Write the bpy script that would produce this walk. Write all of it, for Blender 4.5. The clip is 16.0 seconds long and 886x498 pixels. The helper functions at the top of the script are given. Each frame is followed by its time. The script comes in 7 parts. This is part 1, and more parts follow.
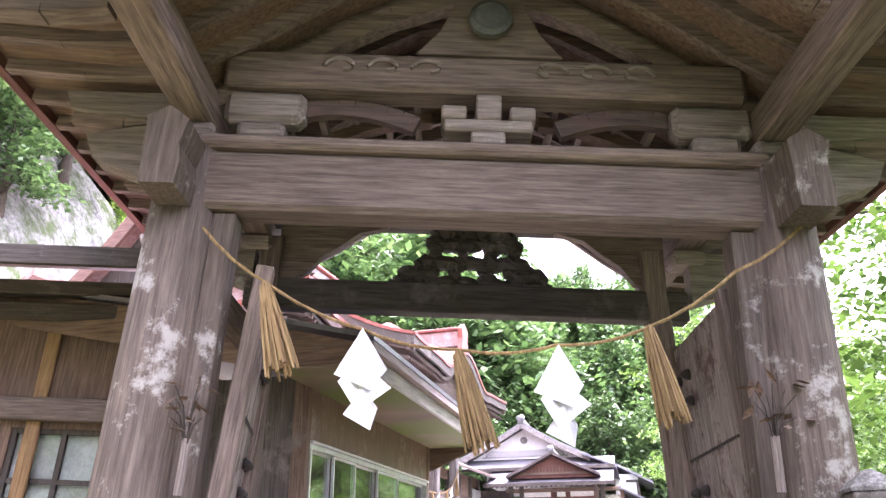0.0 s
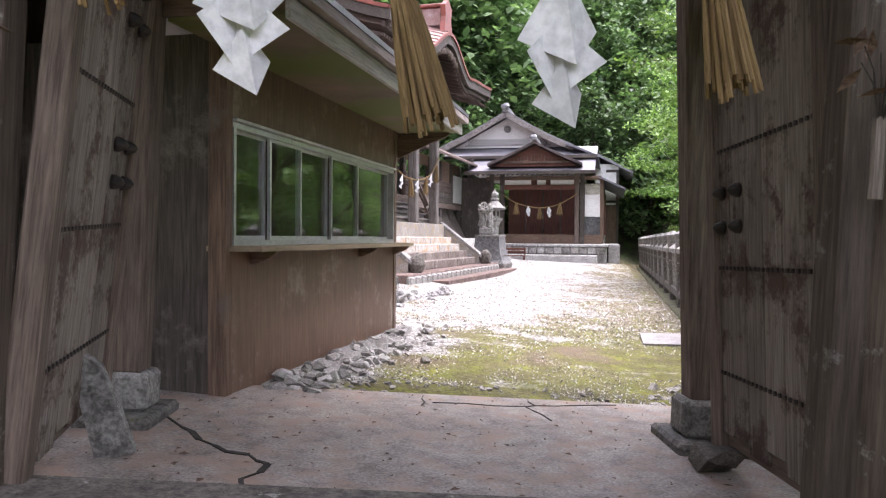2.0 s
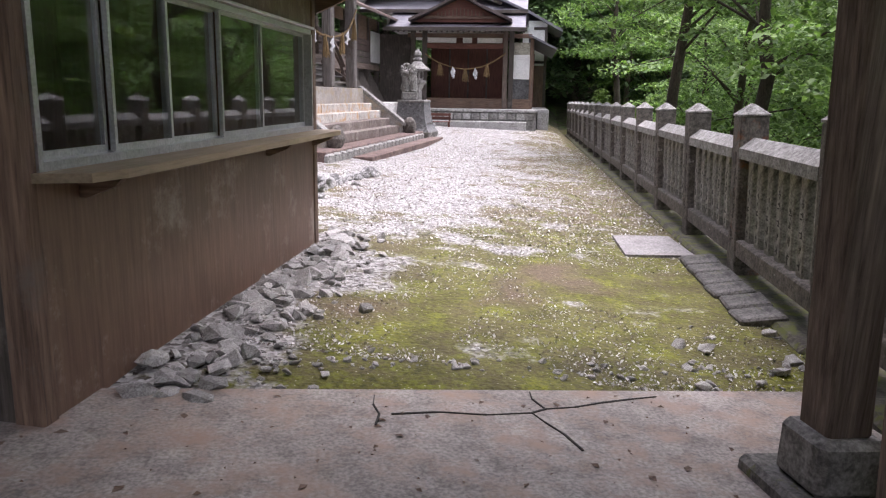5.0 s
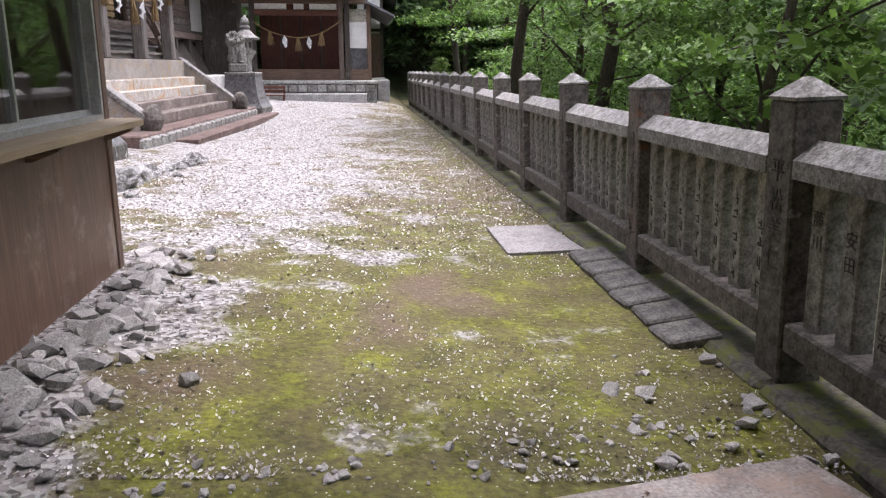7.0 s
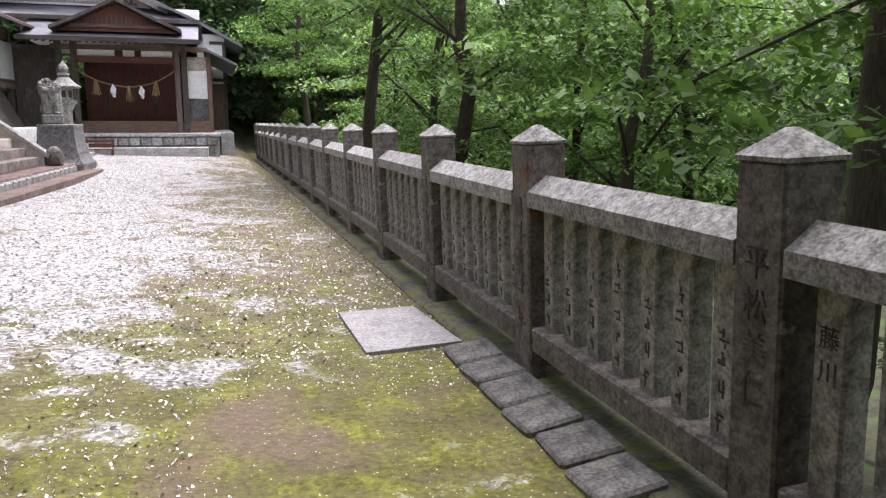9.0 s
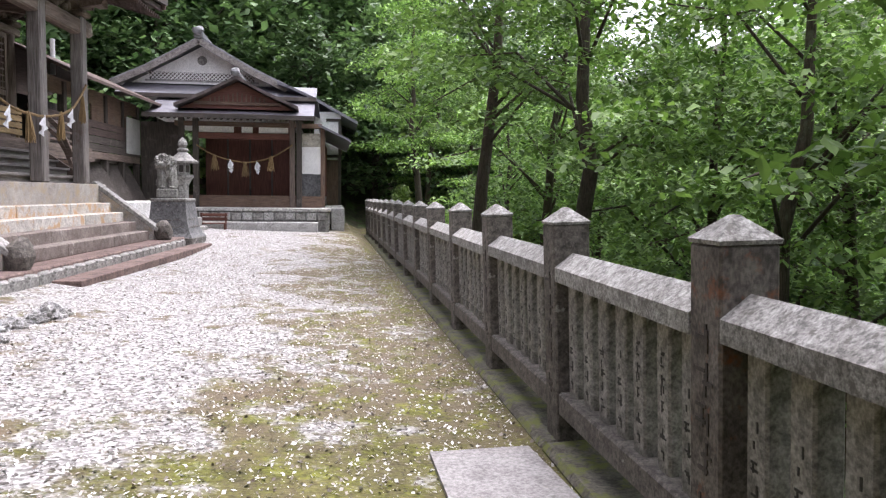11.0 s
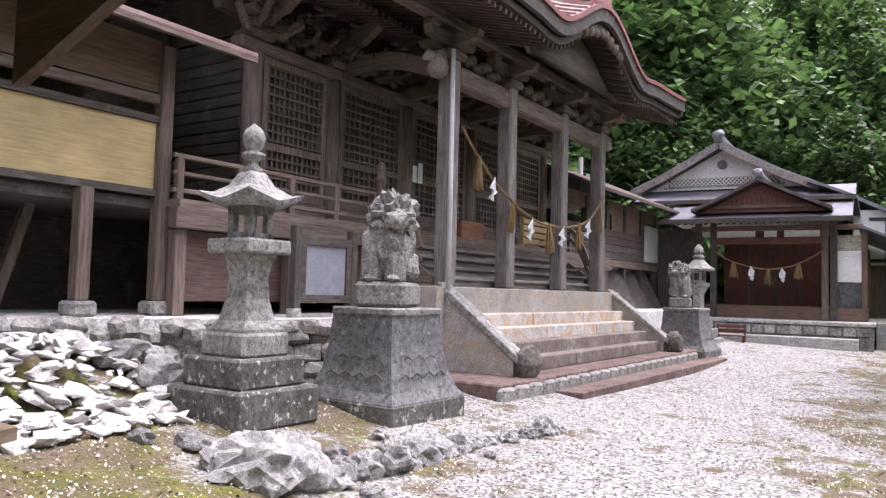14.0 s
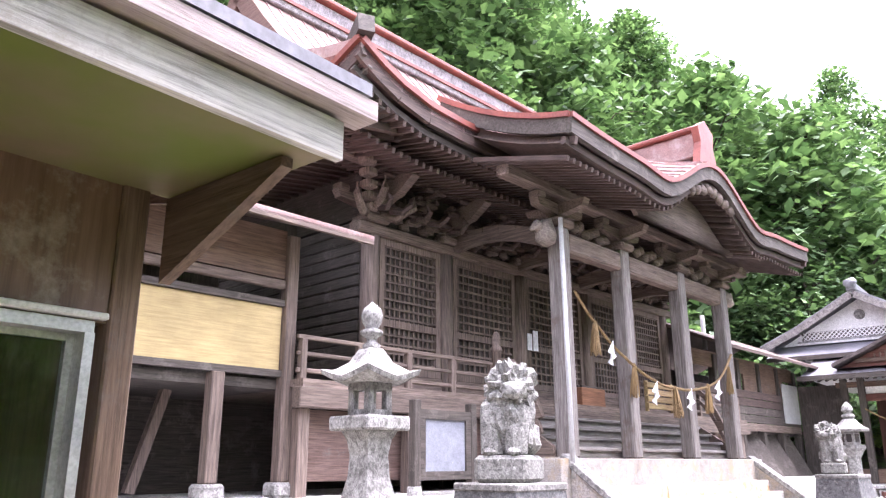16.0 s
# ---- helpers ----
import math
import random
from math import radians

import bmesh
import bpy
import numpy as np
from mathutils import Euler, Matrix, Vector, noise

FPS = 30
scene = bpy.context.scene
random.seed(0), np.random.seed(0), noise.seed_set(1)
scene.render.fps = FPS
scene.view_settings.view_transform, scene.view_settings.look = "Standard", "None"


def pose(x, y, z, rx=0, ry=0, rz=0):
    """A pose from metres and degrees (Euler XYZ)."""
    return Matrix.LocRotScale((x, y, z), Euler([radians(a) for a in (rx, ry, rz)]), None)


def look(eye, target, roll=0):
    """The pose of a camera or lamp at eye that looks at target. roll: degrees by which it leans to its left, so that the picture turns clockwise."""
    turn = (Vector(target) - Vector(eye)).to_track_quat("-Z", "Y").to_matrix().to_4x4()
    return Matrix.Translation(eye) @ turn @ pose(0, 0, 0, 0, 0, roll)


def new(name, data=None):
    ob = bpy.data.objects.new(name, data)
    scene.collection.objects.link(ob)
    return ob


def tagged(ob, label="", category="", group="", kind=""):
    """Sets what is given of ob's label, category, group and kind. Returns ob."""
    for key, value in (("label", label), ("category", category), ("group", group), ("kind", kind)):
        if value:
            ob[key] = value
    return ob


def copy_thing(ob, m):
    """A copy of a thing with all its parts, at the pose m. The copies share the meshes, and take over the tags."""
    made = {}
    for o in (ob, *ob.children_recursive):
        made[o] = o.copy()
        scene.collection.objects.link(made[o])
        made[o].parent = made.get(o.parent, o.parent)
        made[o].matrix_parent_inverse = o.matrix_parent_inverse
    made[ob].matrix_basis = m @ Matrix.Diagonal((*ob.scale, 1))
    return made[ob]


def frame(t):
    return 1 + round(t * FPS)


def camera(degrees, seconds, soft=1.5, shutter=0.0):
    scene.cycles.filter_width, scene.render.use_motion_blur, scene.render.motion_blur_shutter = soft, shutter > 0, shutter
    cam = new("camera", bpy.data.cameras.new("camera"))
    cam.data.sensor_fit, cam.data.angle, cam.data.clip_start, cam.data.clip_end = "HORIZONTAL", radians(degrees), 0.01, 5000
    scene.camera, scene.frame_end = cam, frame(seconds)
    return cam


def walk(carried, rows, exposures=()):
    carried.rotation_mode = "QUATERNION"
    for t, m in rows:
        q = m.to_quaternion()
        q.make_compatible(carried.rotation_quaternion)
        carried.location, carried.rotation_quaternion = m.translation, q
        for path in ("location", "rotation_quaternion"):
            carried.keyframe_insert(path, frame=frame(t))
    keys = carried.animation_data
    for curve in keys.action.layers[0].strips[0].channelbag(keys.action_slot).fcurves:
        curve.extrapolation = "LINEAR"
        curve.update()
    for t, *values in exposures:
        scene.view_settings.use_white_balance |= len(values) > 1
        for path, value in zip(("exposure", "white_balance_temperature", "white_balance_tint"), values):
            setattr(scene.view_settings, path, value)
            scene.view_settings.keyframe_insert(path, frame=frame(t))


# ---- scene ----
cam = camera(61.1, 16.0, soft=1.2, shutter=0.12)
PATH = [
    (0, (0.176, 0.482, 1.047), (-0.266, 2.277, 1.811), -0.5),
    (0.5, (0.217, 0.844, 1.068), (-0.262, 2.708, 1.613), -0.7),
    (1, (0.145, 1.159, 1.066), (-0.367, 3.068, 1.372), -0.1),
    (1.2, (0.091, 1.297, 1.119), (-0.407, 3.22, 1.351), 0.0),
    (1.5, (0.056, 1.482, 1.129), (-0.404, 3.426, 1.229), 0.3),
    (2, (0.024, 1.836, 1.195), (-0.42, 3.786, 1.162), 0.5),
    (2.5, (-0.065, 2.113, 1.188), (-0.532, 4.045, 0.963), 1.9),
    (3, (-0.206, 2.424, 1.332), (-0.677, 4.341, 1.011), 1.3),
    (3.2, (-0.228, 2.521, 1.353), (-0.682, 4.436, 0.993), 1.1),
    (5.3, (-0.647, 3.8, 1.422), (-0.788, 5.75, 1.001), 1.0),
    (5.5, (-0.675, 3.889, 1.409), (-0.765, 5.83, 0.936), 1.0),
    (6, (-0.74, 4.255, 1.366), (-0.663, 6.195, 0.885), 1.0),
    (6.3, (-0.793, 4.474, 1.442), (-0.586, 6.412, 0.995), 1.4),
    (6.5, (-0.783, 4.569, 1.464), (-0.572, 6.495, 0.966), 1.2),
    (7, (-0.754, 4.891, 1.446), (-0.55, 6.824, 0.972), 0.1),
    (7.5, (-0.729, 5.202, 1.448), (-0.399, 7.121, 0.991), 0.5),
    (8, (-0.604, 5.526, 1.408), (-0.072, 7.4, 0.954), 0.4),
    (8.2, (-0.572, 5.644, 1.407), (0.003, 7.514, 0.989), 0.4),
    (10.3, (-0.292, 7.09, 1.484), (0.248, 9.002, 1.258), 0.5),
    (10.5, (-0.249, 7.208, 1.487), (0.191, 9.154, 1.343), 0.5),
    (11, (-0.198, 7.484, 1.453), (0.097, 9.456, 1.307), 0.7),
    (11.5, (-0.147, 7.761, 1.457), (0.082, 9.742, 1.299), 0.4),
    (12, (-0.08, 8.103, 1.436), (-0.235, 10.092, 1.296), 0.6),
    (12.5, (-0.128, 8.355, 1.44), (-0.438, 10.328, 1.327), 1.0),
    (13, (-0.091, 8.525, 1.459), (-0.627, 10.451, 1.398), 1.4),
    (13.5, (-0.196, 8.68, 1.506), (-1.011, 10.506, 1.509), 2.0),
    (14, (-0.208, 8.691, 1.507), (-1.206, 10.42, 1.619), 1.5),
    (14.5, (-0.201, 8.682, 1.51), (-1.309, 10.322, 1.789), 1.3),
    (15, (-0.205, 8.686, 1.511), (-1.358, 10.27, 1.912), 0.9),
    (15.5, (-0.202, 8.683, 1.51), (-1.369, 10.233, 1.997), -0.2),
    (16, (-0.188, 8.671, 1.509), (-1.397, 10.166, 2.059), -0.2),
]
walk(cam, [(t, look(eye, target, roll)) for t, eye, target, roll in PATH],
     exposures=[(t, stops, 6200 if 0.5 < t < 14.2 else 6000, 36 - 14 * t if t < 1.2 else 24 if t < 8 else 20 if t < 12 else 25 if t < 14.2 else 28) for t, stops in ((0.0, 3.9), (0.5, 3.48), (1.0, 2.95), (1.5, 2.55), (2.5, 2.35), (3.0, 2.2), (5.5, 1.85), (6.5, 1.82), (8.0, 1.87), (10.5, 1.98), (11.0, 1.9), (12.5, 1.52), (13.5, 1.6), (14.0, 1.85), (14.5, 2.3), (15.0, 2.68), (16.0, 3.2))])

# ---- world and sun: a bright overcast afternoon ----
world = bpy.data.worlds.new("sky")
scene.world = world
world.use_nodes = True
wn, wl = world.node_tree.nodes, world.node_tree.links
sky = wn.new("ShaderNodeTexSky")
sky.sky_type, sky.sun_disc = "NISHITA", False
sky.sun_elevation, sky.sun_rotation = radians(76), radians(56)
sky.air_density, sky.dust_density, sky.ozone_density = 1.0, 4.0, 1.0
grey = wn.new("ShaderNodeHueSaturation")
grey.inputs["Saturation"].default_value = 0.25
wl.new(sky.outputs[0], grey.inputs["Color"])
wl.new(grey.outputs[0], wn["Background"].inputs["Color"])
wn["Background"].inputs["Strength"].default_value = 0.15
sun_data = bpy.data.lights.new("sun", "SUN")
sun_data.energy, sun_data.angle, sun_data.color = 0.7, radians(40), (1.0, 0.96, 0.9)
sun = new("sun", sun_data)
sun.matrix_world = look((9, 6, 44), (0, 0, 0))

# ---- materials ----
def ramp(nodes, links, source, stops):
    r = nodes.new("ShaderNodeValToRGB")
    while len(r.color_ramp.elements) < len(stops):
        r.color_ramp.elements.new(0.5)
    for e, (at, col) in zip(r.color_ramp.elements, stops):
        e.position, e.color = at, (*col, 1) if len(col) == 3 else (col[0],) * 3 + (1,)
    links.new(source, r.inputs[0])
    return r.outputs[0]


def noise_tex(nodes, links, coord, scale, detail=5.0, stretch=(1, 1, 1), rough=0.6):
    m = nodes.new("ShaderNodeMapping")
    m.inputs["Scale"].default_value = stretch
    links.new(coord, m.inputs[0])
    n = nodes.new("ShaderNodeTexNoise")
    n.inputs["Scale"].default_value, n.inputs["Detail"].default_value, n.inputs["Roughness"].default_value = scale, detail, rough
    links.new(m.outputs[0], n.inputs[0])
    return n.outputs[0]


def mix(nodes, links, fac, a, b, kind="MIX"):
    n = nodes.new("ShaderNodeMix")
    n.data_type, n.blend_type = "RGBA", kind
    for value, slot in ((fac, 0), (a, 6), (b, 7)):
        if isinstance(value, (int, float)):
            n.inputs[slot].default_value = value
        elif isinstance(value, tuple):
            n.inputs[slot].default_value = (*value, 1)
        else:
            links.new(value, n.inputs[slot])
    return n.outputs[2]


def start(name):
    m = bpy.data.materials.new(name)
    m.use_nodes = True
    nodes, links = m.node_tree.nodes, m.node_tree.links
    coord = nodes.new("ShaderNodeTexCoord").outputs["Object"]
    return m, nodes, links, coord, nodes["Principled BSDF"]


def bump(nodes, links, bsdf, height, strength, distance):
    b = nodes.new("ShaderNodeBump")
    b.inputs["Strength"].default_value, b.inputs["Distance"].default_value = strength, distance
    links.new(height, b.inputs["Height"])
    links.new(b.outputs[0], bsdf.inputs["Normal"])


def vary(nodes, links, colour, amount):
    """A slight change of brightness from one piece to the next."""
    info = nodes.new("ShaderNodeObjectInfo")
    h = nodes.new("ShaderNodeHueSaturation")
    mr = nodes.new("ShaderNodeMapRange")
    mr.inputs["To Min"].default_value, mr.inputs["To Max"].default_value = 1 - amount, 1 + amount
    links.new(info.outputs["Random"], mr.inputs[0])
    links.new(mr.outputs[0], h.inputs["Value"])
    links.new(colour, h.inputs["Color"])
    return h.outputs[0]


def mottled(name, dark, light, spot=None, scale=3.0, fine=40.0, rough=0.85, relief=0.4, spots=(0.62, 0.7), metal=0.0, differ=0.12, dist=0.01, blots=None):
    """Stone, plaster, metal: broad stains, fine grain, and patches of a third colour."""
    m, n, l, c, b = start(name)
    broad = noise_tex(n, l, c, scale, 6)
    grain = noise_tex(n, l, c, fine, 4)
    col = ramp(n, l, broad, [(0.3, dark), (0.72, light)])
    col = mix(n, l, 0.6 if relief > 0.2 else 0.3, col, ramp(n, l, grain, [(0.36, (0.3,)), (0.62, (1.15,))]), "MULTIPLY")
    blot = noise_tex(n, l, c, scale * 4.0, 9, rough=0.75)
    col = mix(n, l, (0.75 if relief > 0.2 else 0.12) if blots is None else blots, col, ramp(n, l, blot, [(0.40, (0.4,)), (0.5, (0.95,)), (0.62, (1.2,))]), "MULTIPLY")
    if spot:
        patch = noise_tex(n, l, c, scale * 2.3, 8, rough=0.7)
        col = mix(n, l, ramp(n, l, patch, [(spots[0], (0,)), (spots[1], (1,))]), col, spot)
    l.new(vary(n, l, col, differ), b.inputs["Base Color"])
    b.inputs["Roughness"].default_value, b.inputs["Metallic"].default_value = rough, metal
    bump(n, l, b, mix(n, l, 0.5, broad, grain), relief, dist)
    return m


def wood(name, dark, light, axis="z", stain=None, rough=0.8, relief=0.5, spots=(0.55, 0.7), differ=0.18, streaks=0.55):
    """Weathered timber with its grain along one axis, and stains."""
    m, n, l, c, b = start(name)
    s = [14.0, 14.0, 14.0]
    s["xyz".index(axis)] = 0.9
    grain = noise_tex(n, l, c, 3.0, 8, tuple(s), 0.65)
    broad = noise_tex(n, l, c, 1.6, 6)
    col = ramp(n, l, grain, [(0.3, dark), (0.7, light)])
    col = mix(n, l, 0.5, col, ramp(n, l, broad, [(0.3, (0.45,)), (0.7, (1.0,))]), "MULTIPLY")
    t = [38.0, 38.0, 38.0]
    t["xyz".index(axis)] = 1.6
    streak = noise_tex(n, l, c, 2.2, 7, tuple(t), 0.7)
    col = mix(n, l, streaks if relief > 0.3 else 0.15, col, ramp(n, l, streak, [(0.36, (0.3,)), (0.48, (0.95,)), (0.64, (1.35,))]), "MULTIPLY")
    if stain:
        patch = noise_tex(n, l, c, 2.7, 8, rough=0.75)
        col = mix(n, l, ramp(n, l, patch, [(spots[0], (0,)), (spots[1], (1,))]), col, stain)
    l.new(vary(n, l, col, differ), b.inputs["Base Color"])
    b.inputs["Roughness"].default_value = rough
    bump(n, l, b, grain, relief, 0.01)
    return m


GREY_WOOD = {a: wood("grey weathered wood " + a, (0.085, 0.060, 0.046), (0.275, 0.21, 0.172), a, (0.15, 0.112, 0.088)) for a in "xyz"}
PALE_WOOD = {a: wood("pale weathered wood " + a, (0.15, 0.12, 0.10), (0.36, 0.305, 0.265), a, (0.42, 0.40, 0.375), spots=(0.6, 0.68)) for a in "xyz"}
COLUMN_WOOD = wood("weathered column wood", (0.065, 0.048, 0.037), (0.20, 0.155, 0.125), "z", (0.34, 0.315, 0.285), spots=(0.565, 0.64), streaks=0.4)
PILLAR_WOOD = wood("silvered porch pillar wood", (0.12, 0.10, 0.088), (0.34, 0.31, 0.285), "z", (0.13, 0.095, 0.075), spots=(0.55, 0.68), streaks=0.6)
STEP_WOOD = wood("silvered step boards", (0.11, 0.095, 0.085), (0.33, 0.305, 0.285), "y", (0.14, 0.105, 0.085), spots=(0.55, 0.66))
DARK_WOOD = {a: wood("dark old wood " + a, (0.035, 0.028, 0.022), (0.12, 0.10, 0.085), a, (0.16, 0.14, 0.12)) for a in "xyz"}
BROWN_WOOD = {a: wood("brown wood " + a, (0.10, 0.06, 0.042), (0.25, 0.165, 0.115), a, (0.15, 0.12, 0.10)) for a in "xyz"}
# The shade under the eaves is put into this dark brown.
EAVE_WOOD = {a: wood("shade-dark eave wood " + a, (0.045, 0.03, 0.024), (0.145, 0.10, 0.082), a, (0.10, 0.055, 0.042)) for a in "xyz"}
RED_WOOD = {a: wood("reddish brown wood " + a, (0.09, 0.032, 0.022), (0.20, 0.085, 0.06), a) for a in "xyz"}
# Pale patches mix water stains with a white sheen put into the colour.
PLYWOOD = wood("painted brown board with pale sheen patches", (0.125, 0.07, 0.046), (0.23, 0.14, 0.095), "z", (0.33, 0.28, 0.235), 0.5, 0.1, (0.54, 0.72))
DOOR_WOOD = wood("bleached door planks", (0.17, 0.135, 0.112), (0.40, 0.35, 0.31), "z", (0.09, 0.055, 0.042), spots=(0.5, 0.58), streaks=0.45)
STONE = mottled("grey lichened stone", (0.20, 0.19, 0.175), (0.42, 0.41, 0.385), (0.10, 0.095, 0.085), 4.0, 55, spots=(0.56, 0.66))
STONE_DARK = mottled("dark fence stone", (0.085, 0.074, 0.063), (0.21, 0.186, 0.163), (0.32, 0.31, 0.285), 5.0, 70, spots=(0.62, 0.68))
STONE_SLAT = mottled("fence paling stone", (0.20, 0.19, 0.17), (0.38, 0.36, 0.33), (0.13, 0.12, 0.105), 4.0, 70)
FOOTING = mottled("mossy footing stone", (0.06, 0.054, 0.042), (0.16, 0.145, 0.115), (0.115, 0.125, 0.03), 3.0, 50, spots=(0.5, 0.6))
CARVED = mottled("dark carved letters", (0.03, 0.028, 0.025), (0.07, 0.064, 0.058))
# Lichened, and paler than the posts: light from above is put into the tone.
STONE_CAP = mottled("lichened coping stone, lit tops", (0.20, 0.19, 0.175), (0.44, 0.43, 0.41), (0.13, 0.12, 0.11), 9.0, 90, spots=(0.55, 0.62))
STONE_PALE = mottled("pale stone", (0.34, 0.33, 0.31), (0.58, 0.57, 0.55), (0.16, 0.15, 0.135), 5.0, 60, spots=(0.58, 0.66))
RUBBLE = mottled("broken grey stone", (0.30, 0.285, 0.27), (0.52, 0.51, 0.49), (0.25, 0.2, 0.17), 3.0, 40, differ=0.3)
KERB_ROCK = mottled("craggy grey limestone", (0.26, 0.25, 0.235), (0.66, 0.65, 0.64), (0.13, 0.12, 0.11), 5.0, 45, relief=0.9, spots=(0.6, 0.66), blots=0.5, differ=0.25, dist=0.03)
LICHEN_STONE = mottled("dark stone with white lichen", (0.075, 0.07, 0.06), (0.19, 0.18, 0.165), (0.5, 0.49, 0.46), 4.0, 60, relief=0.8, spots=(0.57, 0.63))
WHITE_ROCK = mottled("white limestone", (0.50, 0.49, 0.46), (0.80, 0.79, 0.77), (0.22, 0.21, 0.19), 4.0, 40, differ=0.15)
CONCRETE = mottled("worn concrete", (0.24, 0.205, 0.185), (0.44, 0.395, 0.36), (0.33, 0.23, 0.175), 1.5, 60, 0.7, 0.3, (0.47, 0.66), blots=0.45)
CHEEK = mottled("old pale cheek concrete", (0.36, 0.325, 0.29), (0.52, 0.48, 0.44), (0.40, 0.31, 0.19), 1.8, 60, 0.75, 0.3, (0.5, 0.68), blots=0.3)
MOSSY = mottled("mossy stone", (0.10, 0.095, 0.085), (0.22, 0.21, 0.195), (0.12, 0.125, 0.04), 4.0, 60, spots=(0.6, 0.7))
STEP_STONE = mottled("stained pale step stone", (0.46, 0.42, 0.37), (0.68, 0.655, 0.61), (0.46, 0.30, 0.165), 1.6, 50, spots=(0.5, 0.6), blots=0.3)
STEP_DARK = mottled("dark stained step stone", (0.15, 0.11, 0.095), (0.30, 0.26, 0.23), (0.42, 0.39, 0.36), 2.5, 50, spots=(0.6, 0.7), blots=0.4)
RED_SLAB = mottled("reddish concrete slab", (0.11, 0.07, 0.06), (0.215, 0.15, 0.13), (0.17, 0.15, 0.135), 2.2, 60)
PLASTER = mottled("white plaster", (0.80, 0.79, 0.765), (0.9, 0.89, 0.87), None, 1.5, 30, 0.9, 0.1)
RED_ROOF = mottled("weathered red metal roof", (0.24, 0.135, 0.12), (0.36, 0.24, 0.22), (0.42, 0.35, 0.335), 2.0, 40, 0.5, 0.15, (0.5, 0.72))
RED_TRIM = mottled("red painted metal trim", (0.17, 0.045, 0.033), (0.29, 0.085, 0.06), (0.12, 0.06, 0.05), 3.0, 40, 0.5, 0.1)
GREY_ROOF = mottled("grey metal roof", (0.15, 0.145, 0.165), (0.27, 0.265, 0.29), (0.33, 0.32, 0.34), 2.0, 30, 0.42, 0.1, metal=0.2)
TILE_ROOF = mottled("grey roof tile", (0.14, 0.14, 0.145), (0.30, 0.30, 0.31), None, 3.0, 30, 0.55, 0.2)
STRAW = wood("dry straw", (0.17, 0.105, 0.045), (0.38, 0.26, 0.12), "z", None, 0.9, 0.4)
PAPER = mottled("white paper", (0.80, 0.80, 0.82), (0.88, 0.88, 0.90), None, 2.0, 20, 0.8, 0.05)
ALUM = mottled("aluminium", (0.55, 0.55, 0.55), (0.70, 0.70, 0.70), None, 3.0, 80, 0.4, 0.05, metal=0.7)
PALE_METAL = mottled("pale painted metal", (0.55, 0.55, 0.54), (0.72, 0.72, 0.71), None, 3.0, 80, 0.45, 0.05)
IRON = mottled("rusty black iron", (0.02, 0.017, 0.015), (0.07, 0.05, 0.04), None, 8.0, 80, 0.6, 0.3)
YELLOW = wood("yellow reed screen", (0.40, 0.30, 0.135), (0.56, 0.44, 0.215), "y", None, 0.8, 0.3)
BARK = wood("bark", (0.035, 0.027, 0.02), (0.12, 0.095, 0.07), "z", (0.12, 0.13, 0.09), 0.95, 1.0)
ROCK = mottled("mossy cliff rock", (0.12, 0.12, 0.11), (0.34, 0.33, 0.31), (0.05, 0.075, 0.02), 0.35, 5, 0.9, 1.0, (0.45, 0.6), dist=0.2)
BRONZE = mottled("dark bronze", (0.05, 0.055, 0.05), (0.11, 0.115, 0.10), None, 8, 60, 0.5, 0.2)


def soffit_material():
    m, n, l, c, b = start("soffit board with green algae")
    base = ramp(n, l, noise_tex(n, l, c, 1.5, 6), [(0.3, (0.11, 0.07, 0.045)), (0.7, (0.22, 0.155, 0.105))])
    algae = ramp(n, l, noise_tex(n, l, c, 0.55, 5), [(0.40, (0,)), (0.54, (1,))])
    col = mix(n, l, algae, base, (0.105, 0.135, 0.012))
    l.new(col, b.inputs["Base Color"])
    b.inputs["Roughness"].default_value = 0.7
    return m


def glass_material():
    m, n, l, c, b = start("window glass")
    b.inputs["Base Color"].default_value = (0.9, 0.95, 0.93, 1)
    b.inputs["Roughness"].default_value, b.inputs["Transmission Weight"].default_value, b.inputs["IOR"].default_value = 0.02, 1.0, 1.5
    return m


def leaf_material(name, dark, light):
    m, n, l, c, b = start(name)
    geo = n.new("ShaderNodeNewGeometry")
    col = ramp(n, l, geo.outputs["Random Per Island"], [(0.0, dark), (1.0, light)])
    broad = noise_tex(n, l, c, 0.5, 3)
    col = mix(n, l, 0.6, col, ramp(n, l, broad, [(0.3, (0.5, 0.55, 0.45)), (0.7, (1.0, 1.0, 1.0))]), "MULTIPLY")
    col = vary(n, l, col, 0.25)
    l.new(col, b.inputs["Base Color"])
    b.inputs["Roughness"].default_value = 0.55
    tr = n.new("ShaderNodeBsdfTranslucent")
    l.new(mix(n, l, 1.0, col, (1.0, 1.1, 0.68), "MULTIPLY"), tr.inputs[0])
    ms = n.new("ShaderNodeMixShader")
    ms.inputs[0].default_value = 0.4
    l.new(b.outputs[0], ms.inputs[1])
    l.new(tr.outputs[0], ms.inputs[2])
    l.new(ms.outputs[0], n["Material Output"].inputs[0])
    return m


SOFFIT = soffit_material()
GLASS = glass_material()
LEAF = leaf_material("maple leaves", (0.07, 0.14, 0.034), (0.28, 0.44, 0.125))
LEAF_DARK = leaf_material("evergreen leaves", (0.05, 0.10, 0.042), (0.21, 0.32, 0.15))
LEAF_BRIGHT = leaf_material("young leaves", (0.17, 0.27, 0.07), (0.36, 0.49, 0.15))


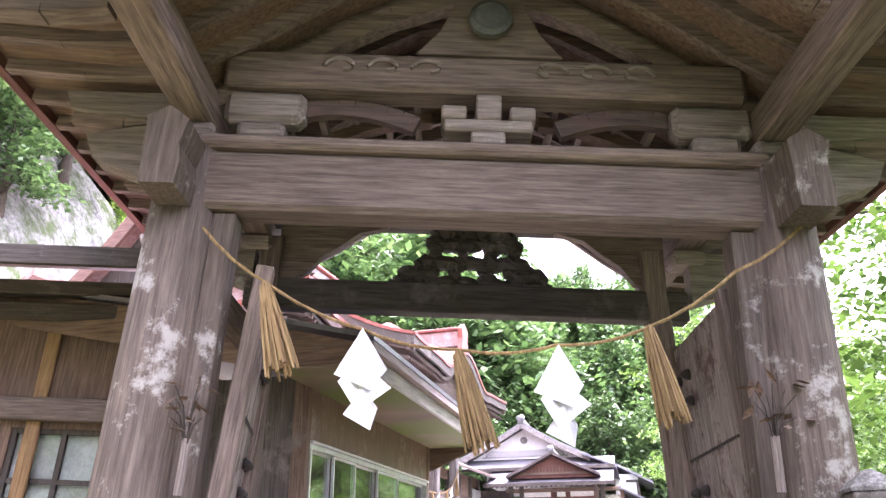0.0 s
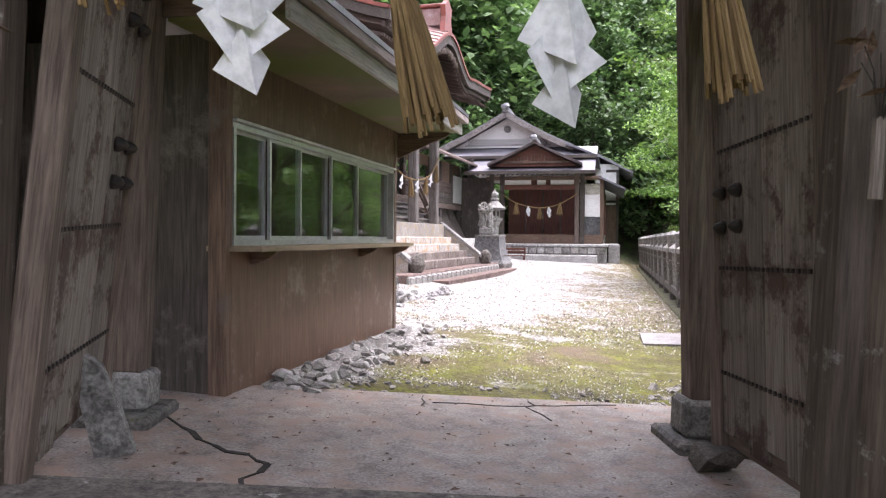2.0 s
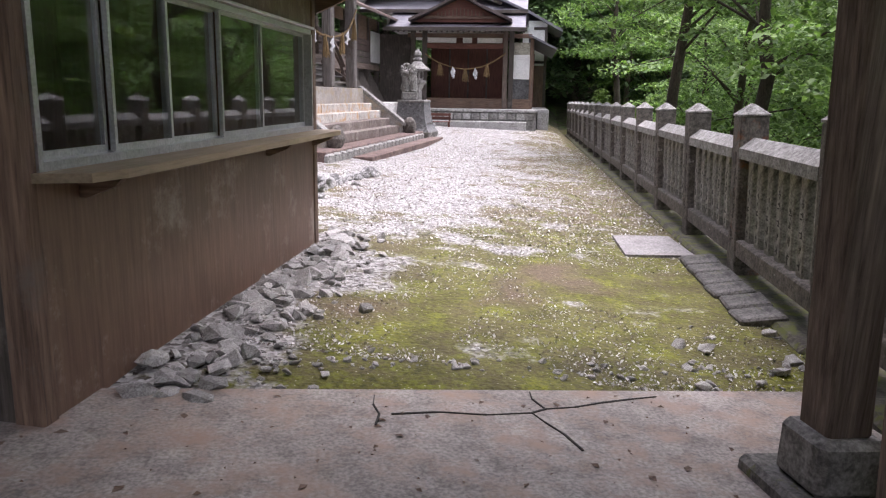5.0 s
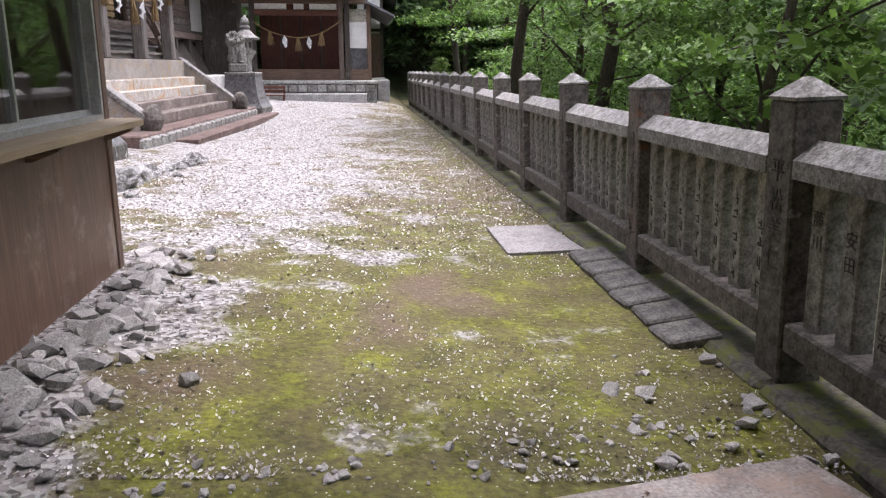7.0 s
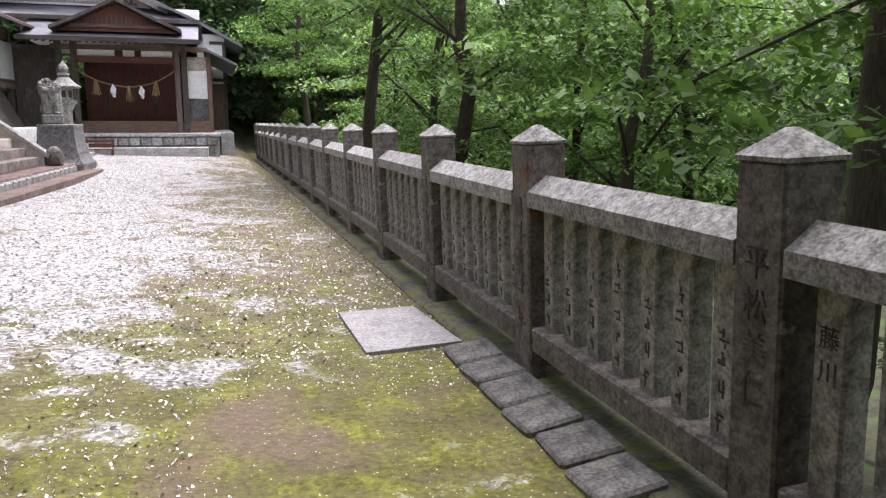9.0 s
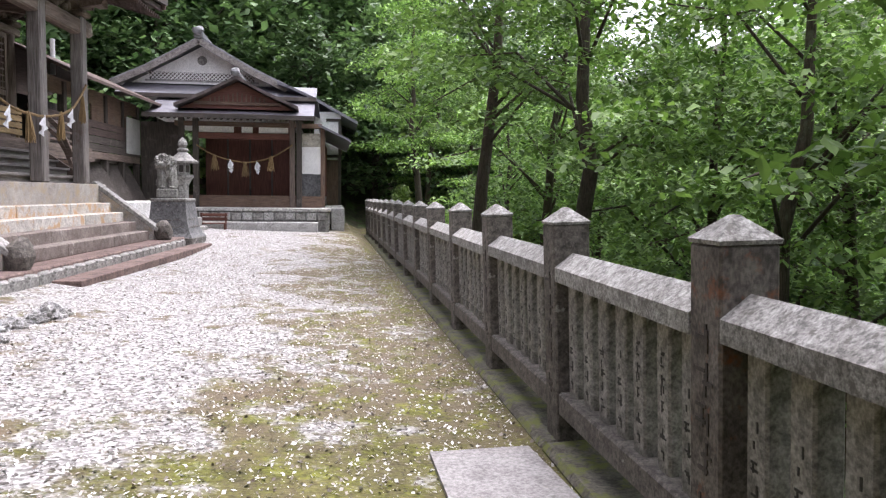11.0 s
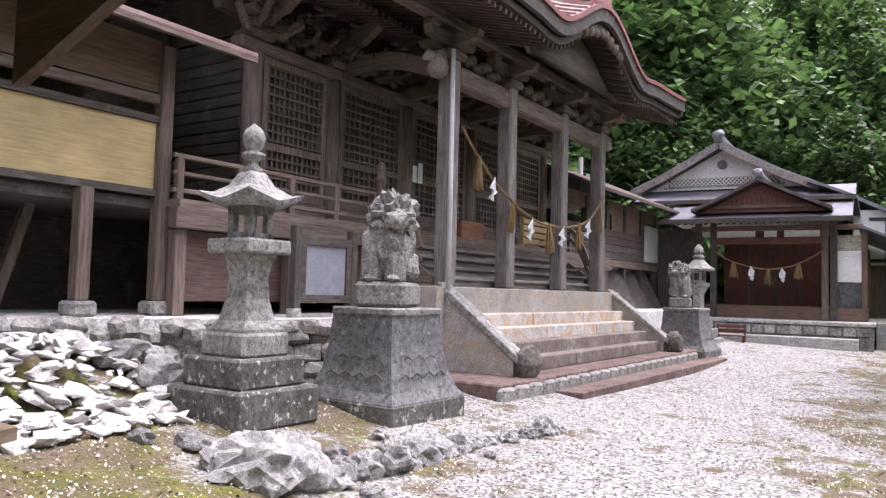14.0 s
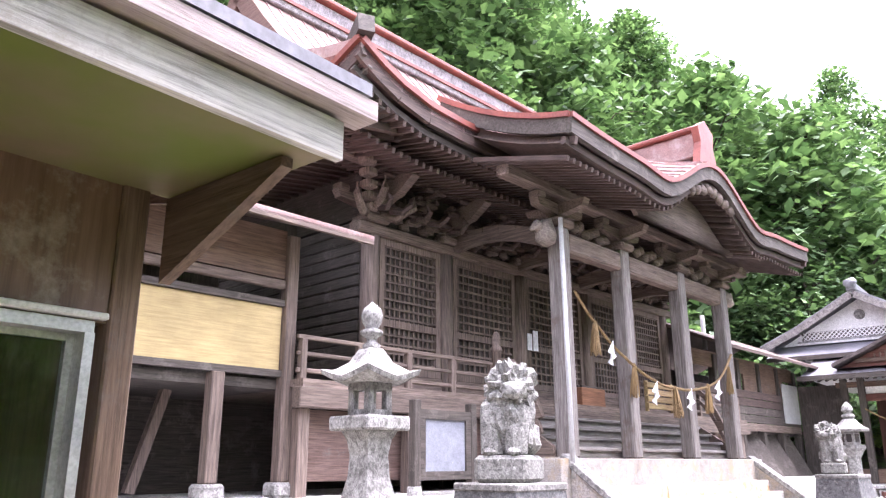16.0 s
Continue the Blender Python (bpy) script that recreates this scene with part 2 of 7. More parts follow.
def ground_material():
    m, n, l, c, b = start("yard gravel, litter and moss")
    big = noise_tex(n, l, c, 0.9, 6)
    mid = noise_tex(n, l, c, 2.6, 7, rough=0.7)
    fine = noise_tex(n, l, c, 26, 5, rough=0.75)
    chips = n.new("ShaderNodeTexVoronoi")
    chips.inputs["Scale"].default_value = 38
    l.new(c, chips.inputs[0])
    sep = n.new("ShaderNodeSeparateXYZ")
    l.new(c, sep.inputs[0])
    grit = ramp(n, l, chips.outputs["Color"], [(0.15, (0.06, 0.052, 0.046)), (0.42, (0.21, 0.2, 0.19)), (0.85, (0.45, 0.44, 0.43))])
    earth = ramp(n, l, fine, [(0.3, (0.07, 0.046, 0.026)), (0.7, (0.18, 0.13, 0.085))])
    moss = ramp(n, l, mid, [(0.3, (0.05, 0.042, 0.012)), (0.5, (0.105, 0.108, 0.010)), (0.72, (0.21, 0.225, 0.016))])
    moss = mix(n, l, 0.7, moss, ramp(n, l, fine, [(0.38, (0.25, 0.22, 0.2)), (0.5, (0.9, 0.88, 0.85)), (0.62, (1.4, 1.45, 1.2))]), "MULTIPLY")
    green_earth = mix(n, l, ramp(n, l, big, [(0.32, (0,)), (0.45, (1,))]), earth, moss)
    # brown leaf mould shows through the moss away from the gate
    mould = ramp(n, l, noise_tex(n, l, c, 3.4, 8, rough=0.75), [(0.44, (0,)), (0.52, (1,))])
    # bare pale gravel towards the middle and the far end, moss near the gate and along the fence
    warp = mix(n, l, 0.5, big, mid)

    def band(sock, a, z):
        mr = n.new("ShaderNodeMapRange")
        mr.inputs["From Min"].default_value, mr.inputs["From Max"].default_value = a, z
        l.new(sock, mr.inputs[0])
        return mr.outputs[0]

    def math(op, a, bb):
        k = n.new("ShaderNodeMath")
        k.operation = op
        for s, v in ((0, a), (1, bb)):
            if isinstance(v, (int, float)):
                k.inputs[s].default_value = v
            else:
                l.new(v, k.inputs[s])
        return k.outputs[0]
    along = band(sep.outputs[1], 6.5, 13.5)
    across = band(sep.outputs[0], 1.3, -1.8)
    pale = math("MULTIPLY", along, math("ADD", math("MULTIPLY", across, 0.74), 0.08))
    bed = math("MULTIPLY", band(sep.outputs[0], -2.6, -3.8), band(sep.outputs[1], 17.5, 14.0))
    pale = math("SUBTRACT", pale, math("MULTIPLY", bed, 0.45))
    strip = math("MULTIPLY", band(sep.outputs[0], -1.3, -2.1), band(sep.outputs[1], 11.0, 9.0))
    pale = math("ADD", pale, math("MULTIPLY", strip, 0.6))
    wv = n.new("ShaderNodeRGBToBW")
    l.new(warp, wv.inputs[0])
    mask = math("ADD", pale, math("MULTIPLY", math("SUBTRACT", wv.outputs[0], 0.53), 3.8))
    mask = ramp(n, l, mask, [(0.28, (0,)), (0.5, (1,))])
    away = math("MULTIPLY", math("MAXIMUM", band(sep.outputs[1], 9.5, 13.0), 0.4), mould)
    green_earth = mix(n, l, away, green_earth, mix(n, l, 0.5, earth, (0.10, 0.085, 0.05)))
    col = mix(n, l, mask, green_earth, grit)
    litter = ramp(n, l, chips.outputs["Distance"], [(0.10, (1,)), (0.2, (0,))])
    some = ramp(n, l, fine, [(0.5, (0,)), (0.58, (1,))])
    col = mix(n, l, mix(n, l, 1.0, litter, some, "MULTIPLY"), col, (0.60, 0.58, 0.55))
    l.new(col, b.inputs["Base Color"])
    b.inputs["Roughness"].default_value = 0.9
    bump(n, l, b, mix(n, l, 0.5, fine, chips.outputs["Distance"]), 0.6, 0.02)
    return m


YARD = ground_material()
FOREST_FLOOR = mottled("forest floor", (0.035, 0.035, 0.018), (0.09, 0.08, 0.045), (0.05, 0.09, 0.02), 0.8, 12, 0.95, 0.8, (0.48, 0.6), dist=0.05)

# ---- building blocks ----
def box(bm, x0, x1, y0, y1, z0, z1, m=None, bev=0.0):
    r = bmesh.ops.create_cube(bm, size=1.0)
    vs = r["verts"]
    for v in vs:
        v.co = Vector((x0 + (v.co.x + 0.5) * (x1 - x0), y0 + (v.co.y + 0.5) * (y1 - y0), z0 + (v.co.z + 0.5) * (z1 - z0)))
    if bev:
        es = list({e for v in vs for e in v.link_edges})
        vs = [v for f in bmesh.ops.bevel(bm, geom=es, offset=bev, segments=1, affect="EDGES")["faces"] for v in f.verts]
        vs = list(set(vs))
    if m is not None:
        for v in vs:
            v.co = m @ v.co
    return vs


def beam(bm, a, b, w, h, bev=0.0, up=(0, 0, 1)):
    """A timber of section w x h from a to b (h along up)."""
    a, b = Vector(a), Vector(b)
    y = (b - a).normalized()
    x = y.cross(Vector(up)).normalized()
    z = x.cross(y)
    m = Matrix((x, y, z)).transposed().to_4x4()
    m.translation = a
    return box(bm, -w / 2, w / 2, 0, (b - a).length, -h / 2, h / 2, m, bev)


def lathe(bm, prof, seg=16, at=(0, 0, 0), turn=0.0, sq=False):
    """Revolve (radius, height) pairs; with seg 4 and sq the radius is half the side."""
    k = math.sqrt(2) if sq else 1.0
    rings = []
    for r, z in prof:
        rings.append([bm.verts.new((at[0] + r * k * math.cos(turn + 2 * math.pi * i / seg), at[1] + r * k * math.sin(turn + 2 * math.pi * i / seg), at[2] + z)) for i in range(seg)])
    for p, q in zip(rings, rings[1:]):
        for i in range(seg):
            bm.faces.new((p[i], p[(i + 1) % seg], q[(i + 1) % seg], q[i]))
    bm.faces.new(rings[0][::-1])
    bm.faces.new(rings[-1])
    return [v for r in rings for v in r]


def tube(bm, pts, radii, seg=8):
    pts = [Vector(p) for p in pts]
    if isinstance(radii, (int, float)):
        radii = [radii] * len(pts)
    rings = []
    for i, p in enumerate(pts):
        d = (pts[min(i + 1, len(pts) - 1)] - pts[max(i - 1, 0)]).normalized()
        a = d.cross(Vector((0, 0, 1)) if abs(d.z) < 0.9 else Vector((1, 0, 0))).normalized()
        c = d.cross(a)
        rings.append([bm.verts.new(p + radii[i] * (math.cos(2 * math.pi * k / seg) * a + math.sin(2 * math.pi * k / seg) * c)) for k in range(seg)])
    for p, q in zip(rings, rings[1:]):
        for k in range(seg):
            bm.faces.new((p[k], p[(k + 1) % seg], q[(k + 1) % seg], q[k]))
    bm.faces.new(rings[0][::-1])
    bm.faces.new(rings[-1])


def prism(bm, outline, depth, m=None):
    """An outline in (x, z), from y = 0 to y = depth."""
    a = [bm.verts.new((x, 0, z)) for x, z in outline]
    b = [bm.verts.new((x, depth, z)) for x, z in outline]
    bm.faces.new(a)
    bm.faces.new(b[::-1])
    for i in range(len(a)):
        j = (i + 1) % len(a)
        bm.faces.new((a[j], a[i], b[i], b[j]))
    if m is not None:
        for v in a + b:
            v.co = m @ v.co
    return a + b


def sheet(bm, rows, thick):
    """A bent sheet through a grid of points, with thickness downwards."""
    top = [[bm.verts.new(p) for p in r] for r in rows]
    low = [[bm.verts.new((p[0], p[1], p[2] - thick)) for p in r] for r in rows]
    n, k = len(rows), len(rows[0])
    for i in range(n - 1):
        for j in range(k - 1):
            bm.faces.new((top[i][j], top[i + 1][j], top[i + 1][j + 1], top[i][j + 1]))
            bm.faces.new((low[i][j], low[i][j + 1], low[i + 1][j + 1], low[i + 1][j]))
    for i in range(n - 1):
        for j in (0, k - 1):
            bm.faces.new((top[i][j], low[i][j], low[i + 1][j], top[i + 1][j]))
    for j in range(k - 1):
        for i in (0, n - 1):
            bm.faces.new((top[i][j], top[i][j + 1], low[i][j + 1], low[i][j]))


def blob(bm, r, at=(0, 0, 0), rough=0.3, sub=2, freq=1.5, seed=0.0):
    """An uneven stone with radii r."""
    vs = bmesh.ops.create_icosphere(bm, subdivisions=sub, radius=1.0)["verts"]
    for v in vs:
        d = 1 + rough * noise.noise(v.co * freq + Vector((seed, seed * 1.7, -seed)))
        v.co = Vector((v.co.x * r[0] * d + at[0], v.co.y * r[1] * d + at[1], v.co.z * r[2] * d + at[2]))
    return vs


def mesh_of(name, bm, material, smooth=False):
    bmesh.ops.recalc_face_normals(bm, faces=bm.faces)
    me = bpy.data.meshes.new(name)
    bm.to_mesh(me)
    bm.free()
    me.materials.append(material)
    if smooth:
        for p in me.polygons:
            p.use_smooth = True
    return me


def part(name, bm, material, parent, label="", smooth=False):
    ob = new(name, mesh_of(name, bm, material, smooth))
    ob.parent = parent
    if label:
        ob["label"] = label
    return ob


def piece(name, me, parent, m=None):
    """One more object on a mesh that is already there."""
    ob = new(name, me)
    ob.parent = parent
    if m is not None:
        ob.matrix_basis = m
    return ob


def thing(name, label, category, m=None, group="", kind=""):
    ob = tagged(new(name), label, category, group, kind)
    ob.empty_display_size = 0.1
    if m is not None:
        ob.matrix_basis = m
    return ob


def solid(name, bm, material, label, category="", m=None, group="", kind="", smooth=False):
    ob = tagged(new(name, mesh_of(name, bm, material, smooth)), label, category, group, kind)
    if m is not None:
        ob.matrix_basis = m
    return ob


def B():
    return bmesh.new()


def B1(*a, **k):
    bm = bmesh.new()
    box(bm, *a, **k)
    return bm


def gz(y):
    """The yard falls very gently away from the gate."""
    return -0.0055 * max(0.0, y - 8.0)

# ---- ground: one sheet from the yard down the ravine, up the hills and out to the horizon ----
def smooth(a, b, v):
    t = min(1.0, max(0.0, (v - a) / (b - a)))
    return t * t * (3 - 2 * t)


def terrain(x, y):
    z = gz(y) if y < 45 else gz(45)
    z += 0.035 * max(0.0, 0.3 - max(x, -6.0)) + 0.034 * max(0.0, 0.3 - max(x, -2.6)) * (1 - smooth(10.0, 13.0, y))
    z += 0.3 * smooth(23, 31, y) * (1 - smooth(0.3, 1.0, x)) * (1 - smooth(45, 60, y))
    z -= 0.42 * (1 - smooth(-0.5, 4.2, y)) * smooth(-30, 2, x) * (1 - smooth(1.5, 2.5, x))
    z += 0.06 * smooth(-3.4, -3.9, x) * smooth(10.5, 11.5, y)
    z -= 0.05 * (1 - smooth(6.7, 7.1, y - 0.2 * x))
    z += 0.13 * smooth(-4.2, -5.2, x) * smooth(11.0, 12.5, y) * (1 - smooth(27, 29, y))
    z += 0.48 * smooth(-5.5, -6.5, x) * (1 - smooth(13.5, 14.3, y)) * smooth(10.6, 11.6, y)
    far = smooth(1.75, 9.0, x)
    z += far * (-6.5 + 0.6 * noise.noise((x * 0.2, y * 0.2, 0)))
    z += smooth(16, 70, x) * 20
    z += smooth(41, 85, y) * 28 * (1 - 0.5 * smooth(0, 30, x))
    z += smooth(-17, -30, x) * (19 + 9 * (1 - smooth(22, 48, y))) + smooth(-30, -90, x) * 18
    z += smooth(-12, -70, y) * 6
    z += (smooth(-16, -22, x) + smooth(42, 50, y) + far) * 0.5 * noise.noise((x * 0.35, y * 0.35, 3))
    return z


def grid_lines(lo, hi, fine_lo, fine_hi, step, coarse):
    out, v = [], fine_lo
    while v < fine_hi:
        out.append(v)
        v += step
    v, s = fine_hi, coarse
    while v < hi:
        out.append(v)
        v += s
        s *= 1.35
    v, s = fine_lo - coarse, coarse
    while v > lo:
        out.insert(0, v)
        v -= s
        s *= 1.35
    return [lo] + out + [hi]


bm = B()
gx_lines, gy_lines = grid_lines(-1500, 1500, -10, 12, 0.5, 2.0), grid_lines(-1500, 1500, -2, 46, 0.6, 2.0)
gv = [[bm.verts.new((x, y, terrain(x, y))) for x in gx_lines] for y in gy_lines]
for j in range(len(gy_lines) - 1):
    for i in range(len(gx_lines) - 1):
        f = bm.faces.new((gv[j][i], gv[j][i + 1], gv[j + 1][i + 1], gv[j + 1][i]))
        cx, cy = (gx_lines[i] + gx_lines[i + 1]) / 2, (gy_lines[j] + gy_lines[j + 1]) / 2
        f.material_index = 0 if -16 < cx < 1.7 and 0 < cy < 42 else (2 if cx < -18 else 1)
ground = solid("ground", bm, YARD, "pale gravel yard with moss patches, falling to a wooded ravine", "ground", kind="structure")
ground.data.materials.append(FOREST_FLOOR)
ground.data.materials.append(ROCK)

# ---- the stone fence along the ravine ----
FX = 1.22
fence_m = {}


def fence():
    f = thing("fence", "weathered grey stone shrine fence with carved posts and palings", "fence", pose(FX, 0, 0, 0, -2.3, 0), kind="structure")
    bm = B1(-0.108, 0.108, -0.108, 0.108, -0.15, 1.31, bev=0.01)
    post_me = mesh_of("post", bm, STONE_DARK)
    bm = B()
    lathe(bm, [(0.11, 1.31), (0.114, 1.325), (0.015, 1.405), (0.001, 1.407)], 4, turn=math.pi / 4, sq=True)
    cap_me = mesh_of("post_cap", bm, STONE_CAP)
    bm = B1(-0.05, 0.05, -0.06, 0.06, 0.3, 1.0, bev=0.01)
    slat_me = mesh_of("slat", bm, STONE_SLAT)
    bm = B()
    gap = 1.63
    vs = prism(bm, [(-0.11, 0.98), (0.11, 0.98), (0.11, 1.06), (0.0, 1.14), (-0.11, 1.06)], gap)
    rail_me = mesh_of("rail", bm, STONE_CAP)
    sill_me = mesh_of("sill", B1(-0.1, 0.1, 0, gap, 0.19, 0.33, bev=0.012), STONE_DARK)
    foot_me = mesh_of("footing", B1(-0.21, 0.2, 0, gap + 0.22, -0.5, 0.045, bev=0.03), FOOTING)
    rust_me = post_me.copy()
    rust_me.materials[0] = mottled("rust stained fence stone", (0.12, 0.10, 0.085), (0.235, 0.21, 0.19), (0.26, 0.10, 0.045), 2.2, 70, spots=(0.56, 0.68))
    y0, pitch = 8.03 - 3 * 1.85, 1.85
    for k in range(19):
        y = y0 + k * pitch
        z = gz(y)
        p = piece("post", rust_me if k == 4 else post_me, f, pose(0, y, z, 0, random.uniform(-0.6, 0.6), random.uniform(-1, 1)))
        piece("post_cap", cap_me, p)
        if k == 18:
            break
        piece("rail", rail_me, f, pose(0, y + 0.11, z + random.uniform(-0.006, 0.006)))
        piece("sill", sill_me, f, pose(0, y + 0.11, z))
        piece("footing", foot_me, f, pose(0, y - 0.11, z))
        for j in range(7):
            piece("slat", slat_me, f, pose(random.uniform(-0.006, 0.006), y + 0.11 + gap * (j + 0.5) / 7, z, 0, 0, random.uniform(-2, 2)))
    return f


fence_ob = fence()

# ---- gate ----
GATE = pose(-1.025, 5.81, 0.13, 0, 2.6, 14.3)
CL, CR, CY = -1.70, 1.65, -1.62


def gate():
    g = thing("gate", "old weathered wooden shrine gate with carved beams", "gate", GATE, kind="structure")
    # main columns on stone pads
    for x in (CL, CR):
        bm = B()
        lathe(bm, [(0.20, -0.2), (0.205, 0.4), (0.195, 1.6), (0.18, 3.05)], 20, (x, CY, 0))
        part("column", bm, COLUMN_WOOD, g, smooth=True)
        bm = B()
        lathe(bm, [(0.34, -0.45), (0.33, -0.18), (0.28, -0.15)], 4, (x, CY, 0), math.pi / 4, True)
        part("column_base", bm, STONE, g)
        # nosing carved past the lintel
        bm = B()
        prism(bm, [(-0.09, 2.62), (0.09, 2.62), (0.1, 2.75), (0.08, 2.85), (0.11, 3.0), (0.0, 3.08), (-0.11, 3.0)], 0.4, pose(x, CY - 0.45, 0))
        part("beam_nose", bm, COLUMN_WOOD, g)
    # door posts against the columns
    for x, w in ((CL + 0.245, 0.13), (CR - 0.235, 0.13)):
        part("door_post", B1(x - w / 2, x + w / 2, CY - 0.06, CY + 0.1, -0.1, 2.645, bev=0.01), COLUMN_WOOD, g)
    part("lintel", B1(CL + 0.1, CR - 0.1, CY - 0.12, CY + 0.12, 2.65, 3.012, bev=0.03), GREY_WOOD["x"], g)
    part("lintel_moulding", B1(CL + 0.05, CR - 0.05, CY - 0.16, CY + 0.17, 3.015, 3.10, bev=0.025), GREY_WOOD["x"], g)
    # bearing-block group in the middle of the front
    bm = B()
    for x, w, z0, z1 in ((0.0, 0.2, 3.105, 3.19), (0.0, 0.52, 3.193, 3.27), (-0.2, 0.15, 3.273, 3.36), (0.0, 0.15, 3.273, 3.44), (0.2, 0.15, 3.273, 3.36)):
        box(bm, x - w / 2, x + w / 2, CY - 0.12, CY + 0.12, z0, z1, bev=0.012)
    part("bracket_block", bm, PALE_WOOD["x"], g)
    for sx in (-1, 1):
        bm = B()
        pts = [(sx * (0.42 + 0.95 * i / 10), CY + 0.04, 3.14 + 0.26 * math.sin(math.pi * (0.2 + 0.62 * i / 10))) for i in range(11)]
        for p, q in zip(pts, pts[1:]):
            beam(bm, p, q, 0.06, 0.11)
        part("curved_brace", bm, EAVE_WOOD["x"], g)
        bm = B()
        pts = [(sx * (0.34 + 0.95 * i / 10), CY + 0.3, 3.16 + 0.34 * math.sin(math.pi * (0.5 + 0.5 * i / 10))) for i in range(11)]
        for p, q in zip(pts, pts[1:]):
            beam(bm, p, q, 0.08, 0.07)
        part("curved_brace", bm, BROWN_WOOD["x"], g)
        for i in range(1, 10, 2):
            p = pts[i]
            part("rib_stub", B1(p[0] - 0.02, p[0] + 0.02, CY + 0.1, CY + 0.9, p[2] + 0.03, p[2] + 0.09), PALE_WOOD["y"], g)
        bm = B()
        box(bm, sx * 1.32 - 0.14, sx * 1.32 + 0.14, CY - 0.1, CY + 0.1, 3.105, 3.23, bev=0.03)
        box(bm, sx * 1.32 - 0.24, sx * 1.32 + 0.24, CY - 0.08, CY + 0.08, 3.233, 3.45, bev=0.04)
        part("end_block", bm, PALE_WOOD["x"], g)
    # carved upper beam with scrolls in relief
    part("upper_beam", B1(CL + 0.12, CR - 0.12, CY - 0.11, CY + 0.11, 3.46, 3.72, bev=0.03), GREY_WOOD["x"], g)
    for sx in (-1, 1):
        bm = B()
        for k in range(3):
            cx, pts = sx * (0.35 + 0.26 * k), []
            for i in range(15):
                a = i / 14 * 4.6
                r = 0.075 * (1 - i / 18)
                pts.append((cx + sx * r * math.cos(a) * 1.5, CY - 0.125, 3.60 + r * math.sin(a)))
            tube(bm, pts, 0.014, 5)
        part("carved_scroll", bm, PALE_WOOD["x"], g)
    bm = B()
    lathe(bm, [(0.13, -0.02), (0.13, 0.02), (0.10, 0.035), (0.09, 0.03)], 24)
    for v in bm.verts:
        v.co = Vector((v.co.x, CY - 0.16 - v.co.z, 3.95 + v.co.y))
    part("crest", bm, BRONZE, g, "dark round carved crest")
    bm = B()
    prism(bm, [(-0.44, 3.725), (0.44, 3.725), (0.3, 3.9), (0.2, 4.14), (-0.2, 4.14), (-0.3, 3.9)], 0.1, pose(0, CY - 0.1, 0))
    part("crest_board", bm, GREY_WOOD["x"], g)
    # arched ribs under the roof, front, middle and back
    for y in (-2.6, CY + 0.02, -0.8, 0.0):
        bm = B()
        pts = [(2.45 * (i / 16 - 0.5) * 2, y, roof_z(2.45 * (i / 16 - 0.5) * 2) - 0.28) for i in range(17)]
        for p, q in zip(pts, pts[1:]):
            beam(bm, p, q, 0.11, 0.12)
        part("arched_rib", bm, GREY_WOOD["x"], g)
    # plates along the sides, brackets and side beams
    for x in (CL, CR):
        part("side_plate", B1(x - 0.1, x + 0.1, -3.0, 1.2, 3.2, 3.42, bev=0.015), GREY_WOOD["y"], g)
        part("side_tie", B1(x - 0.06, x + 0.06, CY + 0.15, 0.08, 2.3, 2.5, bev=0.01), GREY_WOOD["y"], g)
        for y in (CY, 0.0):
            bm = B()
            box(bm, x - 0.13, x + 0.13, y - 0.13, y + 0.13, 3.07, 3.195, bev=0.03)
            s = -1 if x < 0 else 1
            prism(bm, [(0, 2.75), (s * 0.55, 2.95), (s * 0.62, 3.1), (s * 0.3, 3.17), (0, 3.17)], 0.16, pose(x, y - 0.08, 0))
            prism(bm, [(0, 3.2), (s * 0.75, 3.28), (s * 0.8, 3.4), (0, 3.4)], 0.14, pose(x, y - 0.07, 0))
            part("bracket", bm, PALE_WOOD["x"], g)
    # rear posts on stone bases, rear lintel with pierced carving
    for x, lean in ((-1.565, -0.3), (1.57, -4.2)):
        m = pose(x, 0, 0.25, 0, lean, 0)
        part("rear_post", B1(-0.085, 0.085, -0.085, 0.085, 0.0, 2.95, m=m, bev=0.014), GREY_WOOD["z"], g)
        part("post_base", B1(x - 0.128, x + 0.128, -0.128, 0.128, 0.05, 0.258, bev=0.025), STONE, g)
        part("pad", B1(x - 0.2, x + 0.2, -0.27, 0.24, -0.1, 0.055, bev=0.02), MOSSY, g)
    part("rear_lintel", B1(-1.75, 1.62, -0.08, 0.08, 2.62, 2.854, bev=0.012), DARK_WOOD["x"], g)
    part("rear_top_beam", B1(-1.75, 1.65, -0.09, 0.09, 3.32, 3.5, bev=0.012), DARK_WOOD["x"], g)
    bm = B()
    box(bm, -0.66, 0.6, -0.03, 0.03, 2.856, 2.89)
    # waves and clouds: closed scrolls, densest in the middle, stepping down to both ends
    for cx, cz, r, w in ((-0.28, 2.96, 0.09, 1.3), (-0.03, 2.965, 0.095, 1.25), (0.22, 2.96, 0.09, 1.3), (-0.2, 3.12, 0.085, 1.3), (0.02, 3.13, 0.09, 1.3), (0.21, 3.12, 0.08, 1.2), (-0.24, 3.25, 0.06, 1.6), (-0.03, 3.25, 0.065, 1.6), (0.19, 3.25, 0.06, 1.6), (-0.5, 2.915, 0.045, 2.0), (0.45, 2.915, 0.045, 2.0), (-0.38, 3.0, 0.05, 1.5), (0.34, 3.0, 0.05, 1.5)):
        tube(bm, [(cx + w * r * math.cos(k * math.pi / 6), 0.012 * math.sin(k * 2.0), cz + r * math.sin(k * math.pi / 6)) for k in range(13)], [0.052 + 0.012 * math.sin(k * 1.7 + cx * 9) for k in range(13)], 6)
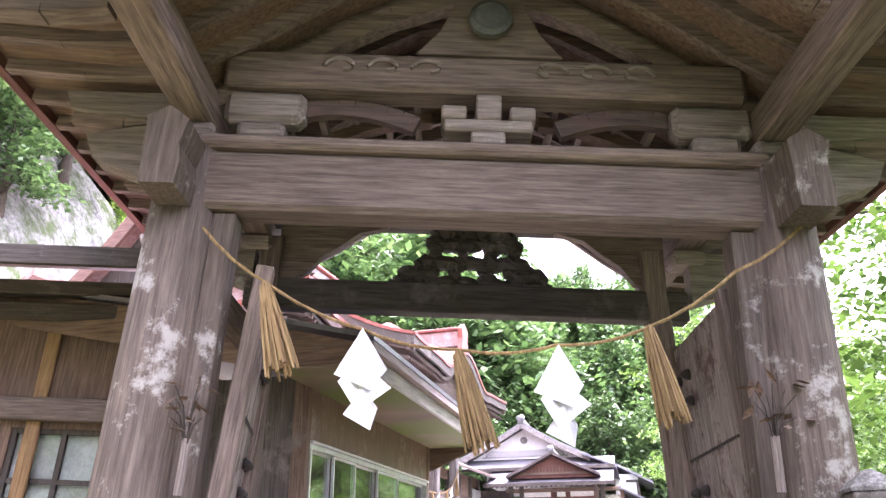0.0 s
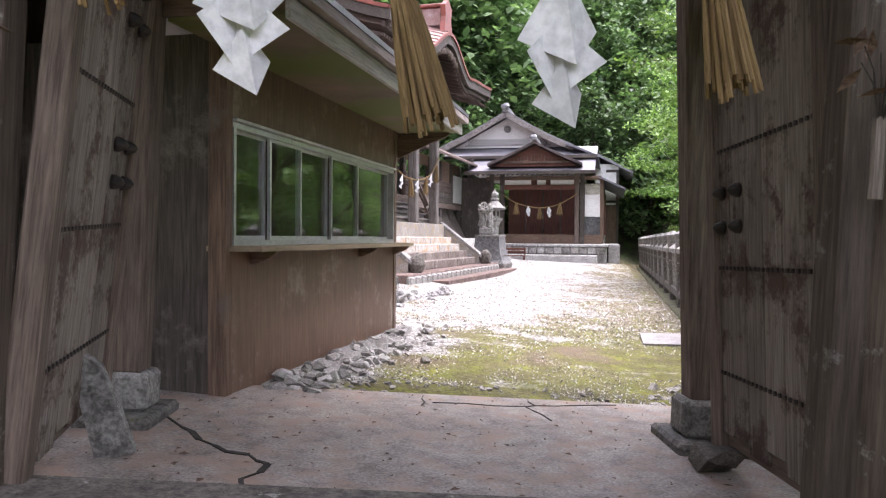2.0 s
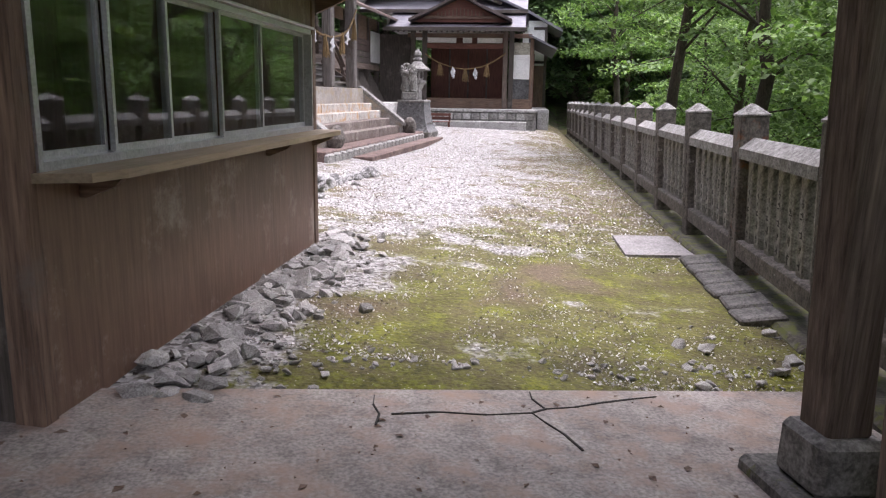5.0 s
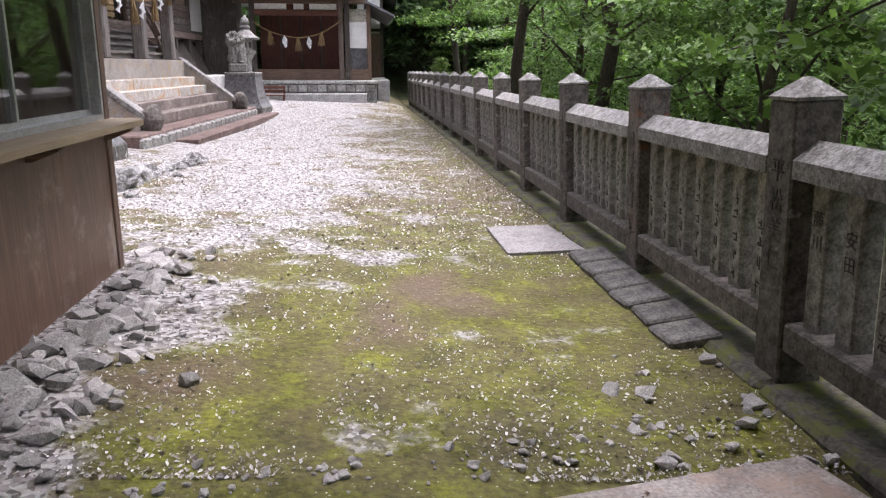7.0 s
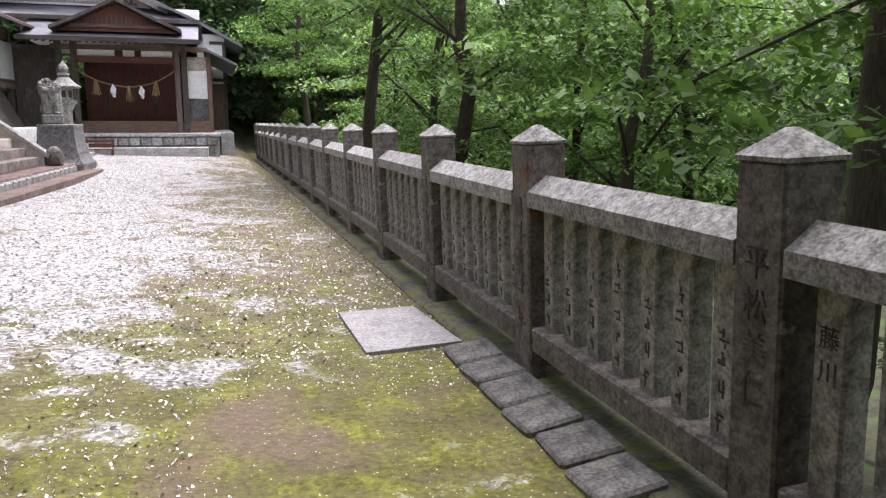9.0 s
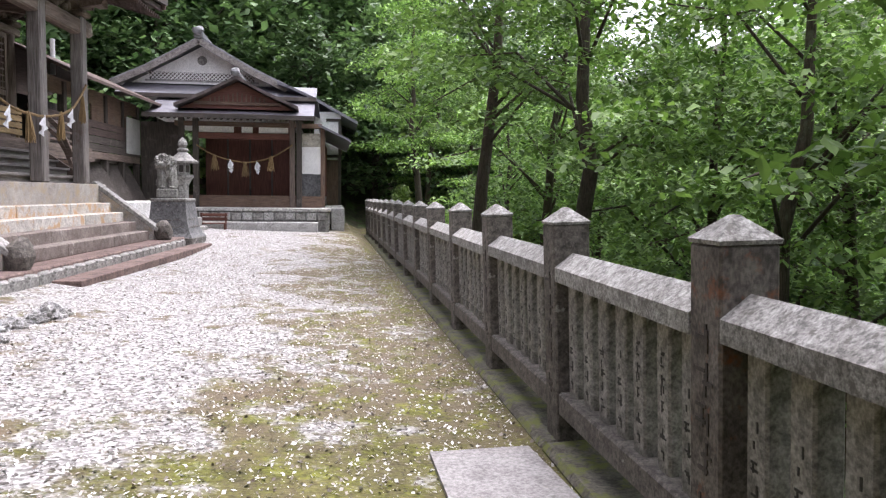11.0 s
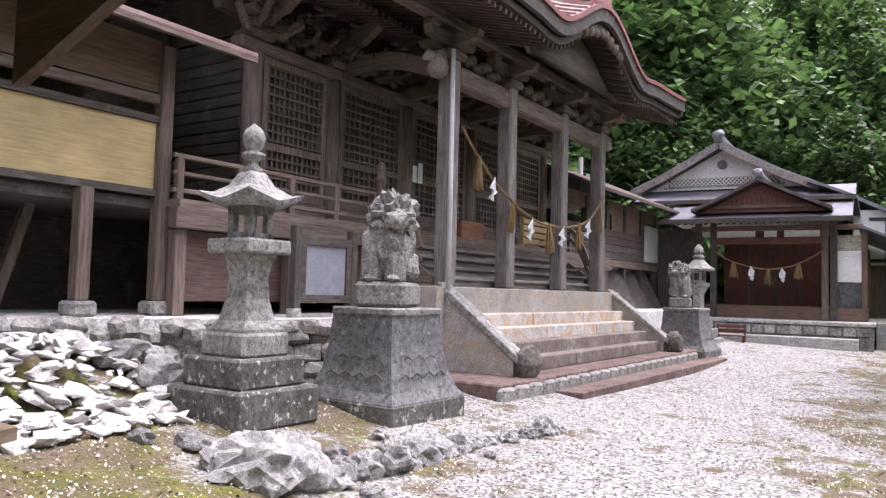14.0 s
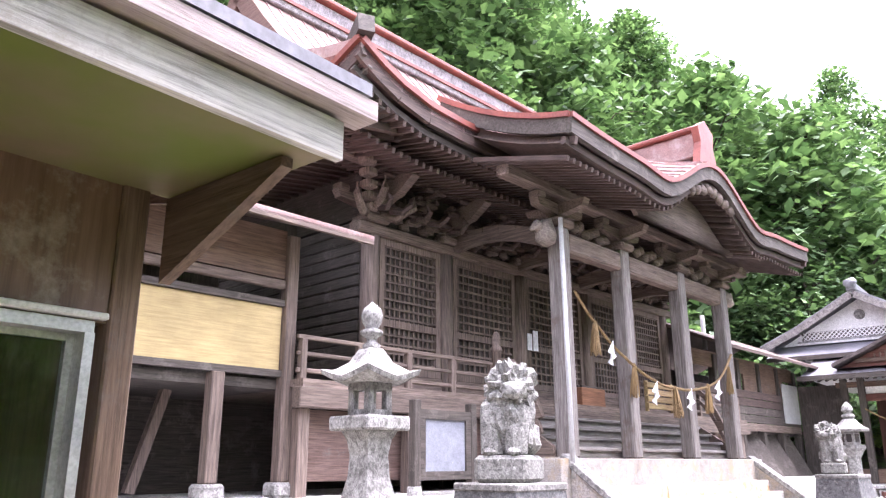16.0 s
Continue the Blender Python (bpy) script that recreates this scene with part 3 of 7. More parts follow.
    for cx, cz in ((-0.12, 3.04), (0.12, 3.04), (-0.3, 3.19), (0.3, 3.19), (-0.4, 2.93), (0.37, 2.93), (-0.02, 3.3)):
        blob(bm, (0.085, 0.05, 0.075), (cx, 0, cz), 0.4, 2, 4.0, cx * 7)
    part("pierced_carving", bm, DARK_WOOD["x"], g)
    for sx in (-1, 1):
        bm = B()
        prism(bm, [(0, 2.856), (sx * 0.1, 2.856), (sx * 0.24, 2.92), (sx * 0.34, 3.05), (sx * 0.5, 3.16), (sx * 0.62, 3.26), (sx * 0.85, 3.318), (0, 3.318)], 0.08, pose(-0.03 - sx * 1.5, -0.04, 0))
        part("corner_bracket", bm, GREY_WOOD["x"], g)
    # roof: boards bent over the ribs, rafters below
    rows = []
    for i in range(25):
        x = 2.85 * (i / 24 - 0.5) * 2
        rows.append([(x, y, roof_z(x)) for y in (-3.5, -1.8, 0.0, 1.7)])
    bm = B()
    sheet(bm, rows, 0.05)
    part("roof_boards", bm, BROWN_WOOD["x"], g)
    bm = B()
    sheet(bm, [[(p[0], p[1] * 1.03, p[2] + 0.16) for p in r] for r in rows], 0.1)
    part("roof", bm, TILE_ROOF, g)
    for k in range(17):
        y = -3.35 + k * 0.308
        bm = B()
        pts = [(2.8 * (i / 12 - 0.5) * 2, y, roof_z(2.8 * (i / 12 - 0.5) * 2) - 0.095) for i in range(13)]
        for p, q in zip(pts, pts[1:]):
            beam(bm, p, q, 0.06, 0.08)
        part("rafter", bm, GREY_WOOD["x"], g)
    for sx in (-1, 1):
        part("eave_board", B1(sx * 2.86 - 0.03, sx * 2.86 + 0.03, -3.5, 1.7, roof_z(2.85) - 0.12, roof_z(2.85) + 0.08), RED_WOOD["y"], g)
    # threshold between the columns
    part("threshold", B1(CL + 0.15, CR - 0.15, CY - 0.16, -1.4, -0.12, 0.15, bev=0.035), STONE_DARK, g)
    return g


def roof_z(x):
    """The roof's arched section: a round crown, then a hollow flank."""
    a = abs(x)
    return 3.52 + 1.0 * math.cos(min(a, 2.0) / 2.0 * math.pi * 0.5) ** 1.5 + (0.06 * (a - 2.0) if a > 2.0 else 0)


gate_ob = gate()


def gate_door(name, m, mirror, w):
    d = thing(name, "open plank gate door with iron studs, bleached and worn", "door", m, kind="structure")
    h = 2.35
    for i in range(6):
        x0 = i * w / 6
        low = random.uniform(0.0, 0.06) + (0.05 if i in (2, 4) else 0)
        bm = B1(x0 + 0.003, x0 + w / 6 - 0.003, -0.02, 0.02, 0.14 + low, h, bev=0.004)
        part("plank", bm, DOOR_WOOD, d)
    for x in (0.0, w):
        part("stile", B1(x - 0.06, x + 0.05, -0.05, 0.05, 0.1, h + 0.04, bev=0.008), GREY_WOOD["z"], d)
    for z in (0.18, 0.85, 1.5, 2.2):
        part("batten", B1(0, w, 0.022 * mirror - 0.02, 0.022 * mirror + 0.02, z - 0.05, z + 0.05, bev=0.006), GREY_WOOD["x"], d)
    bm = B()
    lathe(bm, [(0.036, 0.0), (0.034, 0.02), (0.02, 0.045), (0.004, 0.055)], 10)
    stud = mesh_of("stud", bm, IRON, True)
    for z in (1.22, 1.95):
        for x in (w - 0.32, w - 0.12):
            for dz in (0.0, 0.17):
                piece("stud", stud, d, pose(x, -0.022 * mirror, z + dz, 90 * mirror, 0, 0))
    nail = mesh_of("nail", B1(-0.009, 0.009, -0.006, 0.006, -0.009, 0.009), IRON)
    for z in (0.5, 1.02, 1.6):
        for k in range(24):
            piece("nail", nail, d, pose(0.04 + k * w / 24, -0.024 * mirror, z))
    return d


door_l = gate_door("door_1", GATE @ pose(-1.40, CY + 0.14, 0, 4, -1.5, 100), 1, 1.14)
door_r = gate_door("door_2", GATE @ pose(1.54, CY + 0.14, 0, -4, 1.5, 88), -1, 1.14)

# concrete floor of the gate passage, with a step down to the outside
bm = B()
prism(bm, [(-1.9, -0.6), (2.18, -0.6), (2.18, 0.0), (-1.9, 0.0)], 2.95, pose(0, 0, 0))
for v in bm.verts:
    v.co.y -= 2.0
    if v.co.y > 0.5:
        v.co.y += 0.05 * math.sin(v.co.x * 3)
floor_gate = solid("floor", bm, CONCRETE, "worn stained concrete floor with a long crack", "floor", GATE, kind="structure")
crack = B()
run = [(-1.36, 0.02), (-1.22, -0.17), (-1.15, -0.24), (-1.07, -0.38), (-0.97, -0.47), (-0.89, -0.56), (-0.78, -0.59), (-0.72, -0.68), (-0.66, -0.72), (-0.67, -0.84), (-0.73, -0.94), (-0.70, -1.04), (-0.70, -1.12), (-0.75, -1.24), (-0.78, -1.38)]
rear = [[(0.75, 0.94), (0.74, 0.86), (0.77, 0.75), (0.70, 0.71), (0.73, 0.62), (0.78, 0.5), (0.81, 0.36)], [(0.77, 0.75), (0.91, 0.77), (1.05, 0.82), (1.2, 0.86), (1.34, 0.89)], [(0.04, 0.9), (0.03, 0.8), (0.05, 0.7), (0.03, 0.6)], [(0.70, 0.71), (0.5, 0.69), (0.3, 0.72), (0.1, 0.70)]]
for i, (p, q) in enumerate(zip(run, run[1:])):
    beam(crack, (p[0], p[1], 0.002), (q[0], q[1], 0.002), 0.012 + 0.010 * ((i * 7) % 3), 0.006)
for line_ in rear:
    for i, (p, q) in enumerate(zip(line_, line_[1:])):
        beam(crack, (p[0], p[1], 0.002), (q[0], q[1], 0.002), 0.004 + 0.003 * (i % 3), 0.006)
solid("crack", crack, mottled("dark crack", (0.02, 0.017, 0.014), (0.05, 0.042, 0.035)), "open crack in the concrete floor", "crack", GATE, kind="structure")


# ---- the office booth ----
def office():
    o = thing("office_booth", "low wooden amulet office with brown board walls and sliding windows", "building", pose(0, 0, 0.19), kind="structure")
    X, Y0, Y1, XB = -2.34, 6.08, 9.84, -4.5
    part("front_wall", B1(X - 0.1, X, Y0 + 0.092, Y1 - 0.092, -0.3, 0.9), PLYWOOD, o)
    part("front_wall", B1(X - 0.1, X, Y0 + 0.092, Y1 - 0.092, 1.72, 2.26), PLYWOOD, o)
    for y in (Y0 + 0.045, Y1 - 0.045):
        part("corner_post", B1(X - 0.11, X + 0.012, y - 0.045, y + 0.045, -0.2, 2.26, bev=0.006), BROWN_WOOD["z"], o)
    for y in (Y0 + 0.045, Y1 - 0.045):
        part("window_post", B1(X - 0.09, X - 0.004, y - 0.04, y + 0.04, 0.9, 1.72), BROWN_WOOD["z"], o)
    part("near_wall", B1(XB, X - 0.112, Y0 + 0.01, Y0 + 0.09, -0.3, 2.26), DARK_WOOD["z"], o)
    part("far_wall", B1(XB, X - 0.101, Y1 - 0.09, Y1 - 0.003, -0.3, 2.26), PLYWOOD, o)
    part("back_wall", B1(XB - 0.1, XB, Y0, Y1, -0.3, 2.26), BROWN_WOOD["z"], o)
    part("inner_floor", B1(XB, X - 0.1, Y0 + 0.1, Y1 - 0.1, 0.42, 0.5), BROWN_WOOD["y"], o)
    part("ceiling_board", B1(XB, X - 0.1, Y0 + 0.1, Y1 - 0.1, 2.19, 2.23), BROWN_WOOD["y"], o)
    bm = B()
    outline = [(X - 0.12, Y0 + 0.0), (X + 0.20, Y0 + 0.12), (X + 0.24, Y0 + 0.3), (X + 0.24, Y1 - 0.1), (X + 0.19, Y1 + 0.02), (X - 0.12, Y1 + 0.04)]
    vs = [bm.verts.new((x, y, 0.9)) for x, y in outline]
    ws = [bm.verts.new((x, y, 0.935)) for x, y in outline]
    bm.faces.new(vs[::-1])
    bm.faces.new(ws)
    for i in range(6):
        bm.faces.new((vs[i], vs[(i + 1) % 6], ws[(i + 1) % 6], ws[i]))
    part("counter", bm, wood("worn counter board", (0.24, 0.18, 0.11), (0.40, 0.31, 0.21), "y", (0.2, 0.2, 0.1), 0.6, 0.15), o)
    for y in (Y0 + 0.35, 8.6, Y1 - 0.12):
        bm = B()
        prism(bm, [(0, 0.9), (0.19, 0.9), (0.15, 0.86), (0.03, 0.81), (0, 0.81)], 0.05, pose(X + 0.002, y, 0))
        part("counter_bracket", bm, BROWN_WOOD["x"], o)
    # sliding windows
    w0, w1, z0, z1 = Y0 + 0.09, Y1 - 0.13, 0.935, 1.72
    bm = B()
    box(bm, X - 0.09, X + 0.02, w0, w1, z0, z0 + 0.035)
    box(bm, X - 0.09, X + 0.012, w0, w1, z1 - 0.035, z1)
    box(bm, X - 0.09, X + 0.02, w0, w0 + 0.03, z0 + 0.035, z1 - 0.035)
    box(bm, X - 0.09, X + 0.02, w1 - 0.03, w1, z0 + 0.035, z1 - 0.035)
    win = part("window_frame", bm, ALUM, o)
    edges = [w0 + 0.03, 6.74, 7.29, 7.92, 8.62, w1 - 0.03]
    for i, (a, b) in enumerate(zip(edges, edges[1:])):
        dx = -0.02 if i % 2 else -0.055
        bm = B()
        for box_ in ((a, a + 0.022, z0 + 0.036, z1 - 0.036), (b - 0.022, b, z0 + 0.036, z1 - 0.036), (a + 0.022, b - 0.022, z0 + 0.036, z0 + 0.065), (a + 0.022, b - 0.022, z1 - 0.056, z1 - 0.036)):
            box(bm, X + dx - 0.012, X + dx + 0.012, *box_)
        s = part("window_sash", bm, ALUM, o)
        pane = part("pane", B1(X + dx - 0.003, X + dx + 0.003, a + 0.022, b - 0.022, z0 + 0.065, z1 - 0.056), GLASS, s)
        pane.visible_shadow = False
    part("window_hood", B1(X - 0.02, X + 0.035, Y0 + 0.1, Y1 - 0.1, 1.725, 1.745, bev=0.004), PALE_METAL, o)
    # wide eave with a flat soffit
    E, N, F = -1.66, Y0 - 0.6, 10.0
    part("soffit", B1(X, E, N, F, 2.155, 2.175), SOFFIT, o)
    bm = B()
    sheet(bm, [[(x, y, z) for y in (N - 0.02, F + 0.06)] for x, z in ((XB - 0.5, 3.1), (X, 2.56), (E + 0.09, 2.37))], 0.04)
    part("roof", bm, GREY_ROOF, o)
    part("fascia", B1(E + 0.002, E + 0.03, N, F + 0.01, 2.135, 2.25), wood("flaking white fascia", (0.42, 0.40, 0.37), (0.66, 0.64, 0.60), "y", (0.3, 0.27, 0.22)), o)
    part("eave_trim", B1(E - 0.01, E + 0.085, N, F + 0.09, 2.265, 2.325), wood("pinkish metal eave trim", (0.32, 0.26, 0.25), (0.46, 0.39, 0.38), "y"), o)
    for y in (N, F - 0.025):
        bm = B()
        prism(bm, [(E, 2.18), (E, 2.31), (X - 0.1, 2.51), (XB - 0.3, 3.0), (XB - 0.3, 2.7), (X - 0.1, 2.18)], 0.025, pose(0, y, 0))
        part("verge_board", bm, BROWN_WOOD["x"], o)
    bm = B()
    prism(bm, [(X + 0.001, 1.87), (X + 0.001, 2.15), (E - 0.1, 2.15), (E - 0.1, 2.12)], 0.04, pose(0, Y1 + 0.06, 0))
    part("eave_bracket", bm, BROWN_WOOD["x"], o)
    return o


office_ob = office()

# ---- the worship hall ----
HALL = pose(-5.8, 18.17, 0.02, 0, 0, -4) @ Matrix.Scale(1.12, 4)
PB = (0.22, 1.85, 3.72, 5.42)          # porch pillars along the front
WB = (-1.45, 0.07, 1.9, 3.9, 5.55, 7.0)  # wall columns
WA, VA, VZ, PZ = -2.0, -0.9, 2.2, 1.39


def roof_profile(a):
    """Height of the main roof over its depth: hollow, steep to the ridge."""
    t = min(1.0, max(0.0, (-0.3 - a) / 4.7))
    return 5.62 + 1.55 * t + 2.4 * t ** 2.1


def karahafu(b):
    """The swelling gable in the porch eave."""
    d = abs(b - 2.85)
    return 0.62 * (0.5 + 0.5 * math.cos(min(d, 1.7) / 1.7 * math.pi)) - 0.06 * math.exp(-((d - 1.75) / 0.4) ** 2)


def hall():
    h = thing("worship_hall", "old dark wooden shrine hall with a red metal roof and a porch", "building", HALL, kind="structure")
    # porch pillars
    for i, b in enumerate(PB):
        part("pillar", B1(-0.115, 0.115, b - 0.115, b + 0.115, PZ, 4.45, bev=0.025), PILLAR_WOOD, h)
        bm = B()
        for w, z0, z1 in ((0.36, 4.45, 4.56), (0.24, 4.56, 4.6)):
            box(bm, -w / 2, w / 2, b - w / 2, b + w / 2, z0, z1, bev=0.03)
        for s in (-1, 1):
            prism(bm, [(0, 4.6), (s * 0.5, 4.68), (s * 0.55, 4.78), (0, 4.78)], 0.14, Matrix.Translation((0.07, b, 0)) @ pose(0, 0, 0, 0, 0, 90))
            prism(bm, [(0, 4.6), (s * 0.45, 4.68), (s * 0.5, 4.78), (0, 4.78)], 0.14, pose(0, b - 0.07, 0))
            box(bm, -0.09, 0.09, b + s * 0.45 - 0.09, b + s * 0.45 + 0.09, 4.78, 4.88, bev=0.02)
        part("bracket", bm, GREY_WOOD["y"], h)
    for b0, b1 in zip(PB, PB[1:]):
        part("tie_beam", B1(-0.1, 0.1, b0 + 0.115, b1 - 0.115, 4.12, 4.4, bev=0.03), GREY_WOOD["y"], h)
        bm = B()
        c = (b0 + b1) / 2
        for k in range(7):
            blob(bm, (0.07, 0.13, 0.09), (0.0, c + 0.13 * (k - 3), 4.55 + 0.06 * math.sin(k * 2.1)), 0.5, 1, 3.0, k + c)
        part("carving", bm, GREY_WOOD["y"], h, smooth=True)
    for b, s in ((PB[0], -1), (PB[-1], 1)):
        bm = B()
        blob(bm, (0.14, 0.2, 0.17), (0, b + s * 0.3, 4.3), 0.6, 2, 3.0, b)
        tube(bm, [(0, b + s * 0.3, 4.28), (0, b + s * 0.5, 4.4), (0, b + s * 0.62, 4.3)], [0.09, 0.07, 0.03])
        part("carved_nose", bm, PALE_WOOD["y"], h, smooth=True)
    part("eave_purlin", B1(-0.1, 0.1, -1.0, 6.7, 4.89, 5.05, bev=0.02), GREY_WOOD["y"], h)
    # curved rainbow beams from porch to wall
    for b in PB:
        bm = B()
        pts = [(-0.1 - 1.8 * t / 6, b, 4.3 + 0.28 * math.sin(t / 6 * math.pi / 2) + 0.1 * math.sin(t / 6 * math.pi)) for t in range(7)]
        for p, q in zip(pts, pts[1:]):
            beam(bm, p, q, 0.13, 0.22)
        part("curved_beam", bm, GREY_WOOD["x"], h)
    # wall columns, beams, lattice doors
    for b in WB:
        bm = B()
        lathe(bm, [(0.13, 1.0), (0.13, 4.4)], 14, (WA, b, 0))
        part("wall_column", bm, GREY_WOOD["z"], h, smooth=True)
        bm = B()
        for w, z0, z1 in ((0.4, 4.56, 4.68), (0.3, 4.68, 4.74)):
            box(bm, WA - w / 2, WA + w / 2, b - w / 2, b + w / 2, z0, z1, bev=0.03)
        for s in (-1, 1):
            prism(bm, [(0, 4.74), (s * 0.6, 4.82), (s * 0.65, 4.92), (0, 4.92)], 0.14, Matrix.Translation((WA + 0.07, b, 0)) @ pose(0, 0, 0, 0, 0, 90))
            box(bm, WA - 0.09, WA + 0.09, b + s * 0.55 - 0.09, b + s * 0.55 + 0.09, 4.92, 5.02, bev=0.02)
        prism(bm, [(0, 4.74), (0.6, 4.86), (0.9, 5.06), (0.85, 5.16), (0, 5.02)], 0.14, pose(WA, b - 0.07, 0))
        part("wall_bracket", bm, GREY_WOOD["y"], h)
    part("head_beam", B1(WA - 0.12, WA + 0.12, WB[0] - 0.3, WB[-1] + 0.3, 4.4, 4.56, bev=0.02), GREY_WOOD["y"], h)
    part("frieze", B1(WA - 0.1, WA - 0.03, WB[0], WB[-1], 4.56, 5.3), DARK_WOOD["y"], h)
    part("wall_purlin", B1(WA + 0.35, WA + 0.53, WB[0] - 1.2, WB[-1] + 1.2, 5.2, 5.36, bev=0.02), GREY_WOOD["y"], h)
    for b0, b1 in zip(WB, WB[1:]):
        bm = B()
        c = (b0 + b1) / 2
        for k in range(9):
            blob(bm, (0.06, 0.12, 0.1), (WA + 0.02, c + 0.13 * (k - 4), 4.74 + 0.07 * math.sin(k * 1.9 + c)), 0.5, 1, 3.0, k + c)
        part("frieze_carving", bm, GREY_WOOD["y"], h, smooth=True)
        part("sill_beam", B1(WA - 0.09, WA + 0.09, b0 + 0.15, b1 - 0.15, VZ, VZ + 0.3, bev=0.01), GREY_WOOD["y"], h)
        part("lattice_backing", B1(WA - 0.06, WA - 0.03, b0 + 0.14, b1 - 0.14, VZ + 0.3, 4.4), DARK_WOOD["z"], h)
        fr = B()
        for b in (b0 + 0.19, b1 - 0.19):
            box(fr, WA - 0.03, WA + 0.05, b - 0.045, b + 0.045, VZ + 0.3, 4.4)
        for z in (VZ + 0.36, 3.2, 4.35):
            box(fr, WA - 0.028, WA + 0.048, b0 + 0.235, b1 - 0.235, z - 0.05, z + 0.05)
        lat = part("lattice_door", fr, GREY_WOOD["z"], h)
        bar_z = mesh_of("lattice_bar", B1(WA - 0.012, WA + 0.012, -0.016, 0.016, VZ + 0.41, 4.3), GREY_WOOD["z"])
        n = 11
        for k in range(n):
            piece("lattice_bar", bar_z, lat, pose(0, b0 + 0.235 + (b1 - b0 - 0.47) * (k + 0.5) / n, 0))
        bar_y = mesh_of("lattice_bar", B1(WA + 0.013, WA + 0.03, b0 + 0.236, b1 - 0.236, -0.016, 0.016), GREY_WOOD["y"])
        for k in range(15):
            z = VZ + 0.47 + k * 0.125
            if abs(z - 3.2) > 0.06:
                piece("lattice_bar", bar_y, lat, pose(0, 0, z))
    # stepped bracket clusters under the eave, on the columns and between them
    spots = [(b, 1.0) for b in WB] + [((b0 + b1) / 2, 0.8) for b0, b1 in zip(WB, WB[1:])]
    for b, k in spots:
        bm = B()
        for tier in range(3):
            z, out = 4.74 + 0.15 * tier, 0.14 + 0.17 * tier
            box(bm, WA + 0.02, WA + out + 0.12, b - 0.05, b + 0.05, z, z + 0.09, bev=0.02)
            box(bm, WA + out, WA + out + 0.09, b - 0.26 * k, b + 0.26 * k, z + 0.04, z + 0.11, bev=0.02)
            for d in (-0.22, 0.0, 0.22):
                box(bm, WA + out - 0.02, WA + out + 0.11, b + d * k - 0.05, b + d * k + 0.05, z + 0.112, z + 0.165, bev=0.015)
        for d in (-0.1, 0.1):
            tube(bm, [(WA + 0.3, b + d, 4.72), (WA + 0.5, b + d * 1.5, 4.66), (WA + 0.62, b + d * 1.8, 4.75), (WA + 0.58, b + d * 2.2, 4.84)], [0.05, 0.045, 0.035, 0.015], 6)
        part("stepped_bracket", bm, EAVE_WOOD["y"], h)
    # corner cluster with curling noses
    bm = B()
    for k in range(6):
        a = math.radians(-150 + 36 * k)
        c0, s0 = math.cos(a), math.sin(a)
        tube(bm, [(WA, WB[0], 4.7 + 0.1 * (k % 3)), (WA - 0.35 * s0, WB[0] + 0.35 * c0, 4.66 + 0.1 * (k % 3)), (WA - 0.62 * s0, WB[0] + 0.62 * c0, 4.82 + 0.1 * (k % 3)), (WA - 0.6 * s0, WB[0] + 0.6 * c0, 4.98 + 0.1 * (k % 3))], [0.07, 0.065, 0.05, 0.02], 7)
    for k in range(7):
        box(bm, WA - 0.1 + 0.13 * k, WA + 0.1 + 0.13 * k, WB[0] - 0.1 - 0.13 * k, WB[0] + 0.1 - 0.13 * k, 4.6 + 0.1 * k, 4.72 + 0.1 * k, bev=0.03)
    part("corner_bracket", bm, GREY_WOOD["z"], h)
    # side and back walls of horizontal boards
    for b in (WB[0], WB[-1]):
        for k in range(17):
            part("wall_board", B1(WA - 7.0, WA - 0.15, b - 0.06 - 0.01 * (k % 2), b + 0.06 + 0.01 * (k % 2), 1.95 + k * 0.16, 2.105 + k * 0.16, bev=0.02), DARK_WOOD["x"], h)
        for a in (-3.8, -6.1, -8.5):
            part("side_column", B1(a - 0.13, a + 0.13, b - 0.14, b + 0.14, 0.6, 5.2, bev=0.02), DARK_WOOD["z"], h)
        part("gable_fill", B1(WA - 7.0, WA - 0.15, b - 0.05, b + 0.05, 4.7, 5.5), DARK_WOOD["x"], h)
    part("back_wall", B1(WA - 7.1, WA - 7.0, WB[0], WB[-1], 1.5, 5.5), DARK_WOOD["y"], h)
    part("inner_floor", B1(WA - 7.0, WA - 0.1, WB[0], WB[-1], VZ - 0.1, VZ), DARK_WOOD["y"], h)
    # veranda, its joists, railing
    part("veranda_floor", B1(WA + 0.1, VA, -3.3, 8.4, VZ - 0.08, VZ), GREY_WOOD["y"], h)
    part("veranda_edge", B1(VA - 0.12, VA + 0.03, -3.35, 8.45, VZ - 0.3, VZ - 0.084, bev=0.01), GREY_WOOD["y"], h)
    part("veranda_side", B1(WA - 7.0, WA + 0.1, -3.3, -1.6, VZ - 0.08, VZ), GREY_WOOD["x"], h)
    for b0, b1 in ((-3.3, 0.05), (5.75, 8.4)):
        for z, w in ((VZ + 0.1, 0.05), (VZ + 0.28, 0.045), (VZ + 0.46, 0.05)):
            part("rail", B1(VA - 0.14 - w / 2, VA - 0.14 + w / 2, b0, b1, z - w / 2, z + w / 2, bev=0.01), GREY_WOOD["y"], h)
        n = 4
        for k in range(n + 1):
            b = b0 + 0.08 + (b1 - b0 - 0.16) * k / n
            part("rail_post", B1(VA - 0.18, VA - 0.1, b - 0.04, b + 0.04, VZ, VZ + 0.44, bev=0.008), GREY_WOOD["z"], h)
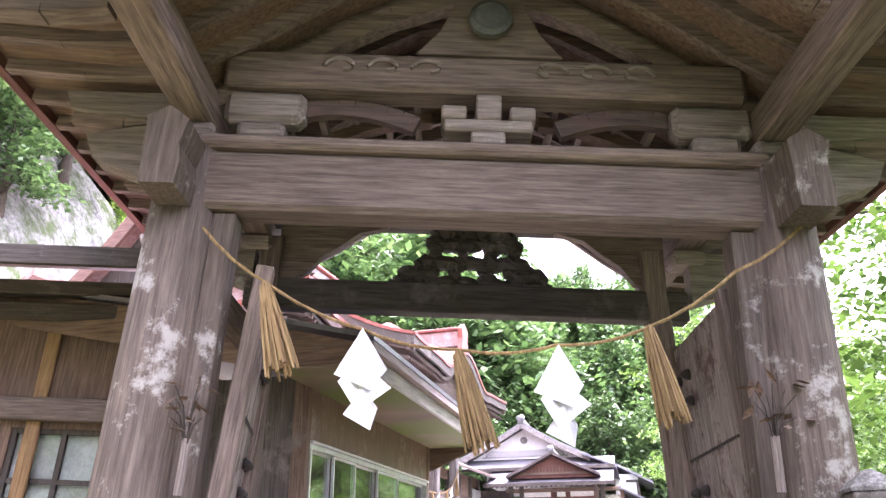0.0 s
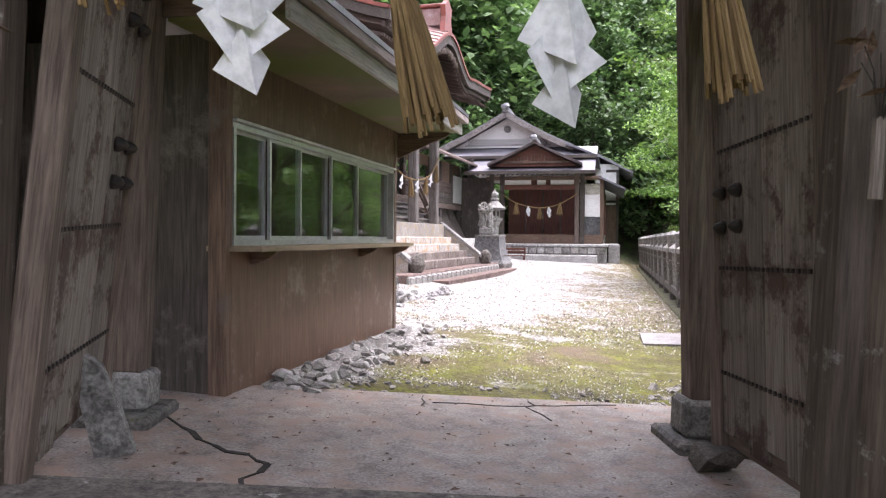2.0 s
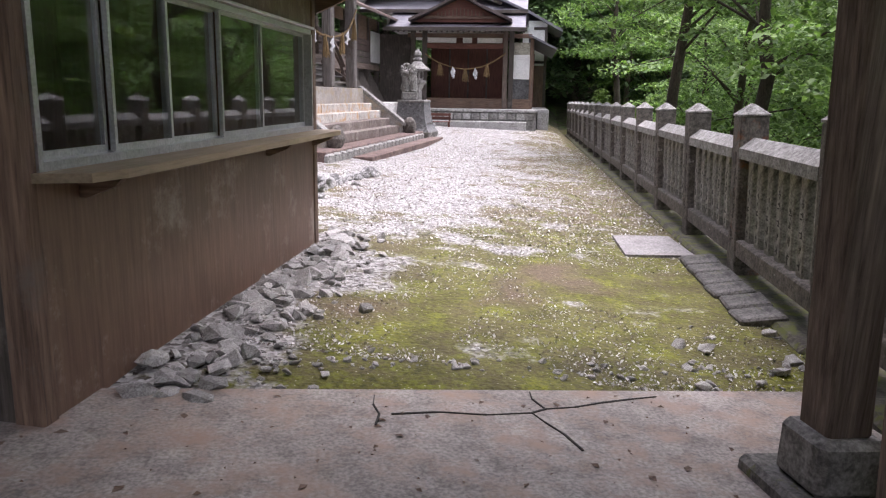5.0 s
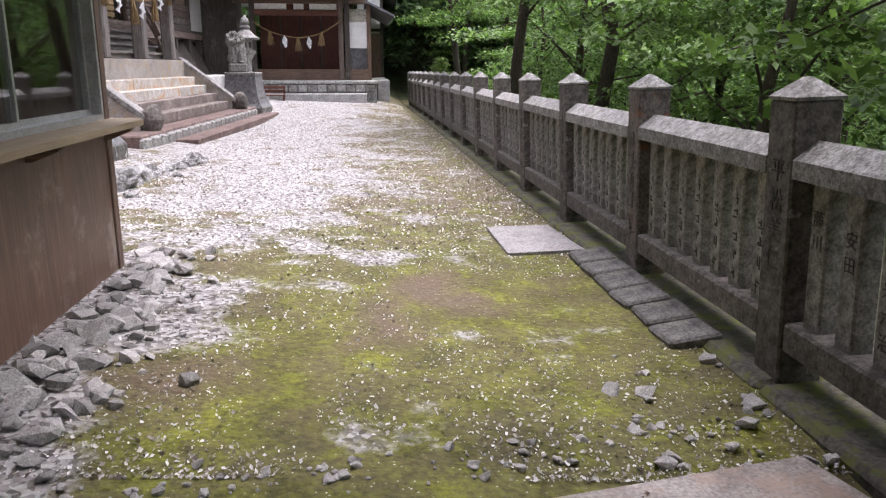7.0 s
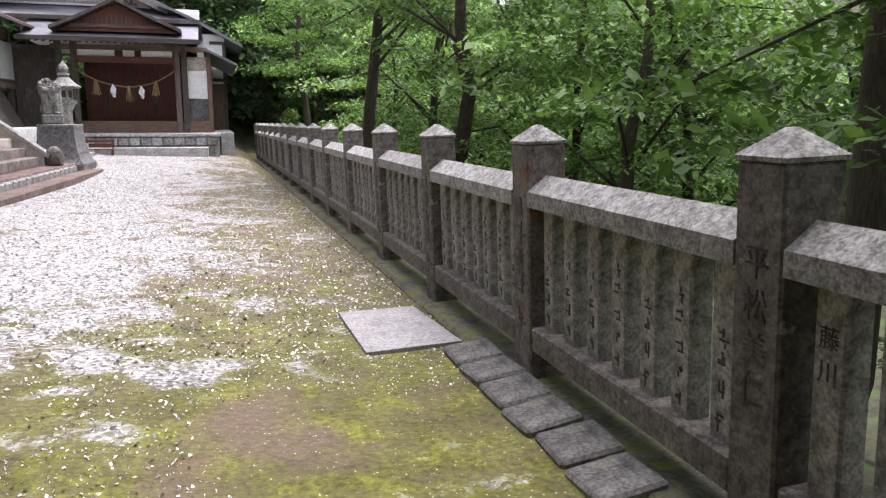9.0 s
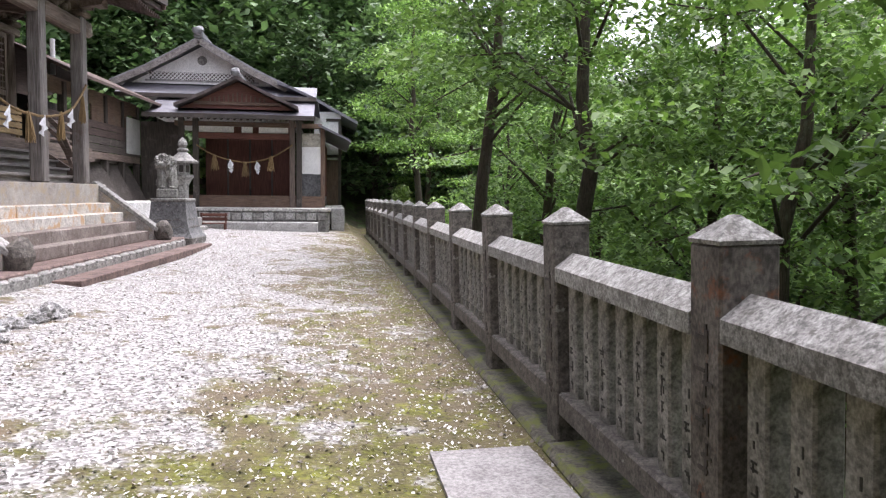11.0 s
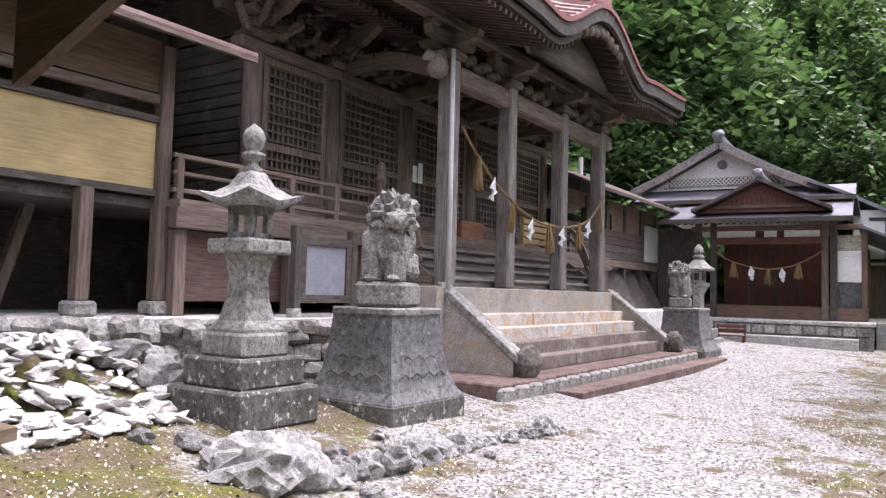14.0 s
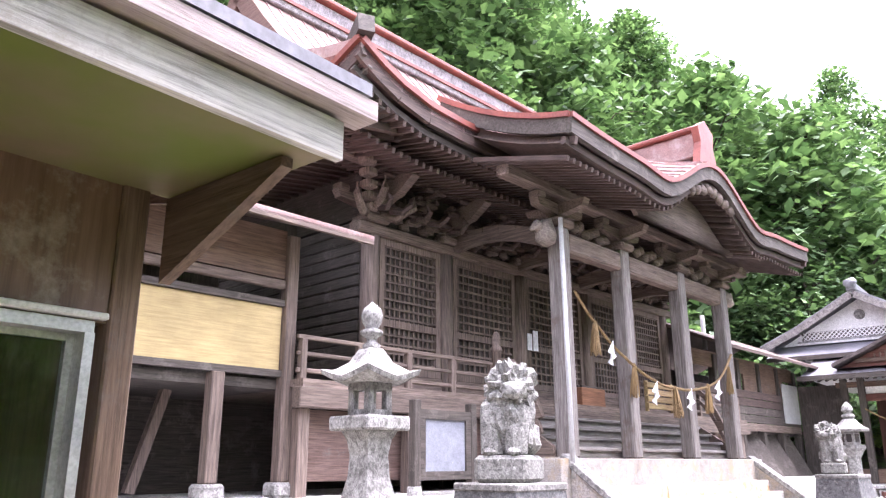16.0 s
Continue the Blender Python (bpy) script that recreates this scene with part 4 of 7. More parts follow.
    for b, s in ((0.05, 1), (5.75, -1)):
        bm = B()
        lathe(bm, [(0.07, 0), (0.07, 0.62), (0.085, 0.63), (0.085, 0.68), (0.05, 0.71), (0.075, 0.78), (0.055, 0.86), (0.01, 0.92)], 12, (VA - 0.1, b, VZ))
        part("newel", bm, GREY_WOOD["z"], h, smooth=True)
        bm = B()
        pts = [(VA - 0.1 + 0.0, b, VZ + 0.5), (VA + 0.15, b, VZ + 0.47), (VA + 0.35, b, VZ + 0.28), (VA + 0.5, b, VZ + 0.0), (VA + 0.62, b, VZ - 0.3)]
        for p, q in zip(pts, pts[1:]):
            beam(bm, p, q, 0.07, 0.08)
        for p, q in zip(pts, pts[1:]):
            beam(bm, (p[0], b, p[2] - 0.2), (q[0], b, q[2] - 0.2), 0.05, 0.06)
        part("stair_rail", bm, GREY_WOOD["x"], h)
    # wooden steps behind the pillars
    for k in range(5):
        z = PZ + (VZ - PZ) * (k + 1) / 5.5
        a = -0.14 - 0.2 * k
        part("wooden_step", B1(a - 0.3, a + 0.03, 0.12, 5.7, z - 0.05, z, bev=0.01), STEP_WOOD, h)
        part("step_riser", B1(a - 0.06, a - 0.025, 0.13, 5.69, z - 0.16, z - 0.05), STEP_WOOD, h)
    for b in (0.06, 5.76):
        bm = B()
        prism(bm, [(-0.1, PZ), (-0.1, PZ + 0.15), (-1.1, VZ + 0.02), (-1.1, PZ)], 0.06, pose(0, b - 0.03, 0))
        part("stringer", bm, GREY_WOOD["x"], h)
    # board skirting and posts under the veranda
    part("skirt_board", B1(VA - 0.3, VA - 0.25, -3.2, 0.0, 1.15, VZ - 0.3), wood("reddish skirting boards", (0.12, 0.07, 0.055), (0.24, 0.16, 0.13), "y", (0.2, 0.19, 0.17)), h)
    part("skirt_board", B1(VA - 0.3, VA - 0.25, 5.2, 8.2, 1.05, VZ - 0.3), BROWN_WOOD["y"], h)
    for b in (-3.2, -1.6, -0.05, 5.8, 7.0, 8.3):
        part("floor_post", B1(VA - 0.22, VA - 0.08, b - 0.07, b + 0.07, 0.8, VZ - 0.3, bev=0.01), GREY_WOOD["z"], h)

    # main roof
    L0, L1 = -3.15, 8.45          # eave corners
    G0, G1 = -2.0, 7.3          # gable planes

    def lift(b):
        return 0.47 * ((max(0.0, -1.4 - b) + max(0.0, b - 6.7)) / 1.75) ** 2.4
    bs = [L0, -3.0, -2.8, -2.5, G0, -1.4, -1.0, 0.5, 2.0, 2.85, 4.0, 5.5, 6.5, G1, 7.8, 8.1, 8.3, L1]
    aa = [-0.3, -0.6, -1.0, -1.5, -2.1, -2.8]
    bm = B()
    sheet(bm, [[(a, b, roof_profile(a) + lift(b) * max(0, 1 - (-0.3 - a) / 2.4)) for b in bs] for a in aa], 0.16)
    part("lower_roof", bm, RED_ROOF, h)
    aa2 = [-2.8, -3.2, -3.7, -4.2, -4.6, -5.0]
    bs2 = [G0, -1.0, 0.5, 2.0, 3.5, 5.0, 6.5, G1]
    bm = B()
    sheet(bm, [[(a, b, roof_profile(a) + 0.004) for b in bs2] for a in aa2], 0.16)
    part("upper_roof", bm, RED_ROOF, h)
    bm = B()
    sheet(bm, [[(-10.0 - a, b, roof_profile(a)) for b in bs2] for a in aa2[::-1]], 0.16)
    part("upper_roof", bm, RED_ROOF, h)
    bm = B()
    sheet(bm, [[(-10.0 - a, b, roof_profile(a) + lift(b) * max(0, 1 - (-0.3 - a) / 2.4)) for b in bs] for a in aa], 0.16)
    part("lower_roof", bm, RED_ROOF, h)
    for sgn, L, G in ((-1, L0, G0), (1, L1, G1)):
        bm = B()
        cols = []
        for k in range(6):
            b = L + (G - L) * k / 5
            z = 5.62 + 1.25 * (k / 5) ** 1.3
            e = -0.3 - 2.5 * k / 5
            cols.append([(e + (-10 - 2 * e) * j / 10, b, z + (0.5 * abs(j / 5 - 1) ** 6) * (1 - k / 5)) for j in range(11)])
        sheet(bm, cols, 0.14)
        part("hip_roof", bm, RED_ROOF, h)
        # gable wall, barge boards
        bm = B()
        o = [(a, roof_profile(a) - 0.15) for a in aa2] + [(-10 - a, roof_profile(a) - 0.15) for a in aa2[::-1]]
        prism(bm, o, 0.08, pose(0, G - sgn * 0.45, 0))
        part("gable_wall", bm, DARK_WOOD["z"], h)
        for side in (0, 1):
            bm = B()
            for p, q in zip(aa2, aa2[1:]):
                P, Q = ((-10 - p) if side else p, (-10 - q) if side else q)
                beam(bm, (P, G + sgn * 0.05, roof_profile(p) - 0.12), (Q, G + sgn * 0.05, roof_profile(q) - 0.12), 0.1, 0.34)
            part("barge_board", bm, wood("red brown barge board", (0.14, 0.075, 0.06), (0.26, 0.16, 0.13), "x"), h)
        bm = B()
        for k in range(8):
            blob(bm, (0.16, 0.05, 0.2), (-5 + 0.28 * math.sin(k * 2.3), G + sgn * 0.1, 8.75 - 0.16 * k), 0.5, 1, 3.0, k)
        part("gable_pendant", bm, PALE_WOOD["z"], h, "pale carved gable pendant", True)
        # corner hip ridges
        for side in (0, 1):
            bm = B()
            pts = []
            for k in range(7):
                t = k / 6
                e = -0.22 - 2.55 * t
                pts.append(((-10 - e) if side else e, L + (G - L) * t, 5.72 + 1.3 * t ** 1.3 + 0.5 * (1 - t) ** 3))
            for p, q in zip(pts, pts[1:]):
                beam(bm, p, q, 0.2, 0.24)
            part("hip_ridge", bm, DARK_WOOD["y"], h)
    # ridge: boxed, with red cap
    part("ridge", B1(-5.2, -4.8, G0 - 0.3, G1 + 0.3, 9.45, 9.95, bev=0.02), mottled("grey ridge metal", (0.22, 0.2, 0.2), (0.36, 0.33, 0.33)), h)
    part("ridge_cap", B1(-5.32, -4.68, G0 - 0.45, G1 + 0.45, 9.954, 10.08, bev=0.03), RED_TRIM, h)
    part("ridge_band", B1(-5.24, -4.76, G0 - 0.32, G1 + 0.32, 9.58, 9.65), RED_TRIM, h)
    # standing seams on the visible slope
    for k in range(34):
        b = G0 + 0.15 + k * (G1 - G0 - 0.3) / 33
        bm = B()
        for p, q in zip(aa2, aa2[1:]):
            beam(bm, (p, b, roof_profile(p) + 0.015), (q, b, roof_profile(q) + 0.015), 0.03, 0.03)
        part("roof_seam", bm, RED_ROOF, h)
    # layered eave edge, rafters
    for off, dz, hh, m_ in ((0.02, -0.045, 0.08, RED_TRIM), (-0.03, -0.19, 0.2, EAVE_WOOD["y"]), (-0.14, -0.36, 0.08, DARK_WOOD["y"])):
        bm = B()
        for b0, b1 in zip(bs, bs[1:]):
            if b1 <= -0.9 or b0 >= 6.6 or m_ is not RED_TRIM:
                beam(bm, (-0.3 + off, b0, 5.62 + lift(b0) + dz), (-0.3 + off, b1, 5.62 + lift(b1) + dz), 0.06, hh)
        part("eave_edge", bm, m_, h)
        bm = B()
        for k in range(10):
            z0, z1 = (5.62 + 0.5 * abs(j / 5 - 1) ** 6 + dz for j in (k, k + 1))
            beam(bm, (-0.3 - 9.4 * k / 10, L0 + 0.0 - off, z0), (-0.3 - 9.4 * (k + 1) / 10, L0 - off, z1), 0.06, hh)
        part("eave_edge", bm, m_, h)
    raf = mesh_of("rafter", B1(-1.4, 0.0, -0.026, 0.026, -0.035, 0.035), EAVE_WOOD["x"])
    for k in range(85):
        b = L0 + 0.15 + k * 0.134
        piece("rafter", raf, h, pose(-0.42, b, 5.19 + lift(b), 0, 12, 0))
        piece("rafter", raf, h, pose(-0.75, b, 5.04 + 0.6 * lift(b), 0, 12, 0))
    raf_s = mesh_of("rafter", B1(-0.035, 0.035, 0.0, 1.6, -0.05, 0.05), EAVE_WOOD["y"])
    for k in range(30):
        a = -0.7 - k * 0.2
        piece("rafter", raf_s, h, pose(a, L0 + 0.12, 5.2, 9, 0, 0))
    part("eave_soffit", B1(WA - 0.2, -0.45, L0 + 0.1, L1 - 0.1, 5.38, 5.41), DARK_WOOD["y"], h)

    # porch roof with the swelling gable
    P0, P1, EA = -1.2, 6.9, 1.2
    nb = 40
    bbs = [P0 + (P1 - P0) * k / nb for k in range(nb + 1)]
    pr = []
    for k in range(9):
        t = k / 8
        a = EA + (-0.9 - EA) * t
        base = 5.27 + 0.55 * t + 0.5 * t ** 2 - 0.06
        pr.append([(a, b, base + karahafu(b) * (1 - 0.1 * t) + 0.10 * ((abs(b - 2.85) / 4.05) ** 4) * (1 - t)) for b in bbs])
    bm = B()
    sheet(bm, pr, 0.1)
    part("porch_roof", bm, RED_ROOF, h)
    for k in range(1, nb):
        bm = B()
        b = bbs[k]
        for r, s in zip(pr, pr[1:]):
            beam(bm, (r[k][0], b, r[k][2] + 0.012), (s[k][0], b, s[k][2] + 0.012), 0.028, 0.03)
        part("roof_seam", bm, RED_ROOF, h)
    for da, dz, hh, ww, m_ in ((0.02, -0.035, 0.07, 0.05, RED_TRIM), (-0.02, -0.17, 0.19, 0.07, DARK_WOOD["y"]), (-0.11, -0.33, 0.1, 0.06, EAVE_WOOD["y"])):
        bm = B()
        e = pr[0]
        for p, q in zip(e, e[1:]):
            beam(bm, (p[0] + da, p[1], p[2] + dz), (q[0] + da, q[1], q[2] + dz), ww, hh)
        part("porch_eave", bm, m_, h)
        for c, s in ((0, -1), (-1, 1)):
            bm = B()
            for r, q in zip(pr, pr[1:]):
                beam(bm, (r[c][0], r[c][1] + s * da, r[c][2] + dz), (q[c][0], q[c][1] + s * da, q[c][2] + dz), ww, hh)
            part("porch_verge", bm, m_, h)
    bm = B()
    sheet(bm, [[(p[0] - 0.12, p[1], p[2] - 0.34) for p in r] for r in pr[:7]], 0.02)
    part("porch_soffit", bm, EAVE_WOOD["x"], h)
    raf_p = mesh_of("rafter", B1(-1.5, 0.0, -0.024, 0.024, -0.03, 0.03), EAVE_WOOD["x"])
    for k in range(61):
        b = P0 + 0.1 + k * (P1 - P0 - 0.2) / 60
        zz = 5.21 + karahafu(b) - 0.42
        piece("rafter", raf_p, h, pose(EA - 0.12, b, zz, 0, 15, 0))
    # carved board filling the swelling gable
    bm = B()
    up = [(b, 5.21 + karahafu(b) - 0.42) for b in bbs if 1.1 < b < 4.6]
    o = up + [(4.6, 4.86), (1.1, 4.86)]
    prism(bm, [(b, z) for b, z in o], 0.07, Matrix.Translation((EA - 0.5, 0, 0)) @ pose(0, 0, 0, 0, 0, 90))
    part("gable_board", bm, GREY_WOOD["y"], h)
    bm = B()
    for s in (-1, 1):
        for k in range(4):
            blob(bm, (0.06, 0.14, 0.1), (EA - 0.08, 2.85 + s * (0.1 + 0.2 * k), 5.42 - 0.05 * k), 0.5, 1, 3.0, k + s)
    part("gable_carving", bm, GREY_WOOD["y"], h, smooth=True)
    # the small ridge over the swelling gable
    part("porch_ridge", B1(-1.9, 1.0, 2.7, 3.0, 6.0, 6.42, bev=0.02), RED_ROOF, h)
    part("porch_ridge_cap", B1(-1.95, 1.12, 2.62, 3.08, 6.424, 6.5, bev=0.02), RED_TRIM, h)
    bm = B()
    prism(bm, [(-0.35, 5.75), (0.35, 5.75), (0.22, 6.2), (0.28, 6.45), (0.0, 6.62), (-0.28, 6.45), (-0.22, 6.2)], 0.12, Matrix.Translation((1.14, 2.85, 0)) @ pose(0, 0, 0, 0, 0, 90))
    part("ridge_end", bm, RED_TRIM, h)
    return h


hall_ob = hall()

# rain pipe beside the first pillar
bm = B()
tube(bm, [(0.24, -0.04, 1.15), (0.21, -0.02, 4.5)], 0.032, 10)
solid("rain_pipe", bm, PALE_METAL, "pale plastic rain pipe beside the porch pillar", "pipe", HALL, smooth=True)


# ---- stone stairs, plinth, terrace ----
def stairs():
    s = thing("stone_stairs", "pale stained stone steps with sloping cheek walls", "stairs", HALL, kind="structure")
    z0, n = 0.33, 6
    for k in range(n):
        z1 = z0 + (PZ - z0) * (k + 1) / n
        a1 = 1.12 - 0.235 * k
        back = a1 - 0.42 if k < n - 1 else -0.25
        for j in range(3):
            b0, b1 = 0.14 + j * 1.87, 0.14 + (j + 1) * 1.87
            part("step", B1(back, a1, b0 + 0.004, b1 - 0.004, z1 - 0.19, z1, bev=0.015), STEP_STONE if k > 1 else STEP_DARK, s)
    for b in (-0.04, 5.76):
        bm = B()
        prism(bm, [(1.2, 0.3), (1.2, 0.52), (0.12, PZ + 0.02), (-0.3, PZ + 0.02), (-0.3, 0.3)], 0.18, pose(0, b - 0.0, 0))
        part("cheek_wall", bm, CHEEK, s)
        bm = B()
        beam(bm, (1.3, b + 0.09, 0.5), (0.08, b + 0.09, PZ + 0.03), 0.26, 0.08, 0.01)
        part("cheek_coping", bm, STONE, s)
        bm = B()
        blob(bm, (0.17, 0.16, 0.24), (1.36, b + 0.09, 0.48), 0.25, 2, 2.0, b)
        part("end_stone", bm, STONE_DARK, s)
    part("platform", B1(-1.2, 0.2, -0.25, 6.1, 0.6, PZ - 0.004, bev=0.01), CHEEK, s)
    return s


stairs()
bm = B1(-0.4, 1.5, -0.9, 6.9, -0.3, 0.32, bev=0.02)
plinth = solid("plinth", bm, RED_SLAB, "low stone plinth under the stairs", "plinth", HALL, kind="structure")
face = mesh_of("face_stone", B1(-0.06, 0.06, -0.16, 0.16, -0.13, 0.13, bev=0.035), STONE)
for k in range(22):
    piece("face_stone", face, plinth, pose(1.5, -0.75 + k * 0.35, 0.15, random.uniform(-4, 4), 0, random.uniform(-4, 4)))
solid("paving_slab", B1(1.56, 1.92, 0.4, 7.5, -0.3, 0.15, bev=0.01), RED_SLAB, "long reddish concrete slab at the foot of the stairs", "slab", HALL, kind="structure")

# terrace under the hall, faced with flat stones
edge = [(0.0, 16.0), (0.0, -2.7), (-0.9, -4.4), (-0.95, -9.5)]
bm = B()
corner = edge + [(-10.5, -9.5), (-10.5, 16.0)]
lo, hi = [bm.verts.new((a, b, -0.6)) for a, b in corner], [bm.verts.new((a, b, 1.0)) for a, b in corner]
bm.faces.new(lo)
bm.faces.new(hi)
for i in range(len(corner)):
    bm.faces.new((lo[i], lo[(i + 1) % len(corner)], hi[(i + 1) % len(corner)], hi[i]))
terrace = solid("terrace", bm, WHITE_ROCK, "stone terrace covered with white gravel under the hall", "terrace", HALL, kind="structure")
wall_rng = random.Random(77)
tf = []
for k in range(9):
    bm = B()
    w, hgt = (0.28, 0.36, 0.46)[k % 3], (0.13, 0.16, 0.2)[k // 3]
    box(bm, -0.1, 0.08, -w / 2, w / 2, -hgt / 2, hgt / 2, bev=0.045)
    for v in bm.verts:
        v.co += Vector((wall_rng.uniform(-0.02, 0.02), wall_rng.uniform(-0.02, 0.02), wall_rng.uniform(-0.018, 0.018)))
    tf.append((w, hgt, mesh_of("face_stone", bm, STONE_DARK if k % 4 == 3 else STONE)))
for (a0, b0), (a1, b1) in zip(edge, edge[1:]):
    if b0 > 0:
        a0, b0 = 0.0, -0.3
    run, turn = math.hypot(a1 - a0, b1 - b0), math.degrees(math.atan2(a1 - a0, -(b1 - b0)))
    for row, z in enumerate((0.12, 0.3, 0.48, 0.66, 0.84, 0.97)):
        d = wall_rng.uniform(0, 0.2)
        while d < run - 0.1:
            w, hgt, me_ = wall_rng.choice(tf[3:])
            f = (d + w / 2) / run
            piece("face_stone", me_, terrace, pose(a0 + (a1 - a0) * f + wall_rng.uniform(-0.03, 0.02), b0 + (b1 - b0) * f, z + wall_rng.uniform(-0.02, 0.02) - (0.05 if row == 5 else 0), wall_rng.uniform(-5, 5), wall_rng.uniform(-5, 5), -turn + wall_rng.uniform(-4, 4)))
            d += w * 0.98


# ---- annex beside the hall, with a yellow screen ----
def annex():
    h = thing("annex", "dark wooden annex on stilts with a yellow reed screen", "building", HALL, kind="structure")
    A = -1.2
    for b, top in ((-3.32, 3.8), (-4.15, 2.22), (-5.25, 3.8), (-6.6, 3.8)):
        part("post", B1(A - 0.07, A + 0.07, b - 0.07, b + 0.07, 1.15, top, bev=0.01), GREY_WOOD["z"], h)
        part("foot_stone", B1(A - 0.13, A + 0.13, b - 0.13, b + 0.13, 1.0, 1.15, bev=0.03), STONE, h)
    part("screen", B1(A - 0.03, A - 0.01, -5.15, -3.4, 2.3, 2.98), YELLOW, h, "yellow reed screen in a frame")
    bm = B()
    for z in (2.26, 3.02):
        box(bm, A - 0.04, A + 0.03, -5.2, -3.39, z - 0.035, z + 0.035)
    part("screen_frame", bm, DARK_WOOD["y"], h)
    part("wall_upper", B1(A - 0.05, A, -8.5, -3.39, 3.3, 3.85), BROWN_WOOD["y"], h)
    part("rail", B1(A - 0.05, A + 0.03, -8.5, -3.39, 3.18, 3.28, bev=0.01), GREY_WOOD["y"], h)
    part("wall_low", B1(A - 0.05, A, -8.5, -5.25, 1.9, 3.18), BROWN_WOOD["y"], h)
    part("floor", B1(A - 5, A - 0.06, -8.5, -3.3, 2.1, 2.2), DARK_WOOD["y"], h)
    part("back", B1(A - 5.1, A - 5, -8.5, -3.3, 1.0, 4.2), DARK_WOOD["z"], h)
    part("underfloor_wall", B1(A - 2.0, A - 1.9, -9.4, 1.5, 1.0, 2.1), DARK_WOOD["y"], h)
    part("inner_wall", B1(A - 1.6, A - 1.55, -8.5, -3.3, 2.2, 3.9), DARK_WOOD["z"], h)
    bm = B()
    sheet(bm, [[(A + 0.75, b, 3.78) for b in (-9, -2.75)], [(A - 2.8, b, 5.0) for b in (-9, -2.75)], [(A - 5.6, b, 3.9) for b in (-9, -2.75)]], 0.06)
    part("roof", bm, RED_ROOF, h)
    part("eave_board", B1(A + 0.7, A + 0.75, -9, -2.75, 3.68, 3.74), GREY_WOOD["y"], h)
    for b in (-4.5, -5.3, -6.2):
        bm = B()
        beam(bm, (A - 0.9, b, 1.05), (A - 0.9, b + 0.3, 2.1), 0.1, 0.1)
        part("brace", bm, GREY_WOOD["z"], h)
    return h


annex()


# ---- raised corridor from the hall to the stage house ----
def corridor():
    h = thing("corridor", "raised wooden corridor with weathered board sides", "corridor", HALL, kind="structure")
    A, b0, b1 = -1.6, 7.3, 13.6
    for k in range(6):
        b = b0 + (b1 - b0) * k / 5
        part("post", B1(A - 0.08, A + 0.08, b - 0.08, b + 0.08, 0.3, 3.7, bev=0.01), DARK_WOOD["z"], h)
    for k in range(5):
        part("side_board", B1(A + 0.081, A + 0.11, b0, b1, 2.05 + 0.19 * k, 2.23 + 0.19 * k, bev=0.006), EAVE_WOOD["y"] if k > 2 else DARK_WOOD["y"] if k else GREY_WOOD["y"], h)
    part("wall_upper", B1(A - 0.02, A + 0.03, b0, b1, 3.4, 3.75), BROWN_WOOD["y"], h)
    part("middle_wall", B1(A - 0.02, A + 0.03, 10.2, 12.8, 3.0, 3.4), BROWN_WOOD["y"], h)
    part("floor", B1(A - 2.2, A - 0.09, b0, b1, 2.0, 2.1), DARK_WOOD["y"], h)
    part("back_wall", B1(A - 2.3, A - 2.2, b0, b1, 0.3, 3.75), DARK_WOOD["z"], h)
    part("grey_panel", B1(A + 0.12, A + 0.15, 12.4, 13.5, 2.3, 3.3), PALE_METAL, h, "grey metal sheet")
    bm = B()
    sheet(bm, [[(A + 0.85, b, 3.75) for b in (b0 - 0.3, b1)], [(A - 1.1, b, 4.6) for b in (b0 - 0.3, b1)], [(A - 3.0, b, 3.8) for b in (b0 - 0.3, b1)]], 0.07)
    part("roof", bm, EAVE_WOOD["y"], h)
    for k in range(4):
        bm = B()
        b = 9.4 + k * 1.0
        beam(bm, (A + 0.3, b, 1.0), (A - 0.3, b + 0.3, 2.0), 0.9, 0.03)
        part("leaning_board", bm, DARK_WOOD["x"], h)
    bm = B()
    tube(bm, [(A - 1.2, 11.0, 4.2), (A - 1.2, 11.0, 5.1)], 0.06, 10)
    part("flue", bm, PALE_METAL, h, "pale metal flue")
    return h


corridor()


